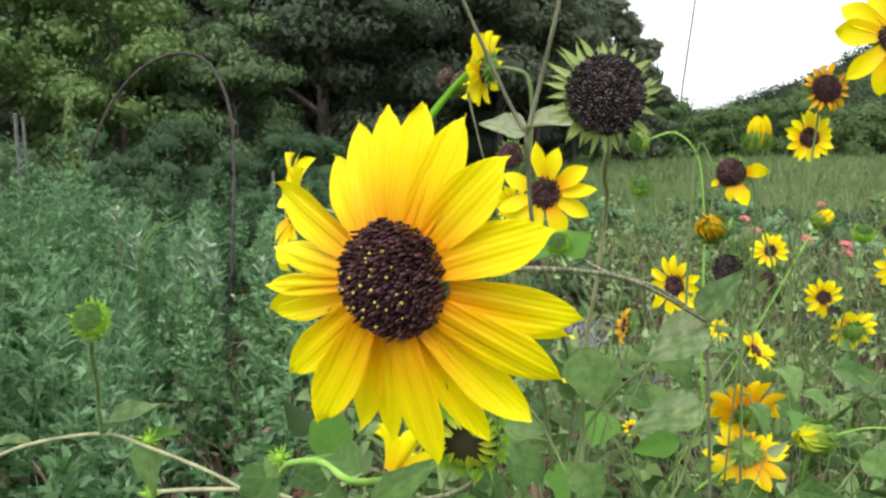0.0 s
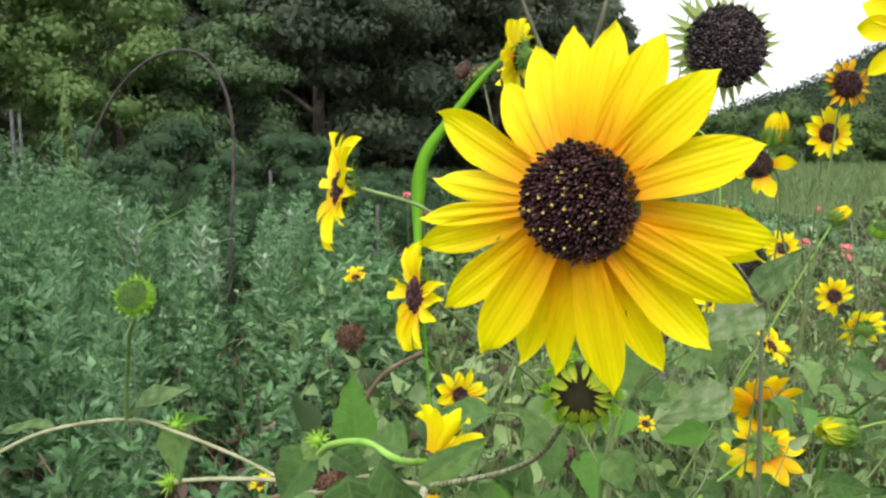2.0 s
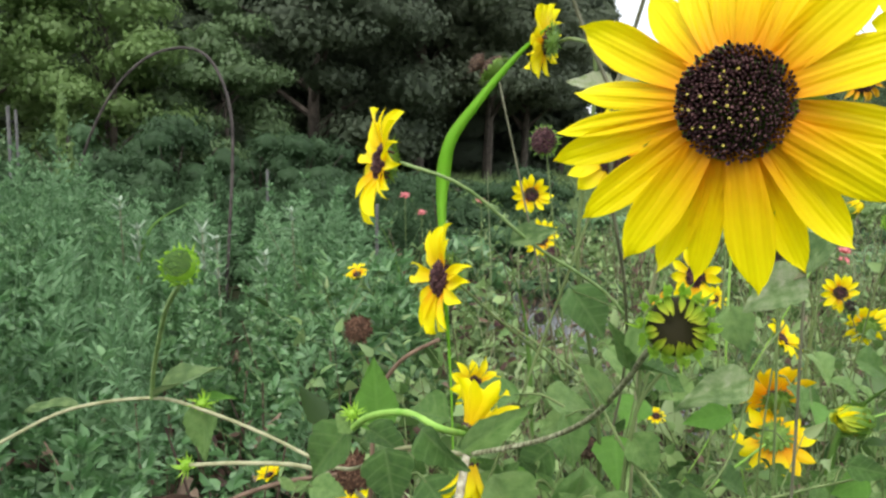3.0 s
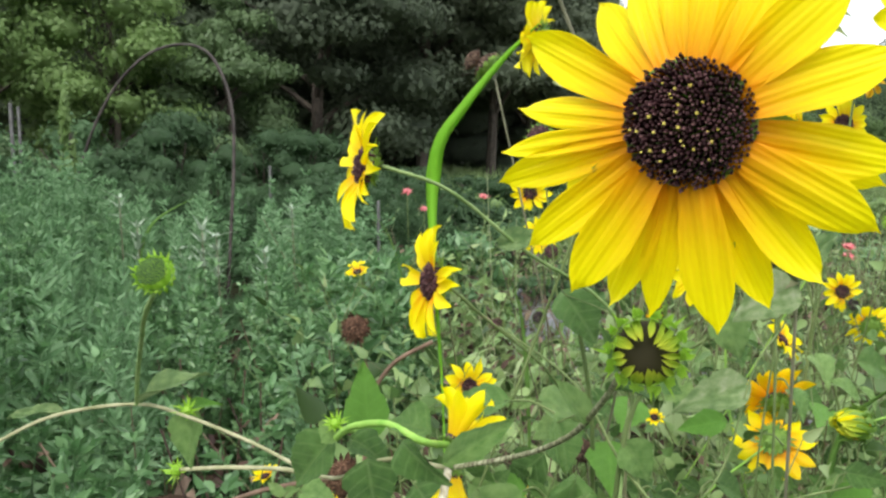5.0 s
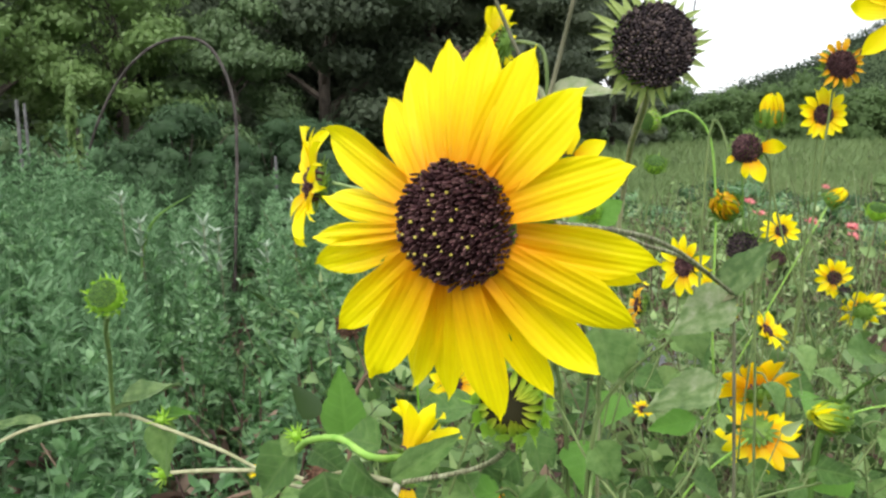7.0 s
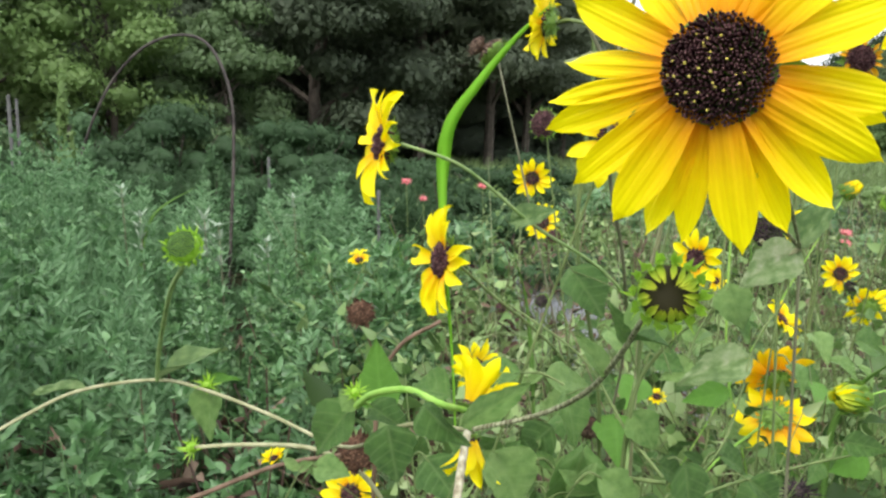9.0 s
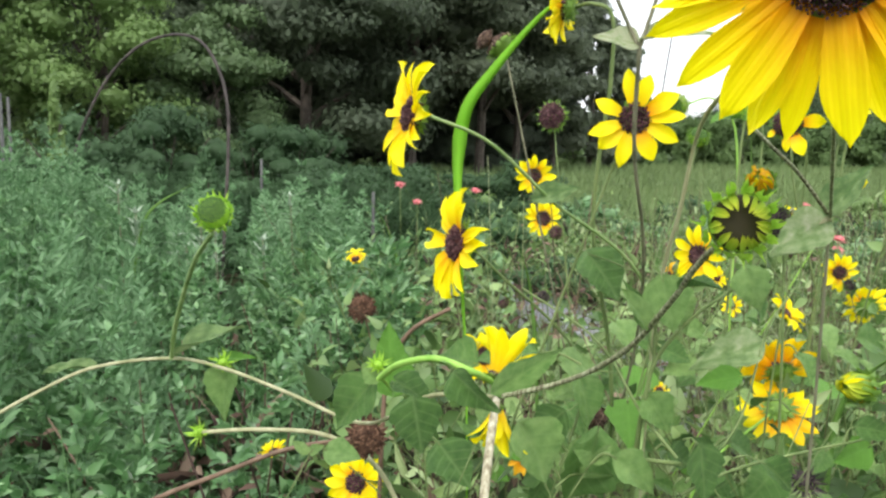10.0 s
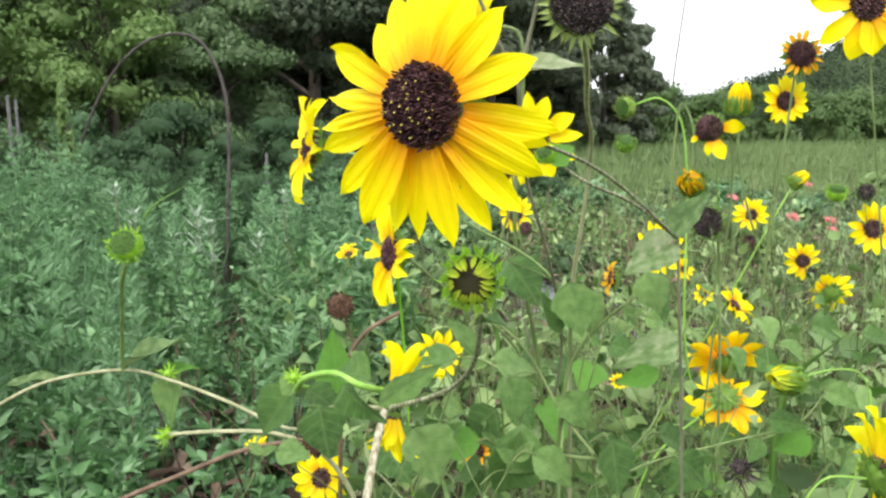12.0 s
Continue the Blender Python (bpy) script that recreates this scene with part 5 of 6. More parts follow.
    g = Vector((0.0536, 0.3821, 1.1040))
    tube("side_stem", [g, g + Vector((0.02376, 0.01584, -0.01584)), g.lerp(node, 0.6) + Vector((0, 0, 0.00396)), node], 0.0009, 0.0012, M_STEM_ROUGH, t)
    closed_bud(t, g, (-0.4, -0.7, 0.6), 0.0051, 5, "small green bud wrapped in bracts")
    leaf(t, (0.0559, 0.3823, 1.1002), (0.0691, 0.3840, 1.1087), 0.0172, LEAVES_BRIGHT, (0, -1, 0.25), 0)
    leaf(t, (0.0537, 0.3827, 1.1012), (0.0410, 0.3798, 1.0970), 0.0113, LEAVES_BRIGHT, (0, -0.5, 1), 1)
    leaf(t, (0.1530, 0.4816, 1.0414), (0.1195, 0.4802, 1.0203), 0.0285, LEAVES_PALE, (0, -0.75, 0.6), 0, "pale blotched leaf")
    leaf(t, (0.1534, 0.4800, 1.0471), (0.1697, 0.4676, 1.0778), 0.0209, LEAVES_PALE, (-0.4, -0.7, 0.4), 1, "pale blotched leaf")
    tube("side_stem", [(0.1327, 0.4848, 1.0478), (0.1413, 0.4847, 1.0402), (0.1494, 0.4831, 1.0390), node], 0.0014, 0.0020, M_STEM_TAN, t)
    for k in range(3):
        q = node.lerp(Vector(foot), 0.20 + 0.17 * k)
        a = 2.4 * k + 1.2
        leaf(t, q, q + Vector((0.0434 * math.cos(a), 0.0434 * math.sin(a), -0.0174)), 0.0251, LEAVES, (0, -0.5, 1), k)


big_sunflower()


# ---- the branching plant in the foreground ----
def branching_sunflower():
    j = Vector((-0.0454, 0.5061, 0.9181))
    foot = (0.0, 0.36, 0.0)
    t = thing("branching_sunflower", foot, "sprawling wild sunflower with buds, arching side stems and young heads", "sunflower")
    tube("main_stem", [foot, (-0.040, 0.375, 0.60), (-0.060, 0.415, 0.78), (-0.0570, 0.455, 0.862), (-0.0500, 0.487, 0.902), j], 0.0036, 0.0027, M_STEM_PALE, t, "pale woody stem")
    # arching stem to the left
    tube("side_stem", [j, (-0.0861, 0.5579, 0.9028), (-0.1493, 0.6750, 0.8390), (-0.2232, 0.7264, 0.8498), (-0.2805, 0.7425, 0.8660), (-0.3495, 0.7880, 0.8645), (-0.4238, 0.7699, 0.8581), (-0.4683, 0.7536, 0.8389), (-0.5051, 0.7258, 0.8191), (-0.5476, 0.6874, 0.7921)], 0.0017, 0.0019, M_STEM_TAN, t, "tan arching stem")
    tube("bud_stem", [(-0.3495, 0.7880, 0.8645), (-0.3390, 0.7640, 0.8950), (-0.3080, 0.6960, 0.9480), (-0.2720, 0.6120, 0.9930), (-0.2427, 0.5500, 1.0200)], 0.0024, 0.0017, M_STEM_LIGHT, t)
    closed_bud(t, (-0.2404, 0.5466, 1.0346), (-0.06, -0.86, 0.50), 0.0116, 3, split=True)
    leaf(t, (-0.3445, 0.7807, 0.8690), (-0.2709, 0.7491, 0.9120), 0.0245, LEAVES_LANCE_PALE, (0.0, -0.6, 0.9), 0)
    leaf(t, (-0.4292, 0.8067, 0.8480), (-0.4962, 0.8129, 0.8484), 0.0162, LEAVES_LANCE_PALE, (0, -0.7, 0.8), 1)
    leaf(t, (-0.2900, 0.7700, 0.8640), (-0.2940, 0.7560, 0.8100), 0.0360, LEAVES, (0, -1, 0.3), 1)
    leaf(t, (-0.2942, 0.7744, 0.8678), (-0.2592, 0.7646, 0.8741), 0.0132, LEAVES_BRIGHT, (0, -0.6, 0.8), 0)
    young_bud(t, (-0.2900, 0.7560, 0.8700), (0.1, -0.8, 0.6), 0.0072, 13)
    # stem up to the half-open bud
    b = Vector((0.0084, 0.2528, 1.0603))
    tube("side_stem", [j, (-0.0063, 0.4689, 0.9413), (0.0122, 0.4058, 0.9768), (0.0157, 0.3457, 1.0144), (0.0131, 0.2995, 1.0411), b + Vector((0, 0.0108, -0.006482))], 0.0017, 0.0011, M_STEM_ROUGH, t, "hairy grey-green stem")
    opening_bud(t, b, (-0.20, -0.95, 0.16), 0.0094, 7)
    leaf(t, (0.0144, 0.3718, 0.9960), (0.0012, 0.3657, 1.0179), 0.0122, LEAVES_LANCE, (0, -0.9, 0.3), 0)
    leaf(t, (0.0139, 0.3292, 1.0240), (0.0248, 0.3091, 1.0342), 0.0086, LEAVES_LANCE, (0, -0.5, 1), 1)
    # young heads over the fork
    v = Vector((-0.0433, 0.5610, 0.9120))
    tube("side_stem", [(-0.1294, 0.6088, 0.8991), (-0.1124, 0.5702, 0.9219), (-0.0859, 0.5378, 0.9355), (-0.0636, 0.5082, 0.9355), v], 0.0027, 0.0024, M_STEM_BRIGHT, t, "bright green curved stem")
    young_bud(t, (-0.1303, 0.6073, 0.9110), (-0.1, -0.7, 0.7), 0.0062, 23, "small green bud in pointed bracts")
    flower_head(t, (-0.0408, 0.5597, 0.9165), (0.45, 0.48, 0.75), 0.0065, 0.0373, 11, 31, lift=0.9, kinds=PETALS_CLEAR, florets=50, width=0.42)
    flower_head(t, (-0.0410, 0.5418, 0.8980), (-0.10, -0.30, -0.94), 0.0050, 0.0326, 9, 32, lift=1.0, kinds=PETALS_CLEAR, florets=50, width=0.42)
    tube("side_stem", [j, (-0.0426, 0.5409, 0.9070), (-0.0426, 0.5415, 0.9028)], 0.0020, 0.0018, M_STEM, t)
    leaf(t, (-0.0453, 0.5047, 0.9238), (-0.0033, 0.5042, 0.9520), 0.0210, LEAVES, (0.2, -0.9, 0.5), 0)
    leaf(t, (-0.0731, 0.5027, 0.9349), (-0.0506, 0.4842, 0.9136), 0.0229, LEAVES, (-0.5, -0.7, 0.5), 3)
    leaf(t, (-0.0599, 0.5229, 0.9368), (-0.0896, 0.5379, 0.9421), 0.0274, LEAVES, (0, -0.5, 0.9), 3)
    leaf(t, (-0.1256, 0.6078, 0.8995), (-0.1436, 0.6112, 0.9102), 0.0209, LEAVES_LANCE, (0, -0.8, 0.5), 0)
    leaf(t, (-0.1159, 0.6054, 0.8985), (-0.0860, 0.5832, 0.8901), 0.0262, LEAVES, (0, -0.6, 0.8), 2)
    leaf(t, (-0.1014, 0.5624, 0.8973), (-0.0945, 0.5491, 0.8614), 0.0391, LEAVES, (0, -1, 0.3), 1)
    leaf(t, (-0.1349, 0.6267, 0.8919), (-0.1718, 0.6238, 0.8516), 0.0397, LEAVES, (0, -1, 0.4), 2)
    leaf(t, (-0.0238, 0.5370, 0.8877), (-0.0019, 0.5216, 0.8537), 0.0450, LEAVES, (0, -1, 0.4), 3)
    # large bright leaf standing behind the fork
    q = Vector((-0.1286, 0.8732, 0.8062))
    tube("petiole", [(-0.1309, 0.6250, 0.8981), q], 0.0018, 0.0015, M_STEM_BRIGHT, t)
    leaf(t, q, (-0.1338, 0.8662, 0.8861), 0.0506, LEAVES_BRIGHT, (0.1, -1, 0.1), 0, "large bright green upright leaf")


branching_sunflower()


# ---- single plants ----
def stemmed(name, head, foot_shift, label, stem=None, r=0.0028, mid=(0, 0, 0), drop=None, category="sunflower", group="wild sunflowers", bend=1.0):
    """A plant on its own stem from the ground to the back of its head. Returns the thing."""
    h = Vector(head)
    foot = Vector((h.x + foot_shift[0] + 0.24 * bend * math.sin(47 * h.x + 29 * h.y), h.y + foot_shift[1], 0.0))
    t = thing(name, foot, label, category, group)
    sway = Vector((0.15 * math.sin(91 * h.x + 37 * h.z), 0.05 * math.sin(57 * h.y), 0))
    sway = sway * bend
    pts = [foot, foot.lerp(h, 0.35) + sway, foot.lerp(h, 0.62) + sway * 0.5 + Vector(mid)]
    if drop:
        pts += [h + Vector(q) for q in drop]
    pts.append(h)
    tube("stem", pts, r * 1.05, r * 0.8, stem or M_STEM, t)
    return t


def side_leaves(t, h, n, seed, size=0.07, low=0.25, high=0.85, kinds=None):
    """Leaves set spirally along the plant's stem."""
    rnd = random.Random(seed)
    foot = t.location.copy()
    h = Vector(h)
    for i in range(n):
        u = low + (high - low) * (i + rnd.random() * 0.6) / n
        p = foot.lerp(h, u)
        a = 2.4 * i + rnd.uniform(-0.5, 0.5)
        s = size * rnd.uniform(0.6, 1.15) * (1.1 - 0.5 * u)
        q = p + Vector((math.cos(a), math.sin(a), rnd.uniform(-0.25, 0.35))) * s
        tube("petiole", [p, p.lerp(q, 0.5) + Vector((0, 0, 0.006)), q], 0.0014, 0.001, M_STEM, t, sides=5, steps=3)
        e = q + Vector((math.cos(a), math.sin(a), rnd.uniform(-0.5, 0.2))).normalized() * s * 1.25
        leaf(t, q, e, s * rnd.uniform(0.75, 1.0), kinds or LEAVES, (0, -0.55, 0.85), i)


def singles():
    # spent head with spiky bracts
    h = Vector((0.0502, 0.2585, 1.1644))
    k = Vector((0.1298, 0.6593, 1.0935))
    t = thing("seeded_sunflower", (k.x + 0.06, k.y + 0.35, 0.0), "sunflower gone to seed, dark disc in spiky pale bracts, bare stem", "sunflower", "wild sunflowers")
    tube("stem", [t.location, (0.1256, 0.7271, 0.9509), (0.1276, 0.6863, 1.0294), k, (0.0905, 0.4650, 1.1300), (0.0620, 0.3145, 1.1519), h + Vector((0, 0.009437, -0.00755))], 0.0022, 0.0014, M_STEM_TAN, t)
    seed_head(t, h, (0.02, -0.99, 0.06), 0.0119, 11, 0.64, florets=480, curl=-0.15, split=True)
    # forked dry stem with the side-facing flower
    y = Vector((0.0580, 0.5809, 1.1546))
    foot = (y.x + 0.08, y.y + 0.10, 0.0)
    t = thing("forked_sunflower", foot, "tall bare grey stem forking near its top", "sunflower", "wild sunflowers")
    tube("main_stem", [foot, (y.x + 0.02, y.y + 0.30, 0.5), (0.1313, 0.8300, 0.8563), (0.0961, 0.6823, 0.9989), (0.0674, 0.6182, 1.0830), y], 0.0014, 0.0017, M_STEM_GREY, t)
    tube("side_stem", [y, (0.0373, 0.5808, 1.1962), (0.0064, 0.5670, 1.2636), (-0.0212, 0.5822, 1.3299)], 0.0015, 0.0011, M_STEM_GREY, t)
    tube("side_stem", [y, (0.0664, 0.5698, 1.1908), (0.0782, 0.5531, 1.2483), (0.0920, 0.5756, 1.3077)], 0.0016, 0.0012, M_STEM_GREY, t)
    leaf(t, (0.0563, 0.5808, 1.1580), (0.0256, 0.5838, 1.1661), 0.0210, LEAVES_PALE, (0.1, -0.8, 0.6), 0)
    leaf(t, (0.0602, 0.5788, 1.1604), (0.1065, 0.5506, 1.1694), 0.0180, LEAVES_PALE, (0, -0.4, 1), 1)
    e = Vector((0.0415, 0.8050, 1.2207))
    t = thing("sunflower", (e.x + 0.06, e.y + 0.12, 0.0), "yellow sunflower seen from the side on a curved green stem", "sunflower", "wild sunflowers")
    tube("stem", [t.location, (0.1084, 0.8214, 0.8205), (0.0762, 0.7986, 1.0038), (0.0767, 0.7829, 1.0846), (0.0804, 0.7679, 1.1427), (0.0759, 0.7619, 1.2108), (0.0603, 0.7674, 1.2180), e + Vector((0.009408, 0.003763, 0))], 0.0024, 0.0017, M_STEM, t)
    flower_head(t, e, (-0.86, 0.46, 0.14), 0.0124, 0.0298, 15, 41, lift=0.05, florets=80)
    # side-facing pair
    a = Vector((-0.1060, 0.5910, 1.1051))
    t = stemmed("sunflower", a + Vector((0.01288, 0.004294, 0)), (0.32, 0.30), "yellow sunflower turned sideways on a thin arched stem", M_STEM_LIGHT, 0.0017, (0, 0, 0), [(0.215, 0.16, -0.16), (0.105, 0.08, -0.066), (0.045, 0.03, -0.017)])
    flower_head(t, a, (-0.93, -0.32, 0.20), 0.0129, 0.0321, 16, 42, lift=0.12, florets=110, width=0.48)
    leaf(t, a + Vector((0.105, 0.08, -0.066)), a + Vector((0.143, 0.08, -0.052)), 0.0220, LEAVES_PALE, (0, -0.8, 0.5), 1)
    b = Vector((-0.0603, 0.8497, 0.9786))
    t = stemmed("sunflower", b + Vector((0.01124, 0.008988, 0)), (0.30, 0.3), "yellow sunflower half turned aside on a slanting stem", M_STEM, 0.0020, (0.02247, 0, 0), [(0.1573, 0.1124, -0.1798), (0.03371, 0.02247, -0.03371)])
    flower_head(t, b, (-0.91, -0.42, 0.06), 0.0185, 0.0470, 15, 43, lift=0.10, florets=130, width=0.48)
    side_leaves(t, b, 4, 3, 0.06, 0.1, 0.6)
    # flower with few petals
    c = Vector((0.0834, 0.6843, 1.1083))
    t = stemmed("sunflower", c + Vector((0, 0.008245, 0)), (0.06, 0.12), "yellow sunflower facing forward with sparse petals", M_STEM, 0.0016)
    flower_head(t, c, (-0.22, -0.95, 0.05), 0.0129, 0.0308, 11, 44, lift=0.1, missing=(4,), florets=130)
    side_leaves(t, c, 5, 4, 0.07, 0.3, 0.85)
    # tall flower at the edge of the patch, petals partly folded
    c = Vector((0.5750, 1.0600, 1.2760))
    t = stemmed("sunflower", c + Vector((0.0062, 0.0124, -0.0041)), (0.02, 0.03), "tall sunflower with long drooping yellow petals", M_STEM, 0.0017)
    flower_head(t, c, (-0.28, -0.90, 0.12), 0.0217, 0.0600, 13, 45, lift=-0.22, missing=(1, 3, 7), florets=120, width=0.7)
    side_leaves(t, c, 4, 5, 0.07, 0.35, 0.75)
    # withered orange flower
    c = Vector((0.5058, 1.0986, 1.2155))
    t = stemmed("withered_sunflower", c + Vector((0, 0.01214, -0.00607)), (-0.02, 0.05), "withered sunflower with curled orange petals round a dark disc", M_STEM, 0.0020)
    flower_head(t, c, (-0.06, -0.96, 0.2), 0.0185, 0.0170, 17, 46, lift=0.0, missing=(3, 9), kinds=PETALS_ORANGE, florets=260, width=0.52, dome=0.5)
    side_leaves(t, c, 3, 6, 0.06, 0.4, 0.75)
    # round open flower
    c = Vector((0.4998, 1.1290, 1.1515))
    t = stemmed("sunflower", c + Vector((0, 0.00837, -0.00279)), (0.0, 0.08), "round yellow sunflower facing forward on a thin straight stem", M_STEM, 0.0015)
    flower_head(t, c, (0.02, -0.97, 0.12), 0.0135, 0.0243, 16, 47, lift=0.1, florets=110)
    side_leaves(t, c, 3, 7, 0.07, 0.35, 0.8)
    # cone with a few petals left
    c = Vector((0.3159, 0.9040, 1.1147))
    t = stemmed("withered_sunflower", c + Vector((0.01194, 0.01194, 0.002965)), (0.09, 0.10), "dark sunflower cone with only a few yellow petals", M_STEM, 0.0014, (0, 0, 0), [(0.02805, 0.02404, -0.02404)])
    rnd = random.Random(6)
    d = seed_head(t, c, (-0.5, -0.75, 0.15), 0.0160, 12, 0.5, M_FLORET, M_BRACT, 200, 0.9, "dark domed flower disc")
    ray_petals(d, 0.0160, [(4, 0.026, 0.016), (-62, 0.028, 0.017), (-88, 0.020, 0.010), (215, 0.013, 0.008)], PETALS, rnd, -0.1)
    # yellow buds
    c = Vector((0.4717, 1.2382, 1.1550))
    t = stemmed("budding_sunflower", c + Vector((0, 0, -0.0218)), (0.10, 0.03), "sunflower bud with folded yellow petals in a green cup", M_STEM, 0.0020, (0, 0, 0), [(0.009926, 0, -0.09926)])
    yellow_bud(t, c, (-0.1, -0.3, 0.95), 0.0215, 51)
    side_leaves(t, c, 3, 8, 0.06, 0.3, 0.8)
    c = Vector((0.3199, 0.9802, 1.0445))
    t = stemmed("budding_sunflower", c + Vector((0.003235, 0.008132, 0.0146)), (-0.01, 0.06), "nodding sunflower bud with orange-yellow petals folded in", M_STEM, 0.0017, (0.01749, 0, 0.01749), [(-0.01049, 0.01749, 0.08744), (0.001749, 0.01049, 0.06121)])
    yellow_bud(t, c, (-0.45, -0.75, 0.35), 0.0183, 52, True)
    c = Vector((0.4285, 0.9154, 0.8028))
    t = stemmed("budding_sunflower", c + Vector((0.01924, 0.005246, 0)), (0.10, 0.05), "pale yellow sunflower bud on a curved stem", M_STEM_BRIGHT, 0.0014, (0.01749, 0, 0), [(0.096, 0.020, -0.095), (0.099, 0.018, -0.036), (0.082, 0.014, 0.000), (0.046, 0.008, 0.007)])
    yellow_bud(t, c, (-0.8, -0.35, 0.25), 0.0208, 53, pale=True)
    leaf(t, c + Vector((0.094, 0.016, -0.014)), c + Vector((0.066, 0.006, -0.032)), 0.0150, LEAVES_PALE, (0, -0.8, 0.6), 0)
    # green buds
    c = Vector((0.2893, 1.2249, 1.1482))
    t = stemmed("budding_sunflower", c + Vector((0.01476, 0.008202, 0.003281)), (0.115, 0.03), "nodding closed green bud on a hooked stem", M_STEM_BRIGHT, 0.0019, (0.01295, 0, 0.03453), [(0.09324, 0.01727, -0.1036), (0.07597, 0.01295, -0.01727), (0.04317, 0.01036, 0.01036)])
    closed_bud(t, c, (-0.75, -0.5, -0.1), 0.0160, 54, material=M_BRACT_PALE)
    c = Vector((0.2235, 0.9324, 1.0977))
    t = stemmed("budding_sunflower", c + Vector((0, 0, -0.007298)), (0.01, 0.03), "small round green bud on a thin stem", M_STEM, 0.0012)
    closed_bud(t, c, (-0.05, -0.6, 0.75), 0.0114, 55, material=M_BRACT)
    # spent heads
    c = Vector((0.3368, 0.9620, 0.9965))
    t = stemmed("seeded_sunflower", c + Vector((0.00916, 0.01099, 0)), (0.05, 0.06), "spent sunflower with a bare dark seed disc", M_STEM, 0.0020, (0.00916, 0, 0), [(0.01832, 0.02748, -0.02748)])
    seed_head(t, c, (-0.5, -0.84, 0.1), 0.0188, 13, 0.35, M_SEED, M_BRACT, 260)
    side_leaves(t, c, 3, 9, 0.0504, 0.6, 0.9)
    c = Vector((0.0989, 1.2430, 1.1306))
    t = stemmed("seeded_sunflower", c + Vector((0.005441, 0.01079, -0.009006)), (0.06, 0.05), "spent sunflower with a dark disc and green bracts", M_STEM, 0.0017, (0.01876, 0, 0))
    seed_head(t, c, (-0.5, -0.84, 0.18), 0.0203, 14, 0.5, M_FLORET, M_BRACT, 180)
    c = Vector((0.0235, 1.3500, 1.2500))
    t = stemmed("seeded_sunflower", c + Vector((0.01126, 0, -0.01126)), (0.32, 0.12), "spent sunflower with shrivelled bracts on a thin grey stem", M_STEM_GREY, 0.0019, bend=0.1)
    dried_head(t, c + Vector((-0.024, -0.004, 0.008)), (-0.80, -0.3, 0.45), 0.0150, 15, M_DRY)
    seed_head(t, c, (-0.65, 0.25, 0.70), 0.0225, 19, 0.7, M_DRY, M_BRACT, 70, 0.5, "spent green calyx with brown florets", -0.5, True)
    c = Vector((-0.2286, 1.6835, 0.7333))
    t = stemmed("dried_sunflower", c + Vector((0, 0.01352, 0)), (0.0, 0.1), "dried brown sunflower head among the weeds", M_STEM_RED, 0.0023)
    dried_head(t, c, (-0.15, -0.93, 0.25), 0.0257, 16)
    c = Vector((0.3825, 0.9328, 0.6761))
    t = stemmed("dried_sunflower", c + Vector((0, 0.009632, -0.009632)), (0.0, 0.08), "blackish dried flower head with ragged bracts", M_STEM_RED, 0.0017)
    seed_head(t, c, (-0.2, -0.5, 0.8), 0.0132, 17, 1.5, M_SEED, M_SEED, 90, curl=0.9)
    # flowers seen from behind and aside in the clump
    c = Vector((0.4191, 1.1034, 0.7701))
    t = stemmed("sunflower", c + Vector((0, 0.005433, -0.01811)), (0.05, 0.05), "orange-yellow sunflower tipped upward and away", M_STEM, 0.0022)
    flower_head(t, c, (0.02, 0.80, 0.58), 0.0167, 0.0450, 14, 61, lift=0.30, kinds=PETALS_DEEP, florets=80, width=0.6)
    c = Vector((0.4100, 1.0781, 0.7201))
    t = stemmed("sunflower", c + Vector((-0.01697, -0.01015, -0.005073)), (-0.16, -0.05), "yellow sunflower seen from behind with its green bracts showing", M_STEM_BRIGHT, 0.0022, (0, 0, 0), [(-0.09224, -0.01845, -0.07379)])
    flower_head(t, c, (0.24, 0.68, -0.69), 0.0170, 0.0441, 14, 62, lift=0.12, kinds=(PETALS[0], PETALS_DEEP[1], PETALS[2]), florets=80, width=0.6)
    c = Vector((0.4588, 1.1841, 0.8359))
    t = stemmed("sunflower", c + Vector((0, 0.005238, -0.008729)), (0.05, 0.05), "small yellow sunflower behind the clump", M_STEM, 0.0017)
    flower_head(t, c, (0.5, -0.5, 0.6), 0.0105, 0.0279, 12, 63, lift=0.25, florets=70)
    # further small flowers
    def small_flower(i, p, nrm, R, ln, n, lab):
        c = Vector(p)
        t = stemmed("sunflower", c - Vector(nrm).normalized() * R * 0.6, (0.22 * math.sin(i * 2.1) + 0.04, 0.06 + 0.06 * (i % 3)), lab, M_STEM_BRIGHT if i == 14 else M_STEM, 0.0012, drop=[(-0.06547, 0, -0.03928), (-0.04365, 0, 0)] if i == 14 else None)
        flower_head(t, c, nrm, R, ln, n, 70 + i, lift=0.12 if i not in (8, 9) else 0.5, kinds=PETALS_CLEAR if i == 14 else None, florets=70)
        if i % 3 == 0 and c.z > 0.5:
            side_leaves(t, c, 4, 80 + i, 0.06, 0.2, 0.8)

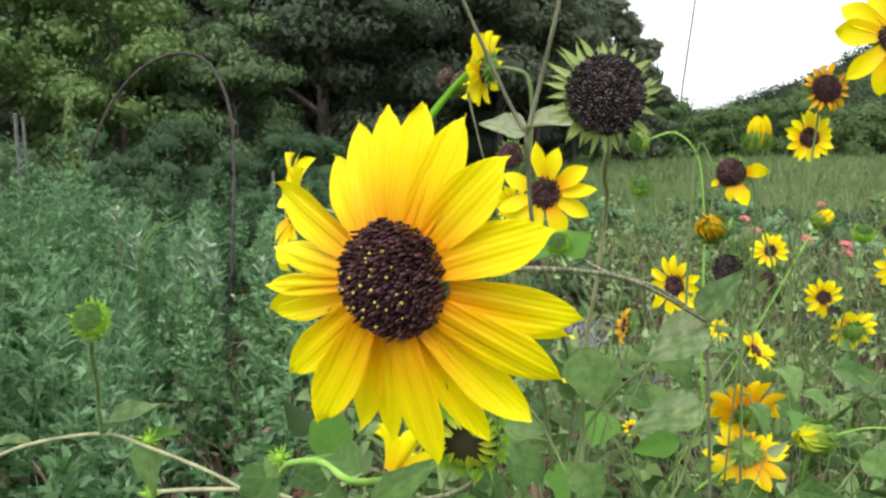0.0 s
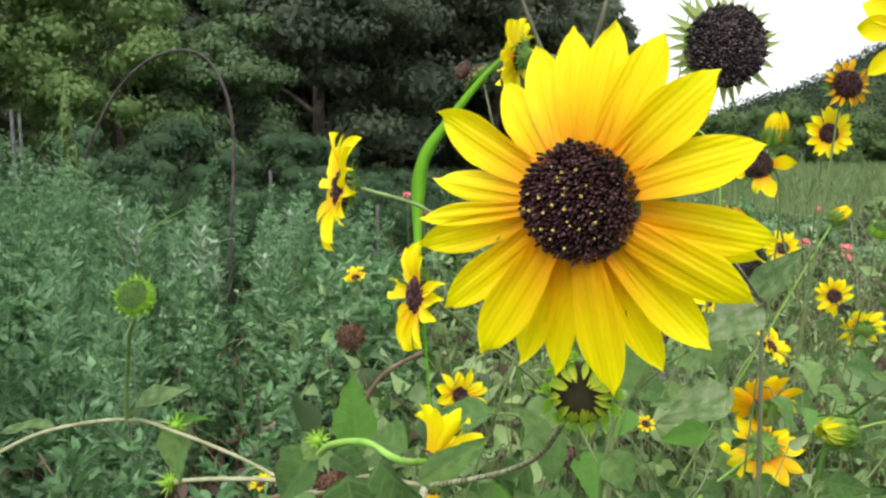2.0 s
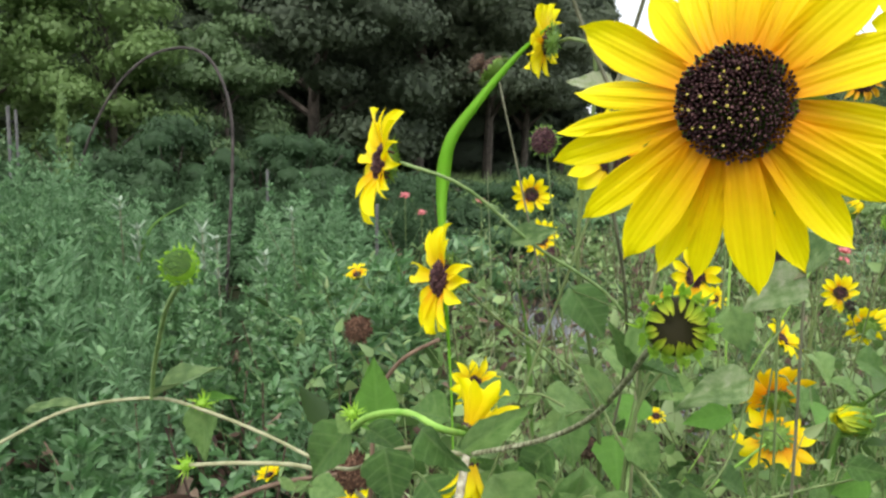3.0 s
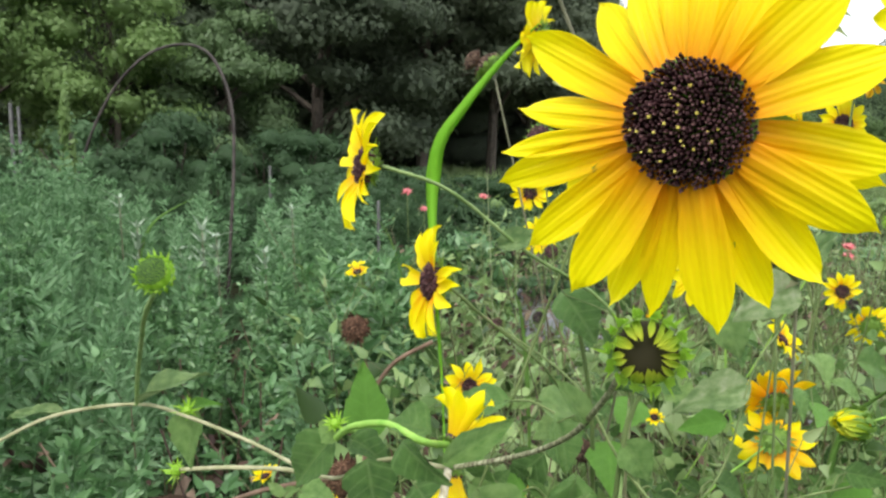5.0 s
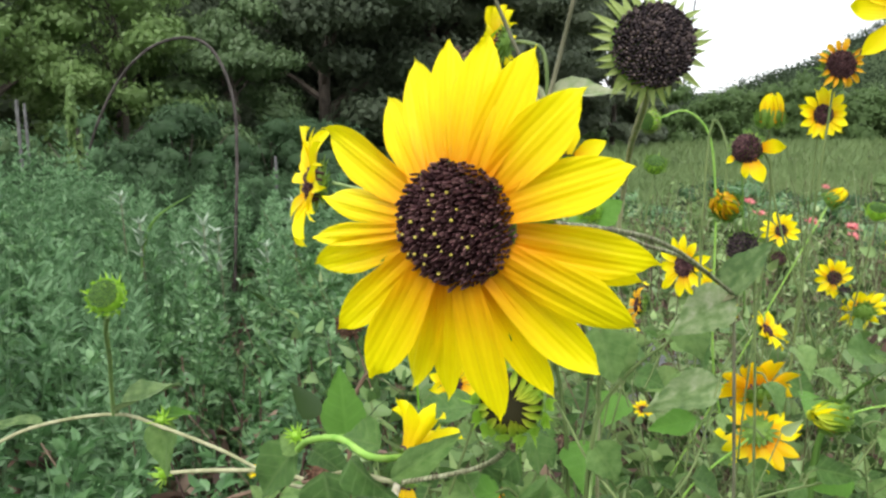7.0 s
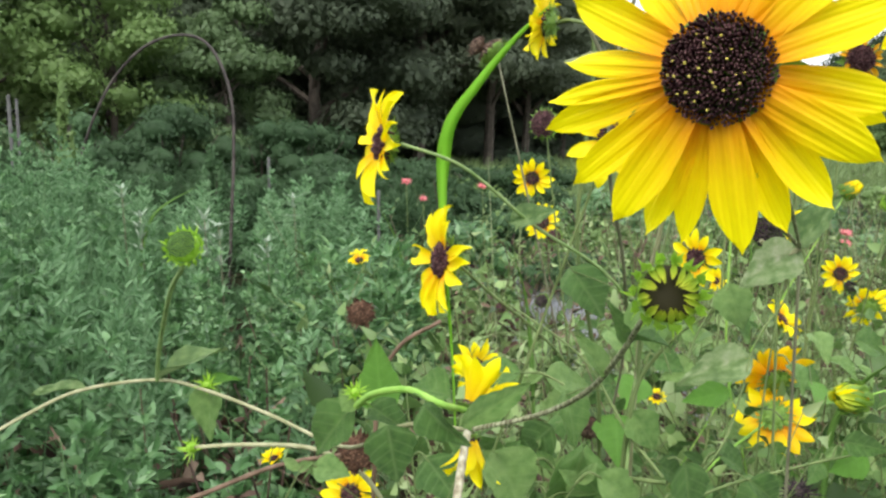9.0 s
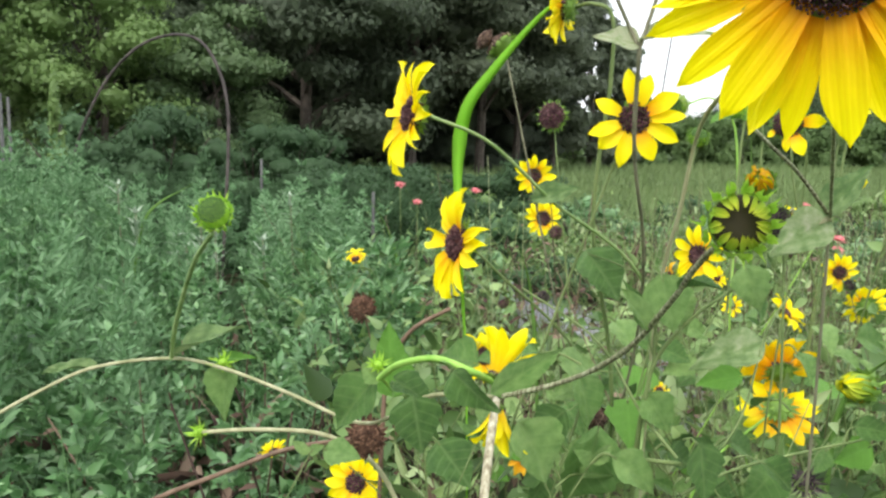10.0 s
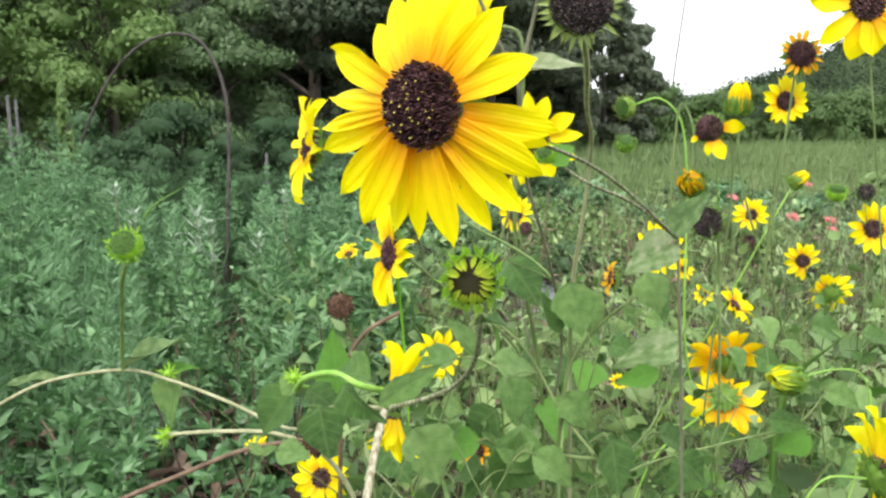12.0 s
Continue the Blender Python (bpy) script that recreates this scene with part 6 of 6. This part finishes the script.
    for i, row in enumerate((
            ((0.1648, 1.7437, 0.9262), (0.05, -0.98, 0.1), 0.0163, 0.0306, 14, "small yellow sunflower with a dark centre"),
            ((0.1430, 1.7437, 1.0210), (-0.15, -0.93, -0.1), 0.0155, 0.0332, 13, "small yellow sunflower on a leaning stem"),
            ((0.7210, 1.5283, 0.8478), (-0.25, -0.92, 0.1), 0.0134, 0.0269, 13, "small yellow sunflower beyond the clump"),
            ((0.7922, 1.5527, 0.7763), (0.1, 0.9, 0.25), 0.0174, 0.0332, 13, "yellow sunflower seen from behind beyond the clump"),
            ((0.4135, 1.4518, 0.8885), (-0.72, -0.62, 0.1), 0.0194, 0.0389, 12, "yellow sunflower half hidden by leaves"),
            ((0.4986, 1.5825, 0.8238), (0.3, -0.8, 0.2), 0.0074, 0.0198, 10, "small yellow sunflower half hidden by leaves"),
            ((-0.0080, 1.1259, 0.7793), (0.35, -0.75, 0.3), 0.0126, 0.0313, 12, "yellow sunflower half hidden behind a leaf"),
            ((-0.1899, 1.1046, 0.5939), (-0.2, -0.88, 0.38), 0.0152, 0.0338, 14, "low yellow sunflower at the edge of the weeds"))):
        small_flower(0 + i, *row)
    for i, row in enumerate((
            ((-0.3875, 1.5159, 0.4756), (-0.2, -0.3, 0.9), 0.0095, 0.0232, 11, "small yellow flower low in the weeds"),
            ((-0.3454, 2.8731, 0.6623), (-0.1, -0.5, 0.85), 0.0161, 0.0415, 12, "small yellow flower among the weeds"),
            ((0.5860, 1.4550, 0.9496), (-0.5, -0.7, 0.3), 0.0112, 0.0257, 12, "small yellow sunflower on a slanting stem"),
            ((0.7257, 1.2846, 0.9426), (-0.2, -0.9, 0.2), 0.0159, 0.0319, 13, "yellow sunflower at the edge of the patch"),
            ((0.2981, 1.2697, 0.6854), (0, -0.6, 0.7), 0.0065, 0.0129, 11, "tiny yellow flower in the undergrowth"),
            ((0.5997, 1.7484, 0.7343), (-0.5, -0.6, 0.3), 0.0080, 0.0209, 10, "small yellow flower in the undergrowth"),
            ((0.4165, 0.6758, 0.7829), (0.97, 0.02, 0.22), 0.0185, 0.0507, 15, "large yellow sunflower seen from the side"))):
        small_flower(8 + i, *row)
    # side-facing, withered and half-open heads low in the tangle
    c = Vector((0.2349, 1.0439, 0.9100))
    t = stemmed("withered_sunflower", c + Vector((0.0111, 0.003701, -0.001851)), (0.1, 0.1), "sideways sunflower with shrivelled orange petals and green bracts", M_STEM, 0.0015)
    flower_head(t, c, (-0.98, -0.02, 0.2), 0.0106, 0.0139, 11, 121, lift=0.35, kinds=PETALS_ORANGE, florets=70)
    c = Vector((0.0455, 1.0287, 0.6660))
    t = stemmed("withered_sunflower", c + Vector((0.006183, 0.006183, -0.006183)), (0.06, 0.08), "withered orange-brown flower low in the tangle", M_STEM_RED, 0.0016)
    flower_head(t, c, (-0.45, -0.75, 0.35), 0.0108, 0.0216, 10, 122, lift=0.5, kinds=PETALS_ORANGE, florets=60)
    c = Vector((0.1400, 1.0445, 0.7182))
    t = stemmed("dried_sunflower", c + Vector((0.003967, 0.009918, 0.005951)), (0.05, 0.1), "pale dried head nodding among the leaves", M_STEM_GREY, 0.0016)
    dried_head(t, c, (-0.35, -0.8, -0.3), 0.0169, 123, M_DRY)
    c = Vector((0.5442, 1.1775, 1.0331))
    t = stemmed("budding_sunflower", c + Vector((-0.008147, 0, -0.01141)), (-0.45, 0.15), "green bud with a yellow tip on a long slanting stem", M_STEM_BRIGHT, 0.0015, bend=0.15)
    yellow_bud(t, c, (0.65, -0.35, 0.5), 0.0139, 124)
    c = Vector((0.5848, 1.1336, 1.0175))
    t = stemmed("budding_sunflower", c + Vector((0, 0, -0.009774)), (-0.06, 0.12), "round green bud on an upright stem", M_STEM, 0.0015)
    closed_bud(t, c, (-0.1, -0.5, 0.8), 0.0134, 125)
    side_leaves(t, c, 4, 126, 0.05, 0.5, 0.9)
    # faded heads behind
    for i, p in enumerate(((0.7314, 1.5052, 0.8275), (0.5863, 1.4622, 0.8973), (0.7057, 1.2780, 1.0057), (0.0625, 1.5447, 0.7769), (0.1482, 1.5895, 0.7810), (0.1788, 1.6466, 0.9059), (0.4727, 1.4339, 0.6047), (1.5166, 1.4541, 1.0941))):
        c = Vector(p)
        t = stemmed("seeded_sunflower", c + Vector((0, 0.007221, -0.002888)), (0.2 * math.sin(i * 1.7 + 1), 0.08), "small spent sunflower with a dark disc", M_STEM_GREY, 0.0010)
        seed_head(t, c, (-0.3, -0.85, 0.3), 0.0116 + 0.0014 * (i % 3), 90 + i, 0.4, M_FLORET if i % 2 else M_SEED, M_BRACT, 90)


singles()


# ---- grass blade, loose stems ----
def blade(name, pts, width, label, material):
    """A long channelled grass blade."""
    line = spline(pts, 8)
    n = len(line)
    foot = Vector(pts[0])
    vs, fs = [], []
    for i, q in enumerate(line):
        u = i / (n - 1)
        w = width * (0.07 + 1.18 * min(1, u * 1.9) ** 3) * max(0.02, 1 - max(0, u - 0.55) / 0.45) ** 0.8
        side = Vector((1, -0.25, 0.0)) if u < 0.6 else Vector((0.8, -0.25, -0.5))
        side.normalize()
        q = q - foot
        for s, dz in ((-0.5, 0.0), (0.0, 0.16), (0.5, 0.0), (0.0, 0.21)):
            vs.append(tuple(q + side * w * s + Vector((0, dz * w, 0))))
    for i in range(n - 1):
        for e in range(4):
            f = (e + 1) % 4
            fs.append((4 * i + e, 4 * i + f, 4 * i + 4 + f, 4 * i + 4 + e))
    ob = new(name, quads(name, vs, fs, material, True))
    ob.location = foot
    return tagged(ob, label, "grass")


a = Vector((-0.0470, 0.8637, 0.8431))
blade("grass_blade", [(a.x + 0.03, a.y, 0.0), (a.x + 0.01, a.y, 0.45), a, (-0.0580, 0.8679, 1.0000), (-0.0595, 0.8665, 1.0750), (-0.0520, 0.8514, 1.1230), (-0.0280, 0.8311, 1.1590), (0.0110, 0.8045, 1.2060), (0.0420, 0.7807, 1.2350)], 0.0128, "long bright green grass blade bending over", M_GRASS_BLADE)
for p, q, w in (((-1.134, 3.0, 0.805), (-0.960, 3.0, 0.925), 0.014), ((-0.244, 3.2, 0.738), (-0.375, 3.2, 0.936), 0.010), ((0.5876, 1.6546, 0.9952), (0.5703, 1.6428, 1.1504), 0.0046), ((0.0833, 1.3015, 0.8404), (0.0540, 1.2678, 0.9342), 0.0066), ((0.4960, 1.0657, 0.7364), (0.5481, 1.0041, 0.8377), 0.0088)):
    p, q = Vector(p), Vector(q)
    foot = Vector((p.x - (q.x - p.x) * 1.2, p.y, 0.0))
    blade("grass_blade", [foot, foot.lerp(p, 0.6) + Vector((0.008789, 0, 0)), p, q], w, "thin green grass blade in the tangle", M_GRASS_DULL)


def loose_stems():
    k = (-0.1632, 0.9178, 0.7338)
    t = thing("dried_sunflower", (-0.7954, 0.8694, 0.1454)[:2] + (0.0,), "fallen reddish-brown stem with a dried brown head", "sunflower")
    p = Vector((-0.4146, 0.8915, 0.6617))
    tube("main_stem", [t.location, p + Vector((-0.2599, -0.02362, -0.2362)), p + Vector((-0.1181, -0.01181, -0.07087)), p, (-0.3334, 0.8932, 0.6957), (-0.2549, 0.9087, 0.7215), k], 0.0037, 0.0026, M_STEM_RED, t)
    dried_head(t, k, (-0.1, -0.9, 0.3), 0.0197, 99)
    k = (-0.0600, 1.0224, 0.8709)
    t = thing("bare_sunflower", (-0.1696, 1.0651, 0.3551)[:2] + (0.0,), "bare reddish stem arching over", "sunflower")
    tube("main_stem", [t.location, (-0.1465, 1.0255, 0.7345), (-0.1420, 1.0320, 0.7872), (-0.1113, 1.0311, 0.8383), k], 0.0034, 0.0027, M_STEM_RED, t)
    k = Vector((-0.3850, 0.9971, 0.7085))
    t = thing("budding_sunflower", (-0.0899, 0.9737, 0.3361)[:2] + (0.0,), "low tan stem bent sideways with a small green bud", "sunflower", "wild sunflowers")
    tube("main_stem", [t.location, (-0.1088, 0.9665, 0.5731), (-0.1579, 0.9690, 0.6819), (-0.2182, 0.9714, 0.7157), (-0.3015, 0.9774, 0.7200), k], 0.0037, 0.0027, M_STEM_TAN, t)
    young_bud(t, k, (-0.6, -0.7, 0.4), 0.0110, 98, "small bright green star-shaped bud")
    k = Vector((0.1053, 0.7346, 0.8825))
    t = thing("leafy_sunflower", (k.x + 0.01, k.y + 0.05, 0.0), "upright forking green stem with broad hanging leaves", "sunflower", "wild sunflowers")
    fork = (0.1266, 0.7285, 0.8845)
    tube("main_stem", [t.location, (0.1166, 0.7485, 0.7743), (0.1197, 0.7335, 0.8493), fork, (0.1530, 0.7169, 0.9263), (0.1976, 0.6996, 0.9679)], 0.0027, 0.0014, M_STEM, t)
    tube("side_stem", [(0.1249, 0.7295, 0.8786), (0.1270, 0.7323, 0.9278), (0.1341, 0.7279, 0.9507)], 0.0020, 0.0014, M_STEM, t)
    tube("side_stem", [(0.1496, 0.7061, 0.7903), (0.1098, 0.7429, 0.7811), (0.0496, 0.7943, 0.7697), (-0.0121, 0.8464, 0.7747)], 0.0023, 0.0015, M_STEM, t)
    tube("side_stem", [(0.1476, 0.7153, 0.7925), (0.1193, 0.7374, 0.8265), (0.0827, 0.7786, 0.8879), (0.0123, 0.8521, 0.9301)], 0.0018, 0.0010, M_STEM, t)
    tube("side_stem", [(0.1570, 0.7152, 0.7684), (0.2167, 0.7519, 0.8100), (0.2654, 0.7992, 0.9065), (0.2982, 0.8109, 0.9519), (0.2908, 0.8134, 1.0079)], 0.0014, 0.0007, M_STEM, t)
    tube("side_stem", [(0.1533, 0.7170, 0.7553), (0.2040, 0.7224, 0.7780), (0.3017, 0.7546, 0.7875), (0.3806, 0.7732, 0.8001), (0.4118, 0.7805, 0.8330)], 0.0017, 0.0009, M_STEM, t)
    # joint on the stem, base and tip of the blade, its width, kind
    def hang(i, q, a, b, w, kind):
        tube("petiole", [q, Vector(q).lerp(Vector(a), 0.5) + Vector((0, 0.003749, 0.003749)), a], 0.0009, 0.0007, M_STEM, t, sides=6, steps=4)
        leaf(t, a, b, w, kind, (0.2 * math.sin(i), -0.8, 0.5), i)

    for i, row in enumerate((
            ((0.1932, 0.7013, 0.9649), (0.1976, 0.6996, 0.9679), (0.2095, 0.6850, 0.9338), 0.0310, LEAVES),
            ((0.1341, 0.7279, 0.9507), (0.0697, 0.7847, 0.9778), (0.0994, 0.7604, 0.9381), 0.0519, LEAVES),
            ((0.1246, 0.7291, 0.8844), (0.1137, 0.7287, 0.9201), (0.0938, 0.7144, 0.9603), 0.0200, LEAVES),
            ((0.1333, 0.7283, 0.9485), (0.1316, 0.7286, 0.9505), (0.1535, 0.7097, 0.9173), 0.0392, LEAVES),
            ((0.1434, 0.6886, 0.9006), (0.1189, 0.6978, 0.9678), (0.1308, 0.6900, 0.9197), 0.0441, LEAVES),
            ((0.1550, 0.6837, 0.9188), (0.1897, 0.6857, 0.9799), (0.2019, 0.6782, 0.9425), 0.0339, LEAVES))):
        hang(0 + i, *row)
    for i, row in enumerate((
            ((0.2556, 0.7948, 0.8917), (0.2533, 0.7961, 0.8849), (0.1813, 0.7903, 0.8604), 0.0415, LEAVES_PALE),
            ((0.1041, 0.7442, 0.7817), (0.0779, 0.7493, 0.8020), (0.0555, 0.7496, 0.7177), 0.0647, LEAVES),
            ((0.1483, 0.7043, 0.8148), (0.1612, 0.6926, 0.8124), (0.1685, 0.6865, 0.7597), 0.0438, LEAVES),
            ((0.0997, 0.7670, 0.8601), (0.0662, 0.7858, 0.8490), (0.0812, 0.7759, 0.7986), 0.0459, LEAVES),
            ((0.1350, 0.7262, 0.8063), (0.1228, 0.7349, 0.8469), (0.1445, 0.7232, 0.8149), 0.0369, LEAVES),
            ((0.2239, 0.7581, 0.8203), (0.2211, 0.7632, 0.8593), (0.1782, 0.7656, 0.8500), 0.0269, LEAVES_BRIGHT))):
        hang(6 + i, *row)
    for i, row in enumerate((
            ((0.0380, 0.8064, 0.7697), (0.0537, 0.8097, 0.8039), (0.0192, 0.8110, 0.7716), 0.0426, LEAVES),
            ((0.3293, 0.7576, 0.7929), (0.3447, 0.7614, 0.8087), (0.3759, 0.7395, 0.8082), 0.0259, LEAVES),
            ((0.4118, 0.7805, 0.8330), (0.4130, 0.7802, 0.8330), (0.4402, 0.7615, 0.8217), 0.0310, LEAVES),
            ((0.2031, 0.7214, 0.7906), (0.2364, 0.7241, 0.7837), (0.2653, 0.7119, 0.7636), 0.0302, LEAVES))):
        hang(12 + i, *row)



loose_stems()


def silver_tuft(p, size, n, seed):
    """A tuft of pale silvery leaves standing out of the weeds."""
    rnd = random.Random(seed)
    t = thing("silvery_weed", (p[0], p[1], 0.0), "upright weed with narrow silvery leaves in the green bed", "weed", "silvery weeds in the bed")
    tube("stem", [(p[0], p[1], 0.0), (p[0] + 0.01, p[1], p[2] * 0.5), p], 0.003, 0.002, M_STEM_GREY, t, sides=6, steps=4)
    vs, fs = [], []
    for k in range(n):
        v, f = bract_arrays(size * 0.06, 4, size * rnd.uniform(0.35, 0.75), size * 0.19, rnd, open_a=rnd.uniform(0.2, 1.2), curl=-0.5, z0=-size * 0.42 * k, rows=1)
        j = len(vs)
        vs += v
        fs += [tuple(q + j for q in g) for g in f]
    child("foliage", quads("foliage", vs, fs, M_SILVER), t, Matrix.Translation(Vector(p) - t.location), "narrow silvery leaves")


for i, (p, sz, n) in enumerate((((-0.938, 3.0, 0.800), 0.11, 4), ((-0.885, 3.0, 0.775), 0.12, 4), ((-1.008, 2.95, 0.735), 0.09, 3), ((-0.962, 2.9, 0.695), 0.08, 3), ((-0.706, 3.0, 0.715), 0.10, 4), ((-1.178, 3.0, 0.810), 0.10, 4), ((-0.601, 3.0, 0.880), 0.08, 3), ((-1.242, 3.0, 0.915), 0.08, 3))):
    silver_tuft(p, sz, n, 40 + i)


def broad_leaf_plant(p, size, n, seed):
    """A low young sunflower: a short stem with broad leaves towards its top."""
    rnd = random.Random(seed)
    p = Vector(p)
    t = thing("young_sunflower", (p.x, p.y, 0.0), "young sunflower with broad matt green leaves and no flower", "sunflower", "young sunflowers")
    tilt = Vector((0.16 * math.sin(2.7 * seed), 0.08 * math.cos(1.9 * seed), 0))
    t.location = p + tilt * 2.0 - Vector((0, 0, p.z))
    foot = t.location.copy()
    knee = foot.lerp(p, 0.5) + tilt * 0.5
    tube("stem", [foot, knee, p], 0.0030, 0.0008, M_STEM, t)
    for a in (seed, seed + 2.6):
        leaf(t, p, p + Vector((math.cos(a), 0.5 * math.sin(a), 0.6)) * size * 0.45, size * 0.25, LEAVES_LANCE, (0, -0.8, 0.4), seed)
    for i in range(n):
        u = 0.45 + 0.55 * i / max(1, n - 1)
        q = knee.lerp(p, max(0.0, 2 * u - 1))
        a = 2.4 * i + seed
        r = size * rnd.uniform(0.7, 1.1)
        d = Vector((math.cos(a), math.sin(a), rnd.uniform(-0.1, 0.4)))
        m = q + d * r * 0.5
        tube("petiole", [q, q.lerp(m, 0.5) + Vector((0, 0, 0.008)), m], 0.0018, 0.0012, M_STEM, t, sides=5, steps=3)
        e = m + Vector((d.x, d.y, rnd.uniform(-0.8, 0.0))).normalized() * r
        leaf(t, m, e, r * rnd.uniform(0.75, 1.0), (LEAVES, LEAVES, LEAVES, LEAVES, LEAVES, LEAVES, LEAVES_BRIGHT)[rnd.randrange(7)], (rnd.uniform(-0.5, 0.5), -0.6, rnd.uniform(0.2, 1.0)), i)
    return t


for i, (p, s, n) in enumerate((((0.0051, 0.7599, 0.7974), 0.0602, 5), ((0.0563, 0.7844, 0.7707), 0.0592, 5), ((0.1701, 0.8649, 0.7403), 0.0546, 6), ((-0.1046, 0.8913, 0.7323), 0.0549, 6), ((-0.2245, 0.8852, 0.7256), 0.0526, 5), ((0.1150, 0.9182, 0.7964), 0.0522, 6),
                               ((0.2342, 1.1219, 0.7646), 0.0567, 6), ((0.0935, 1.0796, 0.7248), 0.0598, 6), ((0.6759, 1.2517, 0.7635), 0.0507, 6), ((0.3919, 1.3177, 0.7272), 0.0535, 7), ((0.2823, 1.5648, 0.8045), 0.0541, 6), ((0.0116, 1.2686, 0.7225), 0.0553, 6), ((0.1957, 0.7512, 0.7518), 0.0532, 5), ((0.0519, 0.7837, 0.7373), 0.0555, 5),
                               ((0.3728, 1.0572, 0.6791), 0.0471, 6), ((0.6800, 1.1915, 0.6839), 0.0479, 6),
                               ((-0.102, 0.893, 0.838), 0.054, 6), ((0.035, 0.862, 0.838), 0.048, 5), ((0.067, 0.722, 0.784), 0.058, 7), ((0.132, 0.858, 0.810), 0.054, 6), ((0.232, 1.108, 0.796), 0.055, 6),
                               ((0.232, 0.848, 0.750), 0.054, 6), ((0.293, 0.796, 0.743), 0.059, 7), ((0.323, 1.049, 0.744), 0.048, 5), ((0.511, 1.000, 0.758), 0.061, 7), ((0.488, 0.893, 0.714), 0.054, 6),
                               ((0.184, 1.212, 0.815), 0.056, 6), ((0.417, 0.944, 0.716), 0.048, 5), ((0.039, 0.803, 0.783), 0.053, 6), ((-0.035, 0.803, 0.778), 0.048, 5), ((0.156, 0.747, 0.747), 0.048, 5),
                               ((0.608, 1.303, 0.758), 0.065, 7), ((0.674, 1.199, 0.737), 0.064, 7), ((0.356, 1.407, 0.767), 0.057, 6), ((0.138, 1.253, 0.748), 0.048, 5), ((0.515, 1.406, 0.766), 0.057, 6))):
    broad_leaf_plant(p, s, n, 5 + i)


# ---- pink flowers in the field ----
def pink_flower(p, r, seed):
    rnd = random.Random(seed)
    t = thing("pink_flower", (p[0], p[1], 0.0), "small pink blossom on a thin stem in the field", "flower", "pink flowers in the field")
    tube("stem", [(p[0], p[1], 0.0), (p[0] + 0.01, p[1], p[2] * 0.5), p], 0.004, 0.003, M_STEM, t, sides=6, steps=4)
    vs, fs = [], []
    for row, (tilt, ln) in enumerate(((0.1, 1.0), (0.5, 0.8), (1.0, 0.55))):
        v, f = bract_arrays(r * 0.3, 11, r * ln, r * 0.5, rnd, open_a=tilt, curl=0.2, rows=1)
        k = len(vs)
        vs += v
        fs += [tuple(q + k for q in g) for g in f]
    child("blossom", quads("blossom", vs, fs, M_PINK), t, Matrix.Translation(Vector(p) - t.location) @ frame_of((0.1, -0.5, 0.9)), "pink blossom")


for i, p in enumerate(((1.6356, 4.4232, 0.7152), (1.6515, 4.3141, 0.6621), (1.8431, 4.1074, 0.6365), (1.7517, 3.5024, 0.6457), (2.5258, 5.4306, 0.7061), (-0.2720, 5.5231, 0.8004), (-0.1506, 5.2056, 0.7081), (1.5720, 3.1615, 0.7282), (0.2718, 5.8104, 0.7505), (1.6173, 4.3710, 0.7191))):
    pink_flower(p, 0.026 + 0.004 * (i % 3), i)
